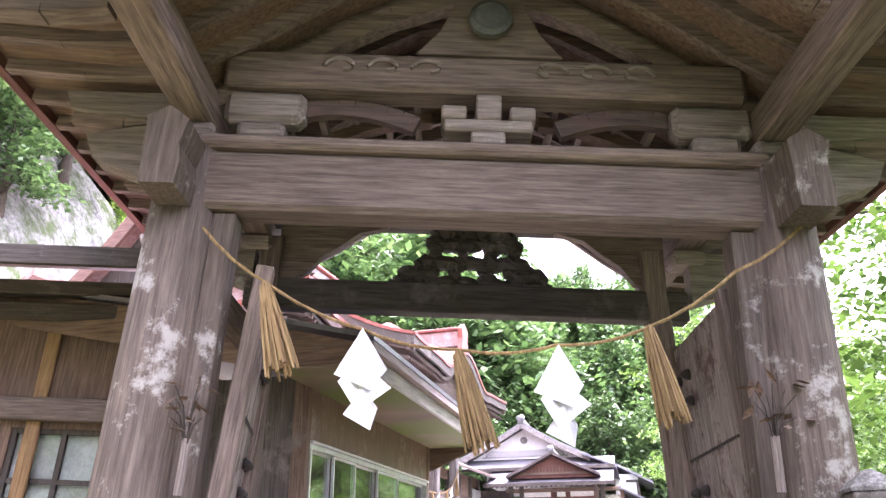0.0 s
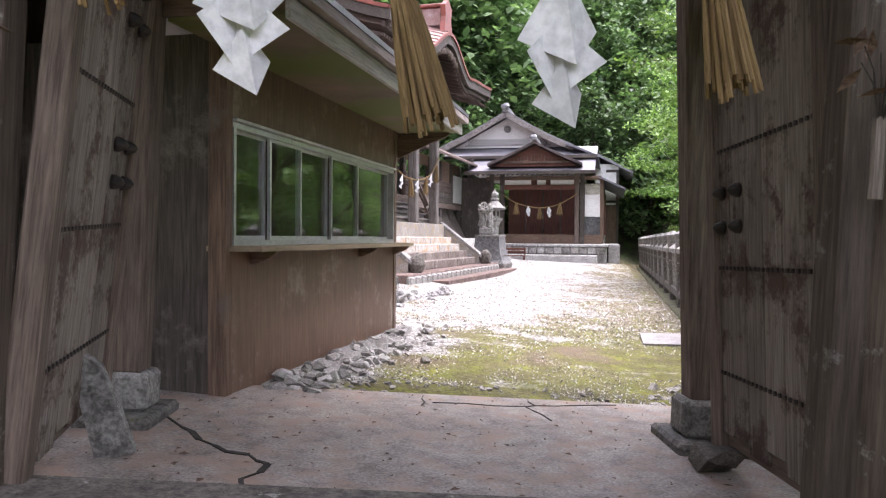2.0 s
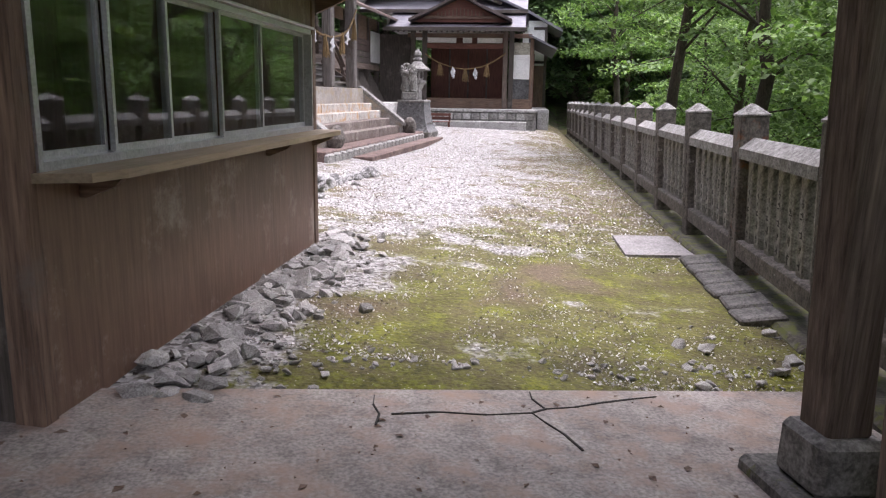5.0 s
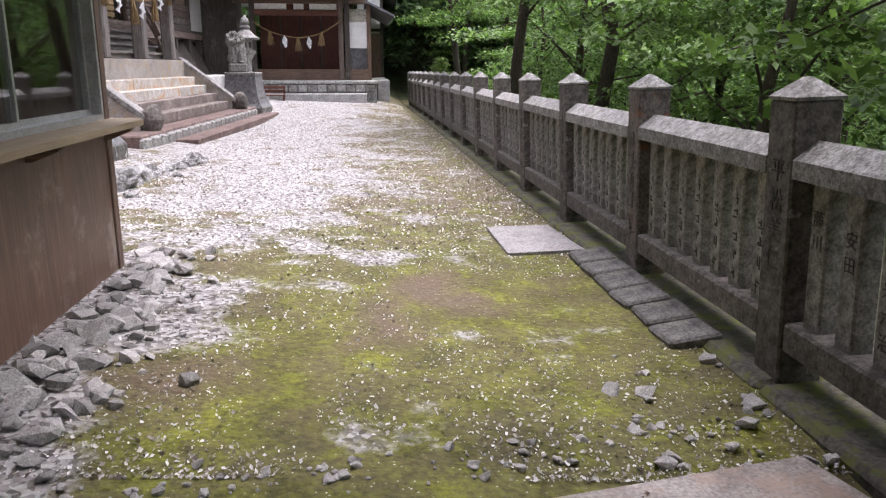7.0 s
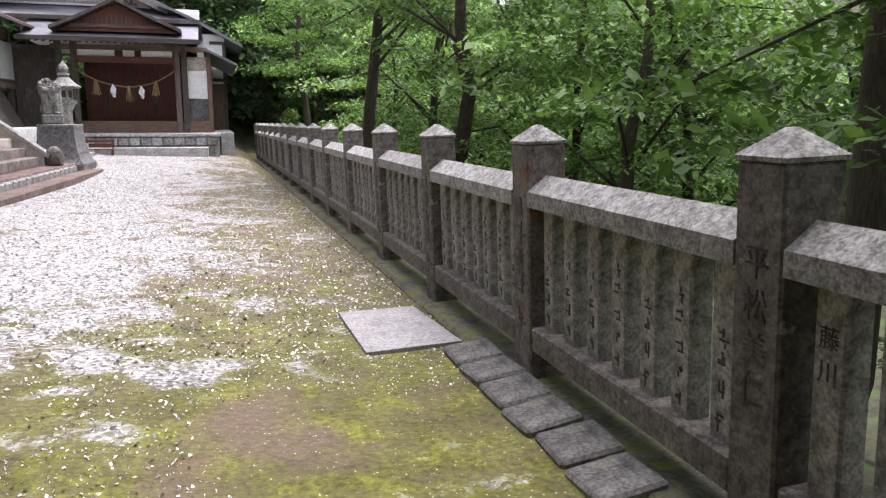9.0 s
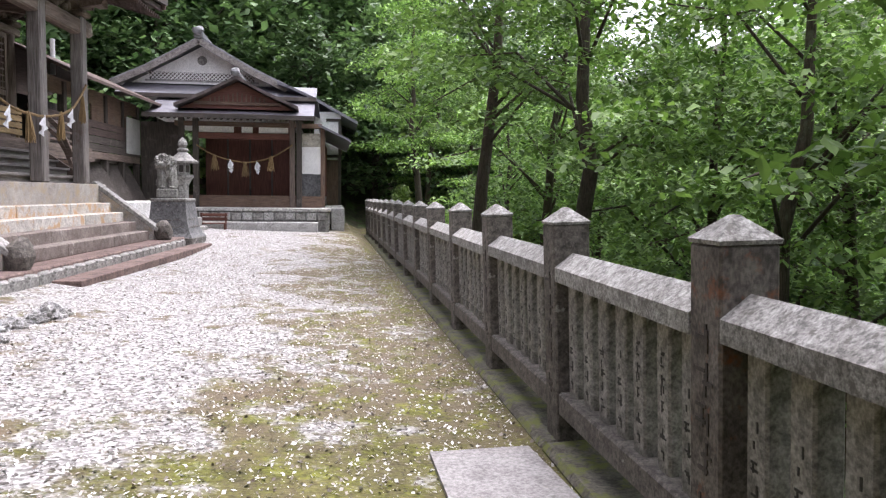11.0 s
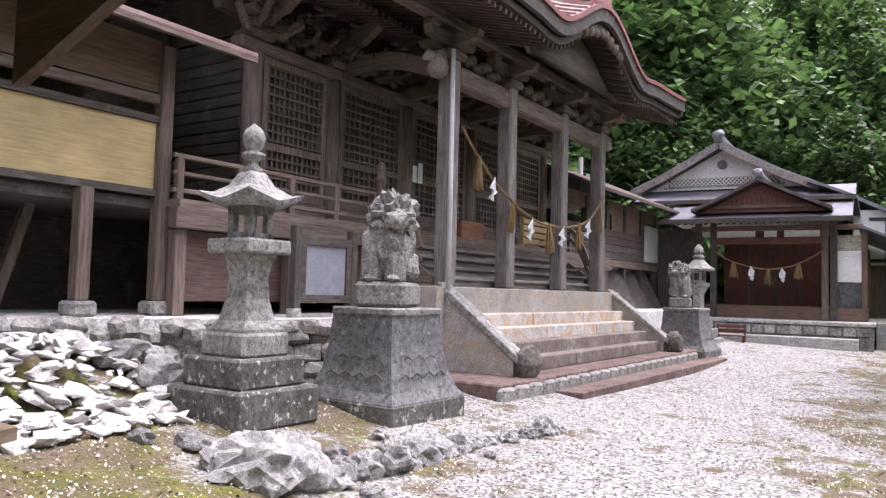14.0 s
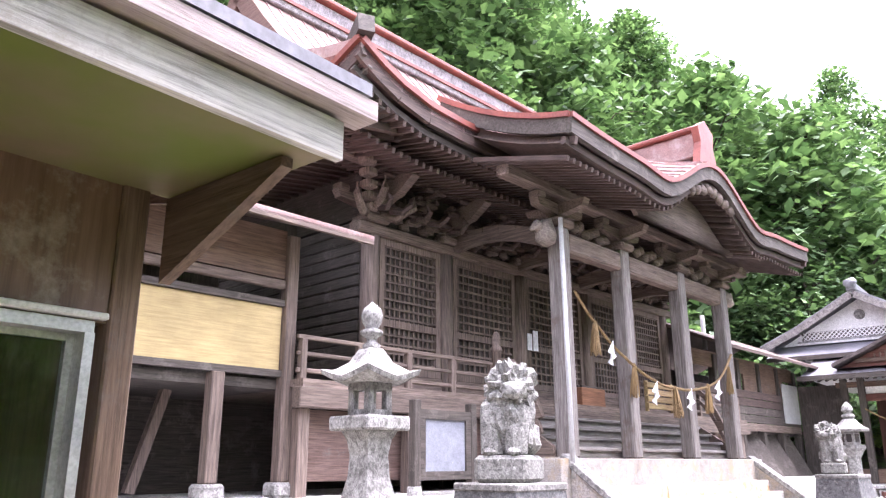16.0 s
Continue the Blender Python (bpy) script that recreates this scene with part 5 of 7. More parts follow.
# ---- stage house at the far end ----
def stage():
    h = thing("stage_house", "wooden shrine stage with white plaster gables and grey roofs", "building", pose(0.0, 33.0, 0.22), kind="structure")
    # stone base with a step
    base = part("base", B1(-6.9, -0.25, -1.3, 6.0, -0.4, 0.62, bev=0.02), STONE, h)
    part("base_top", B1(-6.95, -0.2, -1.38, 6.0, 0.622, 0.72, bev=0.015), STONE_PALE, h)
    part("base_step", B1(-4.6, -0.6, -1.75, -1.385, -0.3, 0.3, bev=0.02), STONE_PALE, h)
    part("side_base", B1(-0.2, 0.25, 0.2, 8, -0.6, 0.72, bev=0.02), STONE_PALE, h)
    for k in range(13):
        part("base_stone", B1(-4.6 + k * 0.33, -4.3 + k * 0.33, -1.36, -1.29, 0.34, 0.6, bev=0.03), STONE_PALE if k % 2 else STONE, h)
    # floor edge, pillars, opening
    part("stage_floor", B1(-5.2, -0.5, 0.0, 5.0, 0.723, 1.1), BROWN_WOOD["x"], h)
    for x in (-5.0, -4.55, -1.47, -1.25):
        part("pillar", B1(x - 0.09, x + 0.09, -0.09, 0.09, 0.723, 3.6, bev=0.01), GREY_WOOD["z"] if x == -1.47 else DARK_WOOD["z"], h)
    part("back_wall", B1(-4.5, -1.5, 1.6, 1.7, 1.1, 3.6), RED_WOOD["z"], h)
    for x in (-3.75, -3.0, -2.25):
        part("panel_rail", B1(x - 0.03, x + 0.03, 1.56, 1.6, 1.1, 3.1), DARK_WOOD["z"], h)
    part("front_beam", B1(-4.6, -1.38, -0.07, 0.07, 2.95, 3.15, bev=0.01), RED_WOOD["x"], h)
    part("upper_beam", B1(-5.2, -0.5, -0.08, 0.08, 3.35, 3.5, bev=0.01), BROWN_WOOD["x"], h)
    for x0, x1 in ((-4.45, -3.35), (-3.1, -2.75), (-2.55, -1.6)):
        part("white_panel", B1(x0, x1, -0.02, 0.02, 3.153, 3.347), PLASTER, h)
    part("left_wall", B1(-6.4, -5.1, 0.6, 0.7, 0.72, 3.5), DARK_WOOD["z"], h)
    # right bay with a white panel over boards
    part("white_panel", B1(-1.16, -0.55, 0.2, 0.26, 1.85, 2.75), PLASTER, h)
    part("cream_panel", B1(-1.16, -0.55, 0.2, 0.26, 2.76, 3.2), mottled("cream plaster", (0.5, 0.46, 0.38), (0.62, 0.58, 0.5)), h)
    part("dado", B1(-1.16, -0.55, 0.19, 0.27, 0.73, 1.84), mottled("dark grey board", (0.10, 0.1, 0.1), (0.16, 0.16, 0.16)), h)
    part("corner_post", B1(-0.55, -0.4, 0.15, 0.3, 0.73, 3.4, bev=0.01), BROWN_WOOD["z"], h)
    part("side_wall", B1(-0.5, -0.42, 0.301, 6.5, 0.9, 3.4), mottled("grey side boards", (0.2, 0.19, 0.18), (0.3, 0.29, 0.27)), h)
    part("side_shutter", B1(-0.415, -0.36, 2.2, 4.6, 1.1, 2.9), RED_WOOD["z"], h)
    part("wing_wall", B1(-0.9, 0.2, 6.6, 12, -0.4, 4.6), PLASTER, h)
    for y in (7.5, 8.8, 10.1):
        part("wing_window", B1(0.2, 0.25, y, y + 0.8, 2.9, 3.9), BROWN_WOOD["z"], h)
    part("wing_boards", B1(-0.4, 0.203, 6.56, 6.6, 0.6, 2.6), BROWN_WOOD["z"], h)
    part("wing_band", B1(-0.4, 0.21, 6.55, 6.6, 2.7, 2.82), DARK_WOOD["x"], h)
    part("wing_band", B1(-0.4, 0.21, 6.55, 6.6, 4.2, 4.32), DARK_WOOD["x"], h)
    part("wing_post", B1(0.1, 0.22, 6.54, 6.66, 0.6, 4.3), DARK_WOOD["z"], h)
    bm = B()
    sheet(bm, [[(0.9, y, 4.2) for y in (6.2, 12.5)], [(-1.0, y, 5.2) for y in (6.2, 12.5)], [(-4, y, 4.6) for y in (6.2, 12.5)]], 0.12)
    part("wing_roof", bm, GREY_ROOF, h)
    # low roofs
    bm = B()
    sheet(bm, [[(x, y, z) for x in (-5.9, -5.5, -4.5, -3.0, -1.5, -0.95, -0.75)] for y, z in ((-1.15, 3.62), (-0.3, 3.84), (0.8, 4.3), (1.6, 4.7))], 0.08)
    part("front_roof", bm, GREY_ROOF, h)
    part("front_eave", B1(-5.95, -0.7, -1.2, -1.14, 3.5, 3.64), DARK_WOOD["x"], h)
    rf = mesh_of("rafter_end", B1(-0.03, 0.03, 0, 0.9, -0.04, 0.04), DARK_WOOD["y"])
    for k in range(26):
        piece("rafter_end", rf, h, pose(-5.8 + k * 0.2, -1.1, 3.5, 13, 0, 0))
    bm = B()
    sheet(bm, [[(x, y, z) for y in (-0.1, 6.5)] for x, z in ((0.45, 3.0), (-0.3, 3.35), (-0.62, 3.5))], 0.07)
    part("side_roof", bm, GREY_ROOF, h)
    # small front gable over the porch
    bm = B()
    prism(bm, [(-1.75, 3.86), (1.75, 3.86), (0.0, 4.72)], 0.06, pose(-3.15, -0.55, 0))
    part("porch_gable", bm, RED_WOOD["x"], h)
    part("porch_gable_beam", B1(-4.5, -1.8, -0.62, -0.551, 3.98, 4.08), BROWN_WOOD["x"], h)
    for k in range(13):
        x = -4.0 + k * 0.14
        part("gable_bar", B1(x - 0.02, x + 0.02, -0.6, -0.552, 4.09, 4.2 + 0.03 * (6 - abs(k - 6))), BROWN_WOOD["z"], h)
    for s in (-1, 1):
        bm = B()
        sheet(bm, [[(-3.15 + s * x, y, z) for y in (-0.95, 1.6)] for x, z in ((0, 4.86), (0.9, 4.4), (1.9, 3.96))], 0.1)
        part("porch_gable_roof", bm, mottled("dark brown roof edge", (0.08, 0.06, 0.055), (0.16, 0.13, 0.12)), h)
    bm = B()
    box(bm, -3.27, -3.03, -1.0, 1.5, 4.84, 5.0, bev=0.03)
    blob(bm, (0.16, 0.1, 0.12), (-3.15, -1.0, 4.98), 0.3, 2)
    part("porch_ridge", bm, TILE_ROOF, h)
    # upper storey: white walls, skirt roof, big gable
    part("upper_wall", B1(-6.3, -1.4, 1.5, 8, 3.8, 4.7), PLASTER, h)
    for k in range(7):
        part("upper_post", B1(-1.4, -1.36, 1.8 + k * 0.9, 1.9 + k * 0.9, 3.8, 4.65), DARK_WOOD["z"], h)
    bm = B()
    sheet(bm, [[(x, y, z) for x in (-7.2, -5.6, -4.0, -2.2, -1.0, -0.7)] for y, z in ((0.6, 4.45), (1.5, 4.75), (2.0, 4.95))], 0.09)
    part("skirt_roof", bm, GREY_ROOF, h)
    part("skirt_eave", B1(-7.2, -0.7, 0.56, 0.62, 4.31, 4.43), DARK_WOOD["x"], h)
    bm = B()
    sheet(bm, [[(x, y, z) for y in (0.6, 8.4)] for x, z in ((-0.65, 4.4), (-1.5, 4.78), (-2.0, 4.96))], 0.09)
    part("skirt_roof", bm, GREY_ROOF, h)
    cx = -4.6
    bm = B()
    prism(bm, [(-2.35, 4.92), (2.35, 4.92), (0.0, 6.2)], 0.1, pose(cx, 1.75, 0))
    part("gable_wall", bm, PLASTER, h)
    lat = part("lattice_band", B1(cx - 1.9, cx + 1.9, 1.72, 1.748, 4.98, 5.04), STONE_PALE, h)
    bar = mesh_of("lattice_bar", B1(-0.016, 0.016, -0.012, 0.012, -0.17, 0.17), PLASTER)
    part("lattice_ground", B1(cx - 1.75, cx + 1.75, 1.738, 1.747, 5.04, 5.3), DARK_WOOD["x"], h)
    for k in range(27):
        for s in (-45, 45):
            piece("lattice_bar", bar, lat, pose(cx - 1.7 + k * 0.131, 1.715 - 0.004 * (s > 0), 5.17, 0, s, 0))
    bm = B()
    lathe(bm, [(0.16, 0), (0.16, 0.03)], 20)
    for v in bm.verts:
        v.co = Vector((cx + v.co.x, 1.74 - v.co.z, 5.72 + v.co.y))
    part("gable_crest", bm, STONE, h)
    for s in (-1, 1):
        bm = B()
        rows = [[(cx + s * x, y, z) for y in (1.1, 8.5)] for x, z in ((0, 6.4), (0.9, 5.88), (1.8, 5.38), (2.9, 4.88))]
        sheet(bm, rows, 0.1)
        part("main_roof", bm, TILE_ROOF, h)
        bm = B()
        for p, q in zip(rows, rows[1:]):
            beam(bm, (p[0][0], 1.06, p[0][2] - 0.14), (q[0][0], 1.06, q[0][2] - 0.14), 0.08, 0.2)
        part("barge_board", bm, mottled("grey brown barge board", (0.2, 0.18, 0.16), (0.32, 0.29, 0.27)), h)
        for k in range(20):
            bm = B()
            for p, q in zip(rows, rows[1:]):
                y = 1.2 + k * 0.36
                beam(bm, (p[0][0], y, p[0][2] + 0.02), (q[0][0], y, q[0][2] + 0.02), 0.09, 0.06)
            part("tile_row", bm, TILE_ROOF, h)
    bm = B()
    box(bm, cx - 0.15, cx + 0.15, 1.0, 8.5, 6.35, 6.6, bev=0.04)
    blob(bm, (0.2, 0.1, 0.15), (cx, 1.0, 6.6), 0.4, 2, 2)
    part("ridge", bm, TILE_ROOF, h)
    return h


stage()


# ---- old house beside the gate ----
def old_house():
    h = thing("old_house", "old dark wooden house with a glazed window and red roof", "building", GATE, kind="structure")
    x1 = -2.75
    part("front_wall", B1(-8.0, x1, 0.6, 0.7, 1.75, 2.9), BROWN_WOOD["z"], h)
    part("low_wall", B1(-8.0, x1, 0.6, 0.7, -0.3, 0.95), DARK_WOOD["z"], h)
    part("side_wall", B1(x1 - 0.1, x1 - 0.003, 0.7, 1.3, -0.3, 2.9), BROWN_WOOD["z"], h)
    part("corner_post", B1(x1 - 0.75, x1 - 0.63, 0.56, 0.6, -0.3, 2.9, bev=0.01), wood("orange brown post", (0.25, 0.14, 0.06), (0.42, 0.26, 0.12), "z"), h)
    bm = B()
    for x in (-3.6, -3.2, -2.8):
        box(bm, x - 0.02, x + 0.02, 0.62, 0.66, 0.95, 1.75)
    for z in (0.97, 1.35, 1.73):
        box(bm, -3.6, -2.8, 0.625, 0.655, z - 0.02, z + 0.02)
    w = part("window", bm, DARK_WOOD["z"], h)
    part("pane", B1(-3.58, -2.82, 0.636, 0.644, 0.99, 1.71), GLASS, w)
    part("paper_screen", B1(-3.6, -2.8, 0.68, 0.69, 0.95, 1.75), PLASTER, h)
    part("wall_between", B1(-8.0, -3.62, 0.6, 0.7, 0.95, 1.75), BROWN_WOOD["z"], h)
    part("beam", B1(-8.0, x1, 0.5, 0.599, 1.8, 1.98, bev=0.01), GREY_WOOD["x"], h)
    for z in (2.6, 2.8):
        part("eave_beam", B1(-8.0, x1 + 0.3, 0.1 + z * 0.1, 0.25 + z * 0.1, z, z + 0.12, bev=0.01), DARK_WOOD["x"], h)
    bm = B()
    sheet(bm, [[(x, -0.4, 2.88), (x, 1.35, 3.45)] for x in (-8.2, x1 + 0.55)], 0.08)
    part("roof", bm, RED_ROOF, h)
    part("eave_edge", B1(-8.2, x1 + 0.55, -0.45, -0.401, 2.76, 2.9), DARK_WOOD["x"], h)
    return h


old_house()


# ---- trees ----
def leaves(name, centres, per, spread, flat, size, material, rng):
    """Clumps of small folded leaves round the given centres, as one mesh."""
    n = len(centres) * per
    c = np.repeat(np.array(centres, float), per, axis=0)
    off = rng.normal(0, 1, (n, 3))
    off /= np.maximum(np.linalg.norm(off, axis=1, keepdims=True), 1e-6)
    off *= rng.random((n, 1)) ** 0.45 * spread
    off[:, 2] *= flat
    off[:, 2] -= 0.12 * (off[:, 0] ** 2 + off[:, 1] ** 2) / max(spread, 0.1)
    p = c + off
    a = rng.random(n) * 2 * np.pi
    tilt = rng.normal(0, 0.45, (n, 2))
    u = np.stack([np.cos(a), np.sin(a), tilt[:, 0]], 1)
    v = np.stack([-np.sin(a), np.cos(a), tilt[:, 1]], 1)
    s = size * (0.6 + 0.8 * rng.random((n, 1)))
    verts = np.stack([p - u * s * 0.6, p - v * s * 0.42, p + u * s * 0.7 - np.array([0, 0, 0.15]) * s, p + v * s * 0.42], 1).reshape(-1, 3)
    faces = np.arange(n * 4).reshape(-1, 4)
    me = bpy.data.meshes.new(name)
    me.from_pydata(verts.tolist(), [], faces.tolist())
    me.materials.append(material)
    return me


def tree(name, label, seed, height, trunk_r, base_crown, radius, clumps, per, spread, flat, size, material, lean=0.5):
    rng = np.random.default_rng(seed)
    t = thing(name, label, "tree", group=label)
    bm = B()
    pts, x, y = [], 0.0, 0.0
    for i in range(9):
        pts.append((x, y, height * 0.92 * i / 8 - (0.4 if i == 0 else 0)))
        x += rng.normal(0, lean * 0.25)
        y += rng.normal(0, lean * 0.25)
    tube(bm, pts, [trunk_r * (1.25 if i == 0 else 1 - 0.85 * i / 8) for i in range(9)], 8)
    centres = []
    for k in range(clumps):
        f = base_crown + (1 - base_crown) * (k + rng.random()) / clumps
        i = min(7, int(f * 8))
        p = Vector(pts[i]).lerp(Vector(pts[i + 1]), f * 8 - i) if i < 8 else Vector(pts[8])
        w = radius * math.sin(math.pi * (0.18 + 0.82 * (f - base_crown) / (1 - base_crown)) ** 0.8) * (0.45 + 0.6 * rng.random())
        an = k * 2.4 + rng.normal(0, 0.4)
        q = Vector((p.x + w * math.cos(an), p.y + w * math.sin(an), p.z + 0.25 * w * rng.normal(0.3, 0.6)))
        if k % 3 == 0:
            mid = p.lerp(q, 0.5) + Vector((0, 0, 0.12 * w))
            tube(bm, [p - Vector((0, 0, 0.3 * w)), mid, q], [trunk_r * 0.3 * (1 - f * 0.6), trunk_r * 0.2 * (1 - f * 0.6), 0.012], 5)
        centres.append((q.x, q.y, q.z))
        if w > radius * 0.5:
            centres.append(tuple(p.lerp(q, 0.55) + Vector((0, 0, 0.2))))
    part("trunk", bm, BARK, t, smooth=True)
    crown = new("crown", leaves("crown", centres, per, spread, flat, size, material, rng))
    crown.parent = t
    return t


MAPLES = [tree("maple_tree", "tall maple tree with layered green sprays of leaves", 11 + i, 13.0, 0.22, 0.40, 3.6, 46, 150, 1.1, 0.2, 0.105, LEAF, 0.7) for i in range(3)]
BROADS = [tree("evergreen_tree", "dense dark evergreen tree on the wooded hillside", 31 + i, 14.0, 0.28, 0.15, 4.6, 70, 58, 1.35, 0.7, 0.31, LEAF_DARK, 0.5) for i in range(3)]
BRIGHTS = [tree("young_tree", "bright green broadleaf tree in fresh leaf", 51 + i, 10.0, 0.16, 0.12, 3.4, 55, 85, 1.1, 0.6, 0.2, LEAF_BRIGHT, 0.6) for i in range(2)]
used = set()


def plant(kinds, k, x, y, s=1.0, sink=0.2, rise=0.0):
    ob = kinds[k % len(kinds)]
    m = pose(x, y, terrain(x, y) - sink + rise, random.uniform(-3, 3), random.uniform(-3, 3), random.uniform(0, 360)) @ Matrix.Diagonal((s, s, s * random.uniform(0.9, 1.1), 1))
    if ob.name in used:
        copy_thing(ob, m)
    else:
        used.add(ob.name)
        ob.matrix_basis = m


rt = random.Random(5)
# ravine wood beyond the fence
n = 0
for x0, x1, step, sc in ((3.6, 6.2, 4.4, 0.92), (7.0, 10.5, 4.2, 1.0), (11.5, 15.5, 4.4, 1.1)):
    y = 2.0 + rt.uniform(0, 2)
    while y < 46:
        plant(MAPLES, n, rt.uniform(x0, x1), y, sc * rt.uniform(0.85, 1.15))
        n += 1
        y += step * rt.uniform(0.7, 1.3)
for k in range(22):
    plant(BROADS, k, rt.uniform(17, 34), rt.uniform(-6, 60), rt.uniform(0.8, 1.2))
for k in range(10):
    plant(BRIGHTS, k, rt.uniform(3.5, 12), rt.uniform(4, 44), rt.uniform(0.35, 0.6))
# bright maples by the end of the fence
for x, y, s in ((3.4, 33.5, 0.55), (4.6, 36.5, 0.7), (2.9, 39.5, 0.6), (5.2, 41.5, 0.8)):
    plant(BRIGHTS, int(y), x, y, s)
# wooded hill behind the stage house
for k in range(40):
    x, y = -16 + (k % 10) * 3.6 + rt.uniform(-1, 1), 46.5 + (k // 10) * 5.5 + rt.uniform(-1.5, 1.5)
    plant(BROADS, k, x, y, rt.uniform(0.75, 1.1))
for k in range(10):
    plant(BRIGHTS, k, rt.uniform(-14, 8), rt.uniform(45, 58), rt.uniform(0.6, 1.0))
# slope behind the hall
for k in range(46):
    x, y = -19.5 - (k // 12) * 4.5 + rt.uniform(-1.2, 1.2), 4 + (k % 12) * 4.6 + rt.uniform(-1.5, 1.5)
    plant(BROADS if k % 3 else BRIGHTS, k, x, y, rt.uniform(0.7, 1.0))
for k in range(44):
    x, y = -15.5 - (k % 6) * 3.4 + rt.uniform(-1, 1), 38 + (k // 6) * 4.4 + rt.uniform(-1.4, 1.4)
    plant(BROADS if k % 4 else BRIGHTS, k, x, y, rt.uniform(0.95, 1.4))


# tall trees on the ridge behind the hall and the stage
rb = random.Random(17)
for k in range(9):
    d, turn = 41 + rb.uniform(-2, 3), math.radians(11 + 3.4 * k)
    plant(BROADS, k, -0.2 - d * math.sin(turn), 8.7 + d * math.cos(turn), 1.5 + rb.uniform(-0.15, 0.15))
# unseen wood added on the approach before the gate, to shade its front
ra = random.Random(41)
for k in range(16):
    plant(BROADS, k, -15 + (k % 8) * 3.2 + ra.uniform(-1, 1), -13.0 - (k // 8) * 6.0 + ra.uniform(-1.2, 1.2), ra.uniform(0.8, 1.1))


# ---- stone lanterns ----
def lantern(m, tall):
    t = thing("stone_lantern", "weathered stone lantern on a stepped square base", "lantern", m, group="stone lanterns")
    if tall:
        for k, (w, z0, z1) in enumerate(((0.66, -0.15, 0.2), (0.53, 0.2, 0.47), (0.38, 0.47, 0.69))):
            part("base_step", B1(-w, w, -w, w, z0, z1, bev=0.025), LICHEN_STONE if k < 2 else STONE, t)
        bm = B()
        lathe(bm, [(0.33, 0.69), (0.33, 0.72), (0.245, 0.80), (0.185, 1.0), (0.17, 1.2), (0.20, 1.34), (0.25, 1.42)], 4, turn=math.pi / 4, sq=True)
        part("pedestal", bm, STONE, t)
        part("platform", B1(-0.37, 0.37, -0.37, 0.37, 1.425, 1.56, bev=0.02), STONE, t)
        bm = B()
        for x in (-0.15, 0.15):
            for y in (-0.15, 0.15):
                box(bm, x - 0.05, x + 0.05, y - 0.05, y + 0.05, 1.56, 1.85, bev=0.01)
        box(bm, -0.2, 0.2, -0.2, 0.2, 1.56, 1.62)
        box(bm, -0.2, 0.2, -0.2, 0.2, 1.8, 1.87)
        part("fire_box", bm, STONE, t)
        bm = B()
        n = 16
        prof = [(0.47, 1.87), (0.49, 1.92), (0.38, 1.97), (0.25, 2.05), (0.15, 2.17), (0.12, 2.19)]
        rings = []
        for r, z in prof:
            ring = []
            for i in range(n):
                a = 2 * math.pi * i / n
                corner = abs(math.sin(2 * a))
                q = r / max(abs(math.cos(a)), abs(math.sin(a)))
                q = r + (q - r) * (0.8 if r > 0.3 else 0.4)
                ring.append(bm.verts.new((q * math.cos(a), q * math.sin(a), z + (0.09 * corner ** 3 if r > 0.4 else 0.02 * corner))))
            rings.append(ring)
        for p, q in zip(rings, rings[1:]):
            for i in range(n):
                bm.faces.new((p[i], p[(i + 1) % n], q[(i + 1) % n], q[i]))
        bm.faces.new(rings[0][::-1])
        bm.faces.new(rings[-1])
        part("roof", bm, STONE, t)
        bm = B()
        lathe(bm, [(0.11, 2.18), (0.12, 2.24), (0.06, 2.28), (0.07, 2.31), (0.15, 2.35), (0.15, 2.38), (0.08, 2.41), (0.13, 2.47), (0.145, 2.54), (0.11, 2.61), (0.03, 2.66), (0.005, 2.68)], 18)
        part("finial", bm, STONE, t, smooth=True)
    else:
        for k, (w, z0, z1) in enumerate(((0.55, -0.15, 0.25), (0.42, 0.25, 0.5), (0.3, 0.5, 0.7))):
            part("base_step", B1(-w, w, -w, w, z0, z1, bev=0.025), STONE, t)
        bm = B()
        lathe(bm, [(0.24, 0.7), (0.2, 0.85), (0.15, 1.1), (0.16, 1.4), (0.24, 1.55), (0.3, 1.62), (0.3, 1.7)], 6)
        part("pedestal", bm, STONE, t)
        bm = B()
        lathe(bm, [(0.2, 1.7), (0.2, 2.02)], 6)
        part("fire_box", bm, STONE, t)
        # near-black plates on the solid box paint the shade inside its openings
        for k in range(6):
            a = (k + 0.5) * math.pi / 3
            part("light_opening", B1(-0.06, 0.06, -0.01, 0.01, 1.77, 1.96, m=pose(0.175 * math.cos(a), 0.175 * math.sin(a), 0, 0, 0, math.degrees(a) + 90)), IRON, t)
        bm = B()
        lathe(bm, [(0.42, 2.02), (0.44, 2.07), (0.3, 2.15), (0.16, 2.3), (0.12, 2.33), (0.16, 2.38), (0.15, 2.42), (0.09, 2.45), (0.14, 2.53), (0.12, 2.62), (0.02, 2.74)], 12)
        part("roof", bm, STONE, t)
    return t


lantern(pose(-5.2, 13.78, 0.42, 0, 0, -4) @ Matrix.Diagonal((0.73, 0.73, 0.97, 1)), True)
lantern(pose(-4.33, 29.6, 0.21, 0, 0, -4), False)


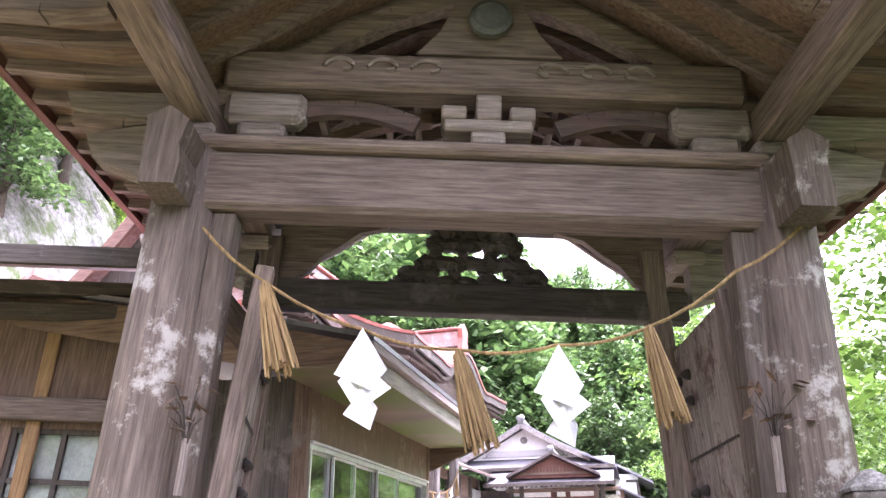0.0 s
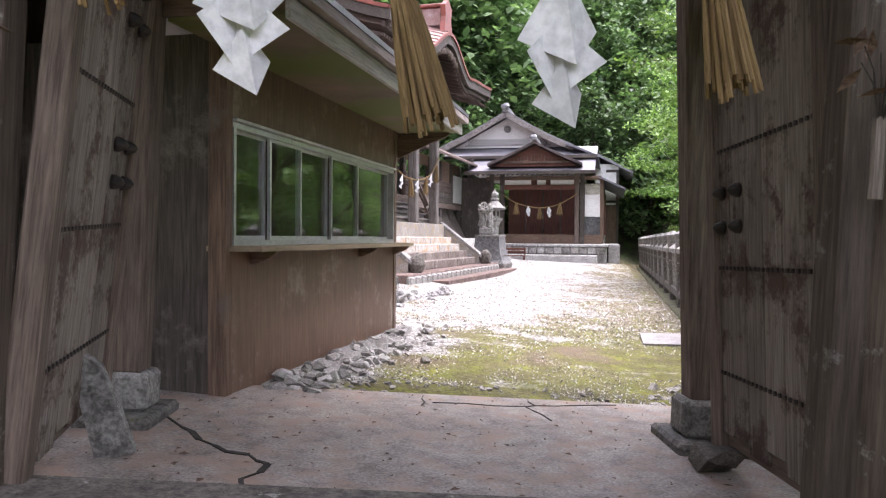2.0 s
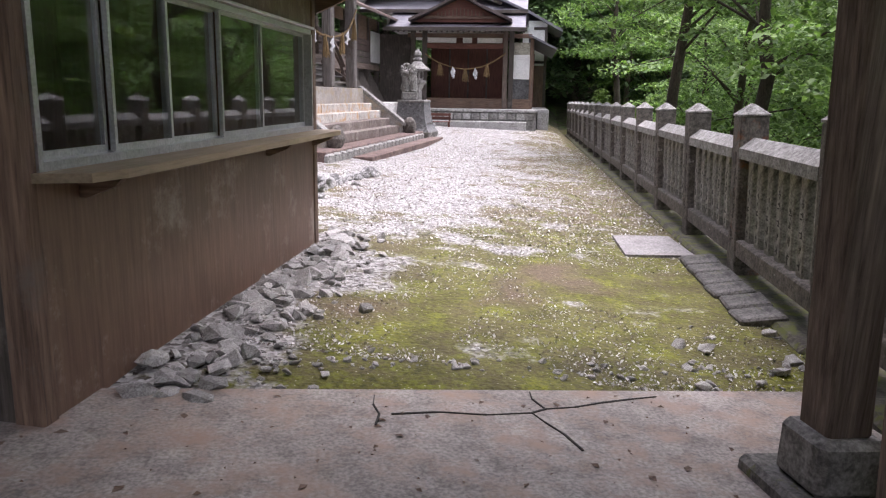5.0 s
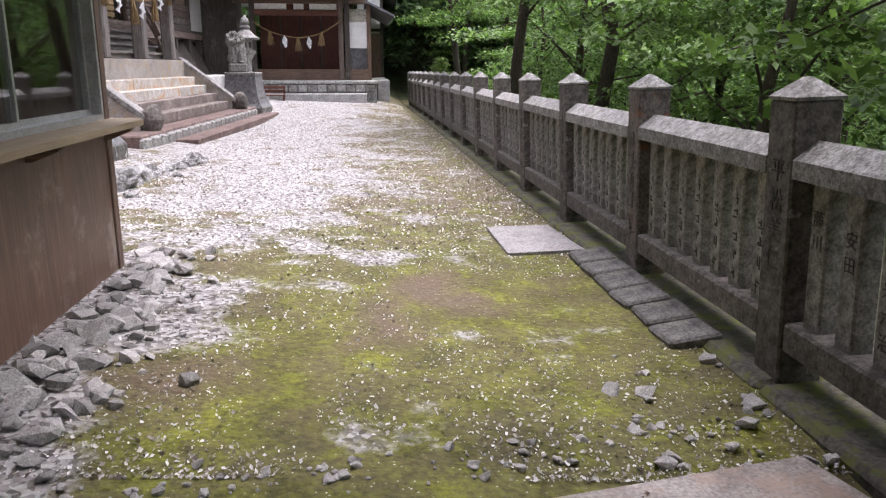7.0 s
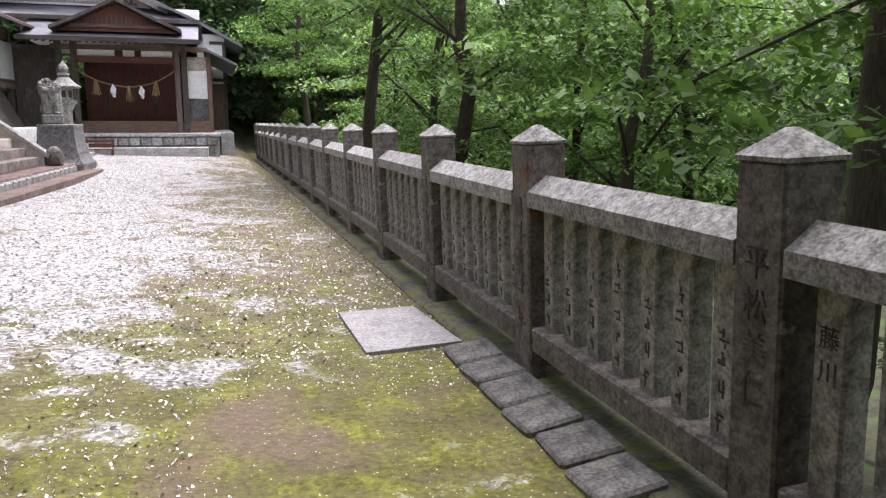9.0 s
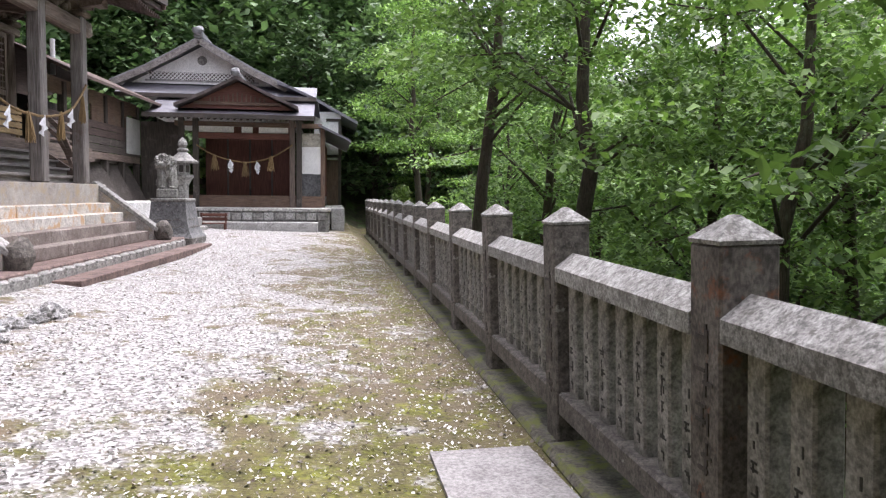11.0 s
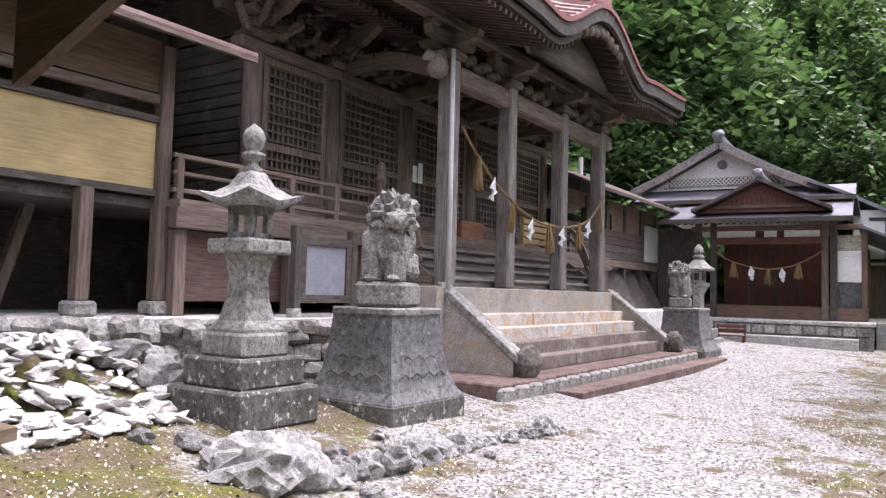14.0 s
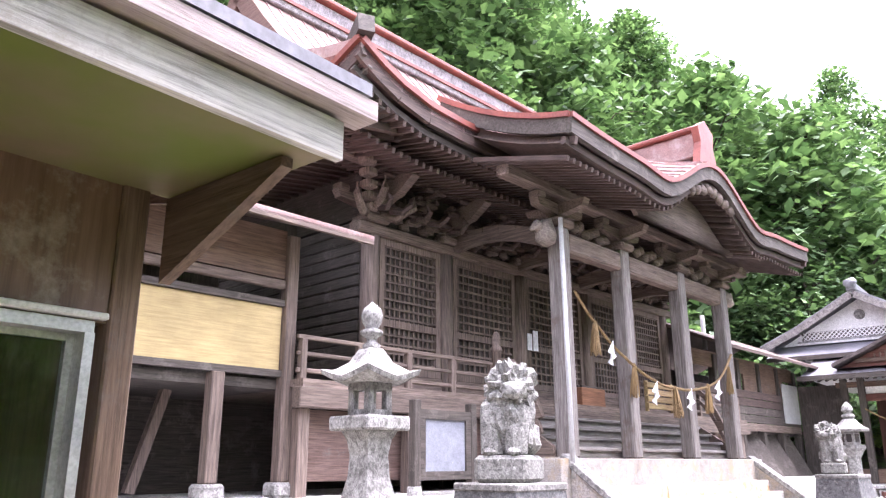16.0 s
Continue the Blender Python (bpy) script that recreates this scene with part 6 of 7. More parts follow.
# ---- guardian dogs: each one plain carved statue, on a pedestal ----
def pedestal(m, k):
    t = thing("statue_pedestal", "flared concrete pedestal patterned with tortoiseshell joints", "pedestal", m, group="statue pedestals")
    part("foot_slab", B1(-0.62, 0.62, -0.62, 0.62, -0.2, 0.14, bev=0.02), LICHEN_STONE, t)
    bm = B()
    lathe(bm, [(0.61, 0.14), (0.54, 0.24), (0.475, 0.42), (0.43, 0.68), (0.405, 0.99)], 4, turn=math.pi / 4, sq=True)
    part("body", bm, mottled("dark tortoiseshell concrete", (0.11, 0.11, 0.11), (0.21, 0.21, 0.21), (0.36, 0.35, 0.33), 4.0, 60, spots=(0.6, 0.7)), t)
    part("top_slab", B1(-0.42, 0.42, -0.42, 0.42, 0.992, 1.07, bev=0.015), STONE, t)
    for s in range(4):
        bm = B()
        for r in range(4):
            for c in range(4):
                w = 0.44 - 0.04 * r
                x, z = (c - 1.5 + (0.5 if r % 2 else 0)) * 0.2, 0.32 + r * 0.17
                if abs(x) > w - 0.1:
                    continue
                lean = 0.40 + 0.12 * max(0.0, (0.62 - z) / 0.36)
                pts = [(x + 0.1 * math.cos(a), -lean - 0.006, z + 0.095 * math.sin(a)) for a in [math.pi / 6 + k_ * math.pi / 3 for k_ in range(7)]]
                for p, q in zip(pts, pts[1:]):
                    beam(bm, p, q, 0.011, 0.014)
        for v in bm.verts:
            v.co = pose(0, 0, 0, 0, 0, 90 * s) @ v.co
        part("joint_pattern", bm, STONE_DARK, t)
    return t


def guardian(m, s, seed):
    """s: which way the head turns."""
    bm = B()
    box(bm, -0.3, 0.3, -0.22, 0.22, 0.0, 0.26, bev=0.04)
    blob(bm, (0.25, 0.2, 0.42), (0.0, 0.0, 0.62), 0.35, 4, 3.0, seed)          # body
    blob(bm, (0.22, 0.24, 0.22), (-0.13, 0, 0.42), 0.25, 3, 2.5, seed + 1)        # haunches
    blob(bm, (0.21, 0.19, 0.24), (0.05, 0.04 * s, 0.92), 0.55, 4, 4.0, seed + 2)   # head and mane
    blob(bm, (0.10, 0.11, 0.09), (0.23, 0.1 * s, 0.88), 0.3, 2, 3.0, seed + 3)   # muzzle
    blob(bm, (0.13, 0.16, 0.24), (0.03, 0.0, 0.72), 0.5, 3, 5.0, seed + 4)       # chest curls
    for y in (-0.1, 0.1):
        tube(bm, [(0.1, y, 0.72), (0.16, y, 0.5), (0.17, y, 0.27)], [0.11, 0.095, 0.09], 8)
        blob(bm, (0.1, 0.06, 0.05), (0.2, y, 0.29), 0.2, 2, 3)
        blob(bm, (0.06, 0.05, 0.06), (0.02, y * 1.5 + 0.05 * s, 1.06), 0.3, 2, 3)
    for k in range(16):
        a = k * 2.4
        blob(bm, (0.06, 0.06, 0.06), (-0.02 + 0.13 * math.cos(a), 0.16 * math.sin(a), 0.75 + 0.018 * k), 0.3, 1, 3, k)
    for v in bm.verts:
        v.co = Vector((v.co.x * 1.15, v.co.y * 1.3, v.co.z * 1.04))
    tube(bm, [(-0.3, 0, 0.35), (-0.34, 0, 0.6), (-0.27, 0, 0.85), (-0.2, 0, 0.98)], [0.06, 0.1, 0.1, 0.03], 8)
    return solid("guardian_statue", bm, mottled("lichened carved stone %d" % seed, (0.16, 0.155, 0.14), (0.40, 0.39, 0.36), (0.55, 0.53, 0.49), 7.0, 60, 0.9, 0.9, (0.6, 0.68)), "weathered lichened stone guardian dog statue on a pedestal", "statue", m, "guardian statues")


pedestal(pose(-4.75, 15.4, 0.25, 0, 0, -6), 0)
guardian(pose(-4.75, 15.4, 1.32, 0, 0, -72), 1, 3)
pedestal(pose(-4.0, 26.6, 0.2, 0, 0, -6), 1)
guardian(pose(-4.14, 26.6, 1.27, 0, 0, -80) @ Matrix.Diagonal((0.85, 0.85, 0.88, 1)), -1, 9)


# ---- notice board by the hall ----
def notice_board():
    t = thing("notice_board", "dark framed wooden notice board with a grey slate panel", "notice board", HALL @ pose(-0.28, -1.8, 0))
    for b in (-0.46, 0.46):
        part("post", B1(-0.05, 0.05, b - 0.05, b + 0.05, 0.98, 2.0, bev=0.008), DARK_WOOD["z"], t)
        part("post_foot", B1(-0.06, 0.06, b - 0.06, b + 0.06, 0.98, 1.1, bev=0.01), STONE_PALE, t)
    bm = B()
    for z0, z1 in ((1.16, 1.25), (1.8, 1.9)):
        box(bm, -0.04, 0.04, -0.41, 0.41, z0, z1)
    for b in (-0.37, 0.37):
        box(bm, -0.038, 0.038, b - 0.04, b + 0.04, 1.25, 1.8)
    part("frame", bm, DARK_WOOD["y"], t)
    part("panel", B1(-0.02, 0.015, -0.33, 0.33, 1.25, 1.8), mottled("grey slate with faded writing", (0.24, 0.25, 0.29), (0.34, 0.35, 0.39), (0.45, 0.46, 0.49), 6, 90, 0.5, 0.1), t)
    return t


notice_board()


# ---- sacred ropes with straw tassels and folded paper ----
def tassel_mesh(length, r, seed):
    rng = random.Random(seed)
    bm = B()
    for k in range(44):
        a, q = rng.uniform(0, 2 * math.pi), math.sqrt(rng.random())
        top, low = 0.25 * r * q, r * q
        l = length * rng.uniform(0.86, 1.0)
        tube(bm, [(top * math.cos(a), top * math.sin(a), 0), ((top + low) / 2 * math.cos(a) * 1.1, (top + low) / 2 * math.sin(a) * 1.1, -l * 0.5), (low * math.cos(a), low * math.sin(a), -l)], [0.010, 0.009, 0.007], 4)
    lathe(bm, [(0.3 * r, -0.1), (0.33 * r, -0.06), (0.3 * r, -0.02), (0.15 * r, 0.02)], 8)
    return mesh_of("tassel", bm, STRAW)


def shide_meshes(w, h):
    """Folded paper: a kite creased down its middle and two lozenges that hang overlapping below it."""
    out = []
    for k, (zt, zs, zb, ww, y) in enumerate(((0.0, -0.42, -0.62, 1.0, 0.0), (-0.32, -0.57, -0.82, 0.98, 0.014), (-0.58, -0.80, -1.0, 0.64, 0.028))):
        bm = B()
        s = 1 if k % 2 == 0 else -1
        pts = [(0.0, zt), (ww * w / 2, zs + 0.03 * s), (0.1 * w * s, zb), (-ww * w / 2, zs - 0.03 * s)]
        up = [bm.verts.new((x, y + (0.035 if i in (1, 3) else -0.02) * s, z * h)) for i, (x, z) in enumerate(pts)]
        lo = [bm.verts.new((v.co.x, v.co.y + 0.002, v.co.z)) for v in up]
        bm.faces.new((up[0], up[1], up[2]))
        bm.faces.new((up[0], up[2], up[3]))
        bm.faces.new((lo[2], lo[1], lo[0]))
        bm.faces.new((lo[3], lo[2], lo[0]))
        for i in range(4):
            bm.faces.new((up[i], lo[i], lo[(i + 1) % 4], up[(i + 1) % 4]))
        out.append(mesh_of("paper_streamer" if k == 0 else "paper_fold", bm, PAPER))
    return out


def rope(m, pts, r, tassels, papers, tl, tr, pw, ph, label, spin=0.0, lean=0.0):
    t = thing("sacred_rope", label, "rope", m, group="sacred ropes")
    fine = []
    for p, q in zip(pts, pts[1:]):
        for k in range(6):
            f = k / 6
            v = Vector(p).lerp(Vector(q), f)
            fine.append((v.x, v.y, v.z - 4 * f * (1 - f) * 0.03))
    fine.append(pts[-1])
    bm = B()
    tube(bm, fine, r, 6)
    for k in range(3):
        tube(bm, [(x + 0.8 * r * math.cos(i * 1.3 + k * 2.1), y, z + 0.8 * r * math.sin(i * 1.3 + k * 2.1)) for i, (x, y, z) in enumerate(fine)], r * 0.5, 4)
    part("cord", bm, STRAW, t)
    tm, pm = tassel_mesh(tl, tr, 4), shide_meshes(pw, ph)
    for p in tassels:
        piece("tassel", tm, t, pose(*p, random.uniform(-4, 4), lean + random.uniform(-4, 4), 0) @ pose(0, 0, 0, 0, 0, random.uniform(0, 360)))
    for p in papers:
        paper = piece("paper_streamer", pm[0], t, pose(*p, 0, random.uniform(-5, 5), spin + random.uniform(-15, 15)))
        for fold in pm[1:]:
            piece("paper_fold", fold, paper)
    return t


rope(pose(-1.025, 5.81, 0, 0, 0, 14.3), [(-1.4, -1.8, 2.69), (-1.04, -1.82, 2.375), (-0.535, -1.82, 2.12), (-0.05, -1.82, 2.01), (0.44, -1.82, 2.03), (0.91, -1.82, 2.12), (1.4, -1.82, 2.42), (1.82, -1.8, 2.7)], 0.008,
     [(-1.04, -1.82, 2.36), (-0.05, -1.82, 1.99), (0.91, -1.82, 2.11)], [(-0.535, -1.82, 2.12), (0.44, -1.82, 2.03)], 0.5, 0.085, 0.28, 0.5,
     "twisted straw rope with tassels and white paper across the gate", 12, -11)
rope(HALL, [(0.16, PB[0] + 0.1, 3.55), (0.17, 0.9, 3.1), (0.18, 1.5, 2.78), (0.18, 2.3, 2.52), (0.18, 3.0, 2.45), (0.18, 3.9, 2.5), (0.17, 4.7, 2.72), (0.16, PB[3] - 0.1, 3.2)], 0.02,
     [(0.18, 0.75, 3.2), (0.18, 1.75, 2.7), (0.19, 2.95, 2.46), (0.19, 4.15, 2.58), (0.18, 5.1, 2.95)], [(0.19, 1.15, 2.98), (0.19, 2.35, 2.51), (0.19, 3.5, 2.48), (0.19, 4.6, 2.7)], 0.48, 0.075, 0.16, 0.36,
     "straw rope with tassels and paper streamers across the porch", 90)
rope(pose(0.0, 33, 0.2), [(-4.5, -0.15, 2.75), (-3.9, -0.17, 2.4), (-3.0, -0.17, 2.2), (-2.2, -0.17, 2.35), (-1.47, -0.15, 2.8)], 0.022,
     [(-3.95, -0.18, 2.42), (-2.98, -0.18, 2.22), (-2.15, -0.18, 2.4)], [(-3.45, -0.18, 2.3), (-2.6, -0.18, 2.26)], 0.5, 0.14, 0.2, 0.45,
     "straw rope with tassels and paper streamers across the stage")


# ---- small things on the porch ----
def offering_box():
    t = thing("offering_box", "reddish wooden offering box on the top step", "box", HALL @ pose(-1.25, 2.6, 2.2))
    part("body", B1(-0.2, 0.2, -0.35, 0.35, 0, 0.3, bev=0.01), wood("orange wood", (0.22, 0.09, 0.04), (0.36, 0.17, 0.09), "y"), t)
    for k in range(6):
        part("slat", B1(-0.19 + k * 0.07, -0.15 + k * 0.07, -0.34, 0.34, 0.3, 0.33), DARK_WOOD["y"], t)
    return t


offering_box()
for a, b, w, h_ in ((-1.9, 2.06, 0.12, 0.28), (-1.88, 2.2, 0.13, 0.34)):
    solid("paper_notice", B1(-0.006, 0.006, -w / 2, w / 2, 0, h_), PAPER, "white paper notice pinned to the lattice", "notice", HALL @ pose(a, b, 3.15))
def crate(m):
    t = thing("wooden_stand", "light yellow wooden slatted stand on the veranda", "stand", m)
    yel = wood("light yellow wood", (0.45, 0.31, 0.14), (0.62, 0.46, 0.24), "y")
    for k in range(4):
        part("slat", B1(-0.02, 0.02, -0.55, 0.55, 0.1 + k * 0.13, 0.2 + k * 0.13, bev=0.005), yel, t)
    for b in (-0.5, 0.5):
        part("leg", B1(-0.06, -0.021, b - 0.04, b + 0.04, 0, 0.62), yel, t)
    return t


crate(HALL @ pose(-1.3, 5.4, 2.2))


# ---- bench in front of the stage ----
def bench():
    t = thing("bench", "small dark red wooden bench by the stage base", "bench", pose(-3.72, 30.9, 0.16) @ Matrix.Diagonal((0.8, 0.8, 0.75, 1)))
    for k in range(3):
        part("seat_slat", B1(-0.5, 0.5, -0.2 + k * 0.14, -0.08 + k * 0.14, 0.42, 0.46, bev=0.006), RED_WOOD["x"], t)
    for k in range(2):
        part("back_slat", B1(-0.5, 0.5, 0.2, 0.23, 0.55 + k * 0.16, 0.67 + k * 0.16, bev=0.006), RED_WOOD["x"], t)
    for x in (-0.44, 0.44):
        part("leg", B1(x - 0.03, x + 0.03, -0.18, -0.12, 0, 0.42), RED_WOOD["z"], t)
        part("leg", B1(x - 0.03, x + 0.03, 0.17, 0.23, 0, 0.85), RED_WOOD["z"], t)
    return t


bench()

# ---- slabs and loose stones ----
bm = B()
pr = [(0.36, 10.55), (1.0, 10.62), (0.93, 11.6), (0.35, 11.56)]
lo, hi = [bm.verts.new((x, y, -0.1)) for x, y in pr], [bm.verts.new((x, y, 0.012)) for x, y in pr]
bm.faces.new(lo[::-1])
bm.faces.new(hi)
for i in range(4):
    bm.faces.new((lo[i], lo[(i + 1) % 4], hi[(i + 1) % 4], hi[i]))
solid("cover_slab", bm, mottled("flat grey slab stone", (0.30, 0.28, 0.275), (0.42, 0.40, 0.39), (0.34, 0.3, 0.24), 2.0, 50, blots=0.2), "pale flat stone cover slab set in the moss", "slab")
for k in range(6):
    x, y = 0.98 + random.uniform(-0.02, 0.02), 8.62 + k * 0.34
    solid("edging_stone", B1(-0.15, 0.15, -0.155, 0.155, -0.06, 0.05, bev=0.015), MOSSY, "flat mossy edging stone beside the fence", "stone", pose(x, y, 0.0, random.uniform(-3, 3), -9 + random.uniform(-3, 3), random.uniform(-4, 4)), "edging stones")

rs = random.Random(12)
shapes = []
for k in range(7):
    bm = B()
    ry, rz = rs.uniform(0.6, 0.95), rs.uniform(0.4, 0.7)
    for j in range(15):
        d = Vector((rs.gauss(0, 1), rs.gauss(0, 1), rs.gauss(0, 1))).normalized() * rs.uniform(0.8, 1.1)
        bm.verts.new((d.x, d.y * ry, d.z * rz))
    gone = bmesh.ops.convex_hull(bm, input=bm.verts)
    bmesh.ops.delete(bm, geom=[v for v in gone["geom_interior"] if isinstance(v, bmesh.types.BMVert)], context="VERTS")
    shapes.append(bm)
RUB = [mesh_of("rubble_stone", b.copy(), RUBBLE) for b in shapes]
WHT = [mesh_of("rock", b.copy(), WHITE_ROCK) for b in shapes]


def loose(name, label, cat, group, me, x, y, s, lift=0.3, flat=1.0):
    ob = tagged(new(name, me), label, cat, group)
    ob.matrix_basis = pose(x, y, terrain(x, y) + s * lift * flat, rs.uniform(-20, 20), rs.uniform(-20, 20), rs.uniform(0, 360)) @ Matrix.Diagonal((s, s, s * flat, 1))


for k in range(230):
    f = rs.random()
    y = 6.45 + 3.9 * f
    d = abs(rs.gauss(0, 0.28)) * (1.3 - 0.5 * f)
    s = rs.choice((0.03, 0.04, 0.05, 0.06, 0.08, 0.1)) * (1.0 if d < 0.4 else 0.6)
    loose("rubble_stone", "broken angular grey stone beside the office wall", "stone", "rubble by the office", RUB[k % 7], -2.28 + d, y, s)
for k in range(34):
    loose("rubble_stone", "broken grey stone chip at the end of the floor", "stone", "chips by the fence", RUB[k % 7], rs.uniform(0.3, 1.0), rs.uniform(7.25, 8.4), rs.choice((0.02, 0.03, 0.04, 0.06)))
for k in range(110):
    loose("rubble_stone", "small pale stone chip on the moss edge", "stone", "chips along the floor edge", RUB[k % 7], (cx_ := rs.uniform(-1.9, 0.5)), 7.3 + 0.24 * (cx_ + 0.6) + rs.gauss(0, 0.07), rs.choice((0.01, 0.014, 0.02, 0.03)))
# kerb of craggy rocks before the lantern and statue
CRAG = []
for k in range(8):
    bm = B()
    blob(bm, (1.0, rs.uniform(0.55, 0.8), rs.uniform(0.5, 0.75)), (0, 0, 0), 0.6, 3, 1.7, 3.1 * k + 1)
    for v in bm.verts:
        v.co *= 1 + 0.12 * noise.noise(v.co * 6.0 + Vector((k, 0, 0)))
    CRAG.append(mesh_of("kerb_rock", bm, KERB_ROCK))
line = [Vector(p) for p in ((-4.2, 12.62, 0), (-3.72, 12.72, 0), (-3.58, 13.3, 0), (-3.55, 14.0, 0), (-3.42, 15.0, 0), (-3.12, 16.15, 0))]
for k in range(44):
    f = k / 43 * 4.999
    p = line[int(f)].lerp(line[int(f) + 1], f - int(f))
    big = 0.27 if f < 1.5 else 0.2 if f < 3 else 0.15
    loose("kerb_rock", "rough grey-white limestone kerb rock with dark stains", "rock", "kerb of rocks", CRAG[k % 8], p.x + rs.gauss(0, 0.05), p.y + rs.gauss(0, 0.05), big * rs.uniform(0.55, 1.15), 0.22, 1.0)
for x, y, s in ((-4.66, 12.78, 0.17), (-4.95, 12.5, 0.1), (-4.3, 13.1, 0.08), (-3.2, 13.0, 0.09), (-3.9, 13.5, 0.1), (-4.05, 14.3, 0.11), (-3.1, 14.6, 0.07), (-6.0, 13.5, 0.26), (-6.25, 13.2, 0.24), (-6.5, 12.85, 0.28), (-6.7, 12.4, 0.25), (-6.9, 12.0, 0.27), (-6.3, 13.65, 0.2), (-6.8, 12.7, 0.16)):
    loose("kerb_rock", "rough grey-white limestone rock in the mossy bed", "rock", "rocks in the bed", CRAG[int(s * 100) % 8], x, y, s, 0.25, 0.9)
# heap of white stones on the bank before the annex
for k in range(420):
    x, y = rs.uniform(-6.75, -5.2), rs.uniform(11.3, 13.55)
    if (x + 6.0) ** 2 / 0.75 + (y - 12.5) ** 2 / 1.1 > 1.05 + 0.15 * rs.random() or math.hypot(x + 5.2, y - 13.78) < 0.62:
        continue
    hgt = 0.2 * math.exp(-((x + 6.1) ** 2 + (y - 12.5) ** 2) / 0.5) * rs.uniform(0.5, 1.0)
    s = rs.choice((0.05, 0.07, 0.09, 0.12, 0.15))
    ob = tagged(new("white_stone", WHT[k % 7]), "white broken limestone in a loose heap", "stone", "heap of white stones")
    ob.matrix_basis = pose(x, y, terrain(x, y) + hgt + 0.02, rs.uniform(-28, 28), rs.uniform(-28, 28), rs.uniform(0, 360)) @ Matrix.Diagonal((s, s, s * 0.6, 1))
for x, y, s in ((1.45, -0.5, 0.17),):
    solid("prop_stone", shapes[2].copy(), STONE_DARK, "dark grey stone holding the gate door open", "stone", GATE @ pose(x, y, s * 0.45, 0, 0, 10) @ Matrix.Diagonal((s, s * 0.8, s * 0.85, 1)))
bm = B()
prism(bm, [(-0.08, 0.0), (0.09, 0.0), (0.07, 0.2), (0.035, 0.42), (-0.03, 0.5), (-0.085, 0.3)], 0.06, pose(-1.35, -0.72, 0, 8, -13, 10))
solid("prop_slab", bm, STONE, "grey stone slab leaning against the gate door", "stone", GATE)

# ---- litter of pale petals and leaf scraps over the yard ----
rng = np.random.default_rng(8)
n = 84000
px, py = rng.uniform(-6.0, 1.0, n), 7.2 + 24 * rng.random(n) ** 2.0
inside = (px > -3.3) | ((py > 10.6) & (py < 16.5))
px, py = px[inside], py[inside]
keep = np.array([noise.noise((x * 0.9, y * 0.7, 0)) + 0.35 * noise.noise((x * 3, y * 3, 5)) > -0.05 - 0.5 * (y > 10) for x, y in zip(px, py)])
px, py = px[keep], py[keep]
keep = (py > 10.5) | (rng.random(len(py)) < 0.5 + 0.12 * np.maximum(py - 7.0, 0.0))
px, py = px[keep], py[keep]
vs, fs = [], []
for i, (x, y) in enumerate(zip(px, py)):
    z = terrain(x, y) + 0.006
    a, s = rng.random() * 6.28, (0.006 + 0.013 * rng.random() ** 2) * (0.7 if y < 10.5 else 1.0)
    c, d = math.cos(a) * s, math.sin(a) * s
    t1, t2 = rng.normal(0, 0.35, 2) * s
    vs += [(x - c, y - d, z + t1), (x - d * 0.6, y + c * 0.6, z + t2 + 0.004), (x + c, y + d, z - t1), (x + d * 0.6, y - c * 0.6, z - t2)]
    fs.append((4 * i, 4 * i + 1, 4 * i + 2, 4 * i + 3))
me = bpy.data.meshes.new("litter")
me.from_pydata(vs, [], fs)
litter_mat, ln, ll, lc, lb = start("pale dry litter")
lgeo = ln.new("ShaderNodeNewGeometry")
ll.new(ramp(ln, ll, lgeo.outputs["Random Per Island"], [(0.0, (0.08, 0.055, 0.035)), (0.3, (0.30, 0.265, 0.23)), (0.55, (0.52, 0.50, 0.48)), (1.0, (0.80, 0.79, 0.78))]), lb.inputs["Base Color"])
me.materials.append(litter_mat)
tagged(new("litter", me), "pale fallen petals and leaf scraps strewn over the yard", "litter", kind="stuff")

# ---- carved donors' lettering on the fence: read where it is clear, plain strokes where it is worn ----
def carved_text(chars, size, step, x):
    """Characters one under another on a face that looks to -x, as one thin mesh."""
    bm = B()
    for k, ch in enumerate(chars):
        cu = bpy.data.curves.new("carved_text", "FONT")
        cu.body, cu.size, cu.extrude, cu.align_x, cu.align_y = ch, size, 0.002, "CENTER", "CENTER"
        tmp = bpy.data.objects.new("carved_text", cu)
        me_ = bpy.data.meshes.new_from_object(tmp)
        me_.transform(pose(x, 0, -k * step, 90, 0, -90))
        bm.from_mesh(me_)
        bpy.data.objects.remove(tmp)
        bpy.data.curves.remove(cu)
        bpy.data.meshes.remove(me_)
    return mesh_of("carved_text", bm, CARVED)



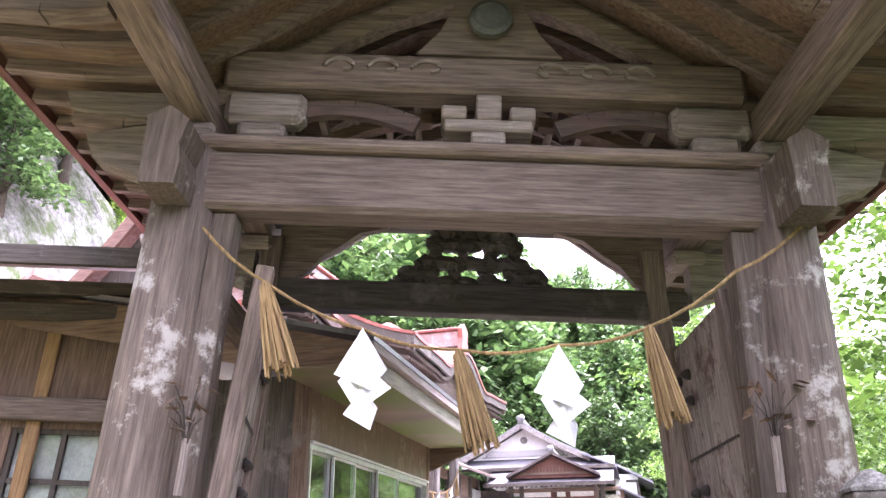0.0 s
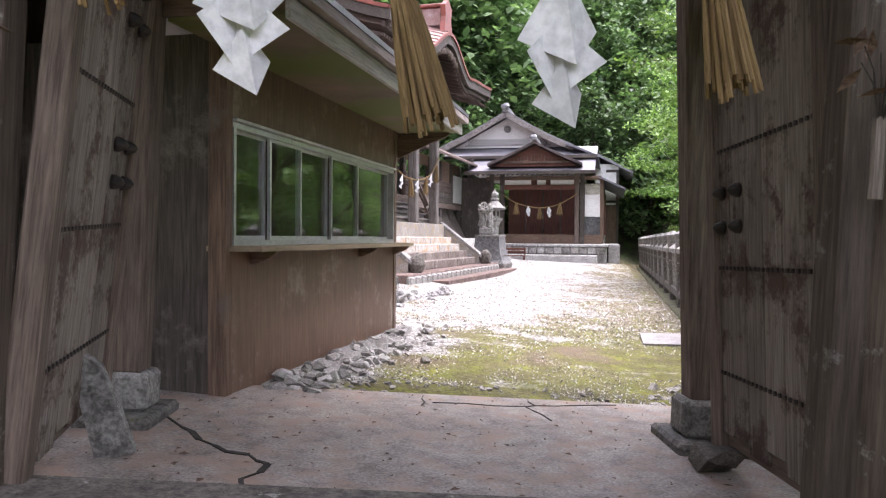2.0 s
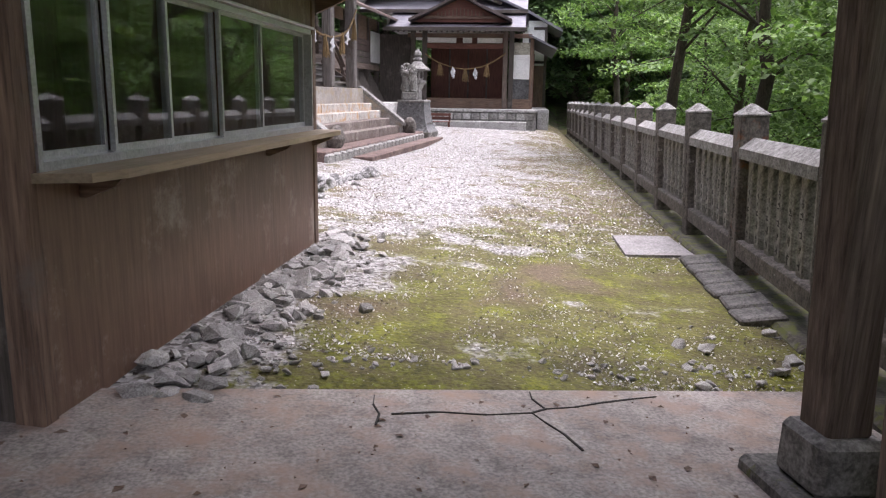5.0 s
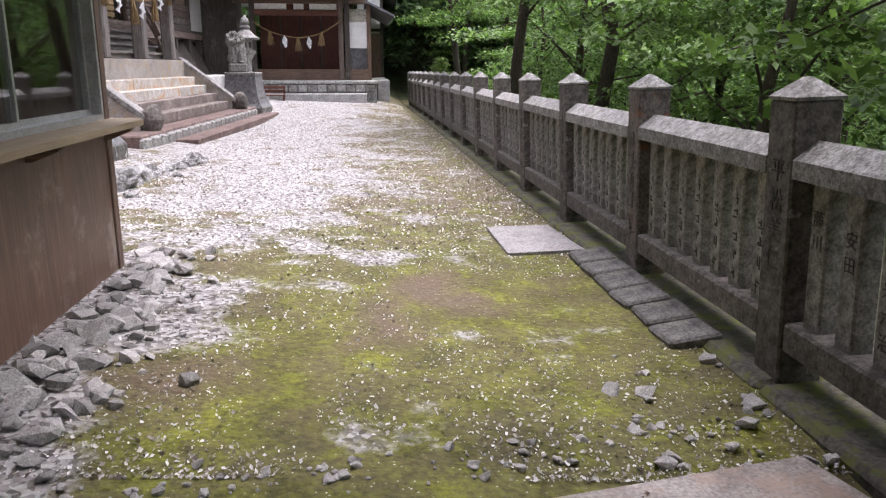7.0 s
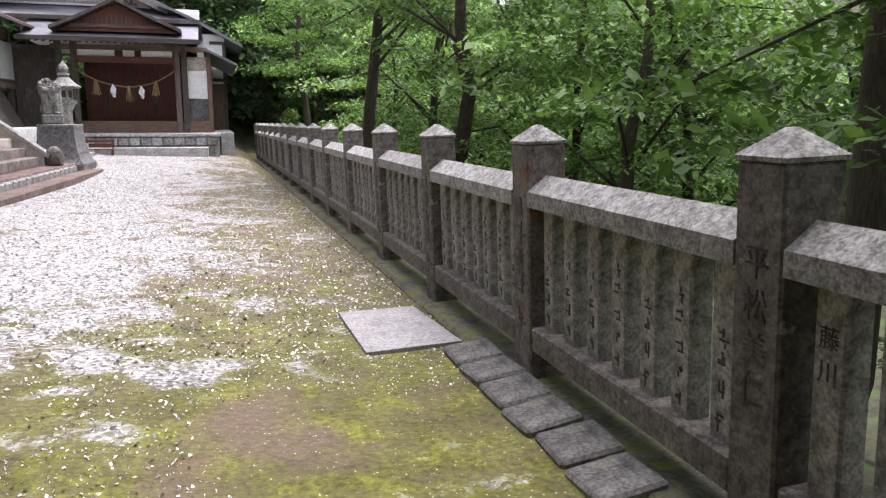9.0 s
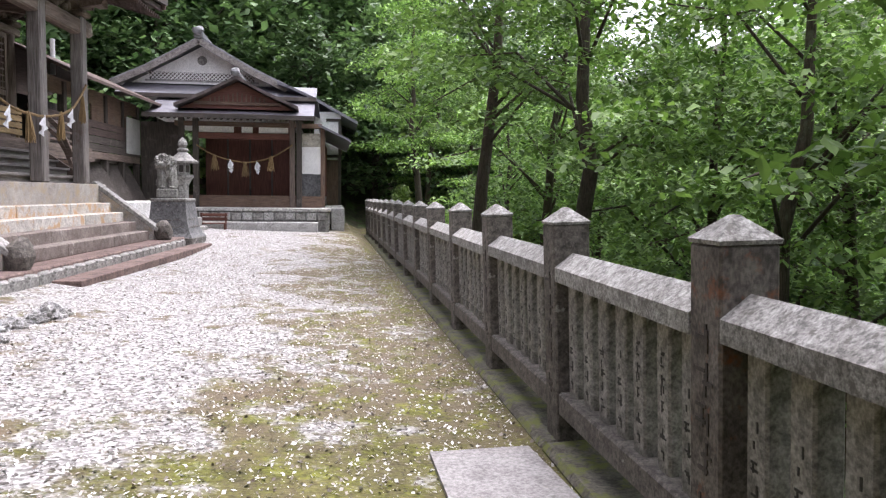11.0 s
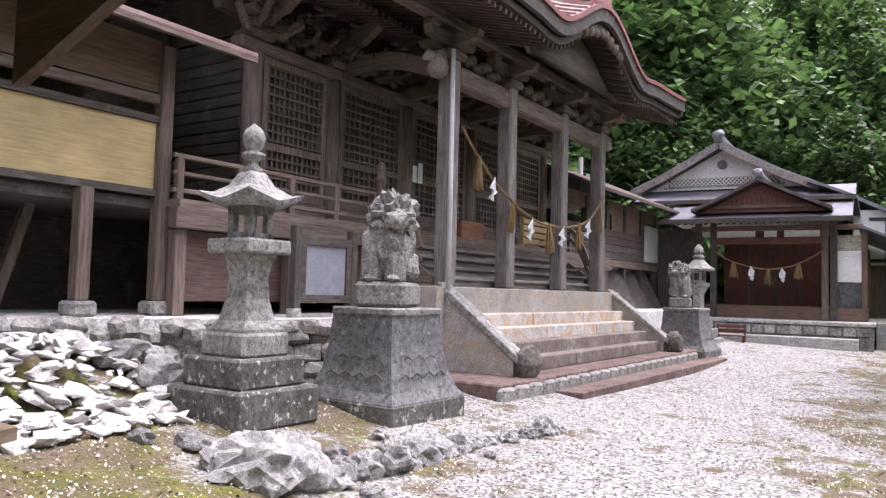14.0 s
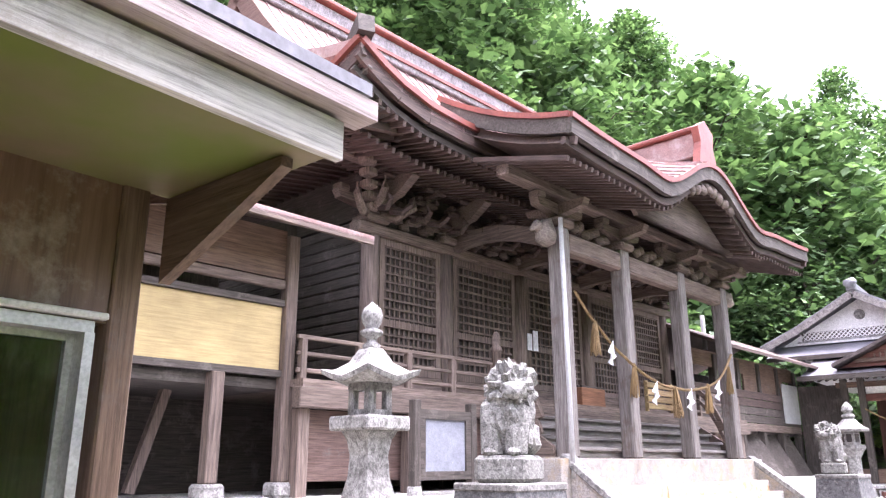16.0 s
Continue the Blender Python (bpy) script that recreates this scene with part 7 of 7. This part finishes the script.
post_marks = B()
for k, z in enumerate((1.02, 0.86, 0.70, 0.54, 0.38)):
    for j in range(4):
        dx, dz = rs.uniform(-0.03, 0.03), rs.uniform(-0.05, 0.05)
        if j % 2:
            box(post_marks, -0.1125, -0.1075, dx - 0.035, dx + 0.035, z + dz - 0.007, z + dz + 0.007)
        else:
            box(post_marks, -0.1125, -0.1075, dx - 0.007, dx + 0.007, z + dz - 0.04, z + dz + 0.04)
marks = mesh_of("carved_mark", post_marks, IRON)
smarks = []
for v_ in range(6):
    slat_marks = B()
    for z in (0.80, 0.7, 0.6, 0.5, 0.41)[v_ % 2:]:
        z += rs.uniform(-0.01, 0.01)
        for j in range(rs.choice((3, 4, 5))):
            dx, dz = rs.uniform(-0.016, 0.016), rs.uniform(-0.03, 0.03)
            if rs.random() < 0.55:
                box(slat_marks, -0.0525, -0.0495, dx - rs.uniform(0.008, 0.022), dx + rs.uniform(0.008, 0.022), z + dz - 0.0042, z + dz + 0.0042)
            else:
                box(slat_marks, -0.0525, -0.0495, dx - 0.0042, dx + 0.0042, z + dz - rs.uniform(0.008, 0.025), z + dz + rs.uniform(0.008, 0.025))
    smarks.append(mesh_of("carved_mark", slat_marks, CARVED))
WORDS = {"post": (carved_text("平松美仁", 0.115, 0.135, -0.1095), 1.0), "slat": [(carved_text(w, 0.075, 0.1, -0.0505), z) for w, z in (("古米六治", 0.74), ("安田", 0.78), ("藤川", 0.82))]}
named = {}
for ob in fence_ob.children:
    y = ob.matrix_basis.translation.y
    if ob.name.startswith("post") and abs(y - 8.03) < 0.2:
        named[ob.name] = WORDS["post"]
    elif ob.name.startswith("slat") and 7.2 < y < 7.9:
        named[ob.name] = WORDS["slat"][min(2, int((y - 7.2) / 0.233))]
for ob in list(fence_ob.children):
    if ob.name in named:
        piece("carved_text", named[ob.name][0], ob, pose(0, 0, named[ob.name][1]))
    elif 5.0 < ob.matrix_basis.translation.y < 19:
        if ob.name.startswith("post"):
            piece("carved_mark", marks, ob)
        elif ob.name.startswith("slat"):
            piece("carved_mark", rs.choice(smarks), ob)

rng = np.random.default_rng(18)
vs, fs = [], []
for i in range(260):
    x, y = rng.uniform(-1.8, 1.5), rng.uniform(-1.3, 0.9)
    a, s_ = rng.random() * 6.28, 0.006 + 0.022 * rng.random() ** 3
    c, d = math.cos(a) * s_, math.sin(a) * s_
    z = 0.003
    vs += [(x - c, y - d, z), (x - d * 0.6, y + c * 0.6, z + 0.006), (x + c, y + d, z), (x + d * 0.6, y - c * 0.6, z + 0.002)]
    fs.append((4 * i, 4 * i + 1, 4 * i + 2, 4 * i + 3))
me = bpy.data.meshes.new("leaf_litter")
me.from_pydata(vs, [], fs)
me.materials.append(BROWN_WOOD["x"])
tagged(new("leaf_litter", me), "dry brown leaf scraps on the concrete floor", "litter", kind="stuff").matrix_basis = GATE


# ---- dried flower sprays tied to the gate columns ----
def spray(m, seed):
    t = thing("flower_spray", "dried brown flower spray in a bamboo tube on the column", "decoration", m, group="flower sprays")
    rr = random.Random(seed)
    bm = B()
    lathe(bm, [(0.022, -0.26), (0.022, 0.0), (0.018, 0.0)], 10)
    part("tube", bm, PALE_WOOD["z"], t)
    bm = B()
    for k in range(9):
        p = (rr.uniform(-0.12, 0.12), rr.uniform(-0.12, -0.02), rr.uniform(0.08, 0.3))
        tube(bm, [(0, 0, -0.05), (p[0] * 0.4, p[1] * 0.5, p[2] * 0.6), p], [0.005, 0.004, 0.003], 4)
    part("stem", bm, DARK_WOOD["z"], t)
    for k in range(12):
        bm = B()
        c = Vector((rr.uniform(-0.16, 0.16), rr.uniform(-0.14, -0.02), rr.uniform(0.02, 0.3)))
        d = Vector((rr.uniform(-1, 1), rr.uniform(-1, 1), rr.uniform(-1, 0.4))).normalized() * 0.05
        n_ = d.cross(Vector((0.3, 0.2, 1))).normalized() * 0.022
        a = [bm.verts.new(v) for v in (c - d, c + n_, c + d, c - n_, c + Vector((0, 0.012, 0.01)))]
        bm.faces.new((a[0], a[1], a[4]))
        bm.faces.new((a[1], a[2], a[4]))
        bm.faces.new((a[2], a[3], a[4]))
        bm.faces.new((a[3], a[0], a[4]))
        part("dry_leaf", bm, BROWN_WOOD["x"], t)
    return t


spray(GATE @ pose(-1.43, CY - 0.14, 1.4), 1)
spray(GATE @ pose(1.41, CY - 0.14, 1.52), 2)
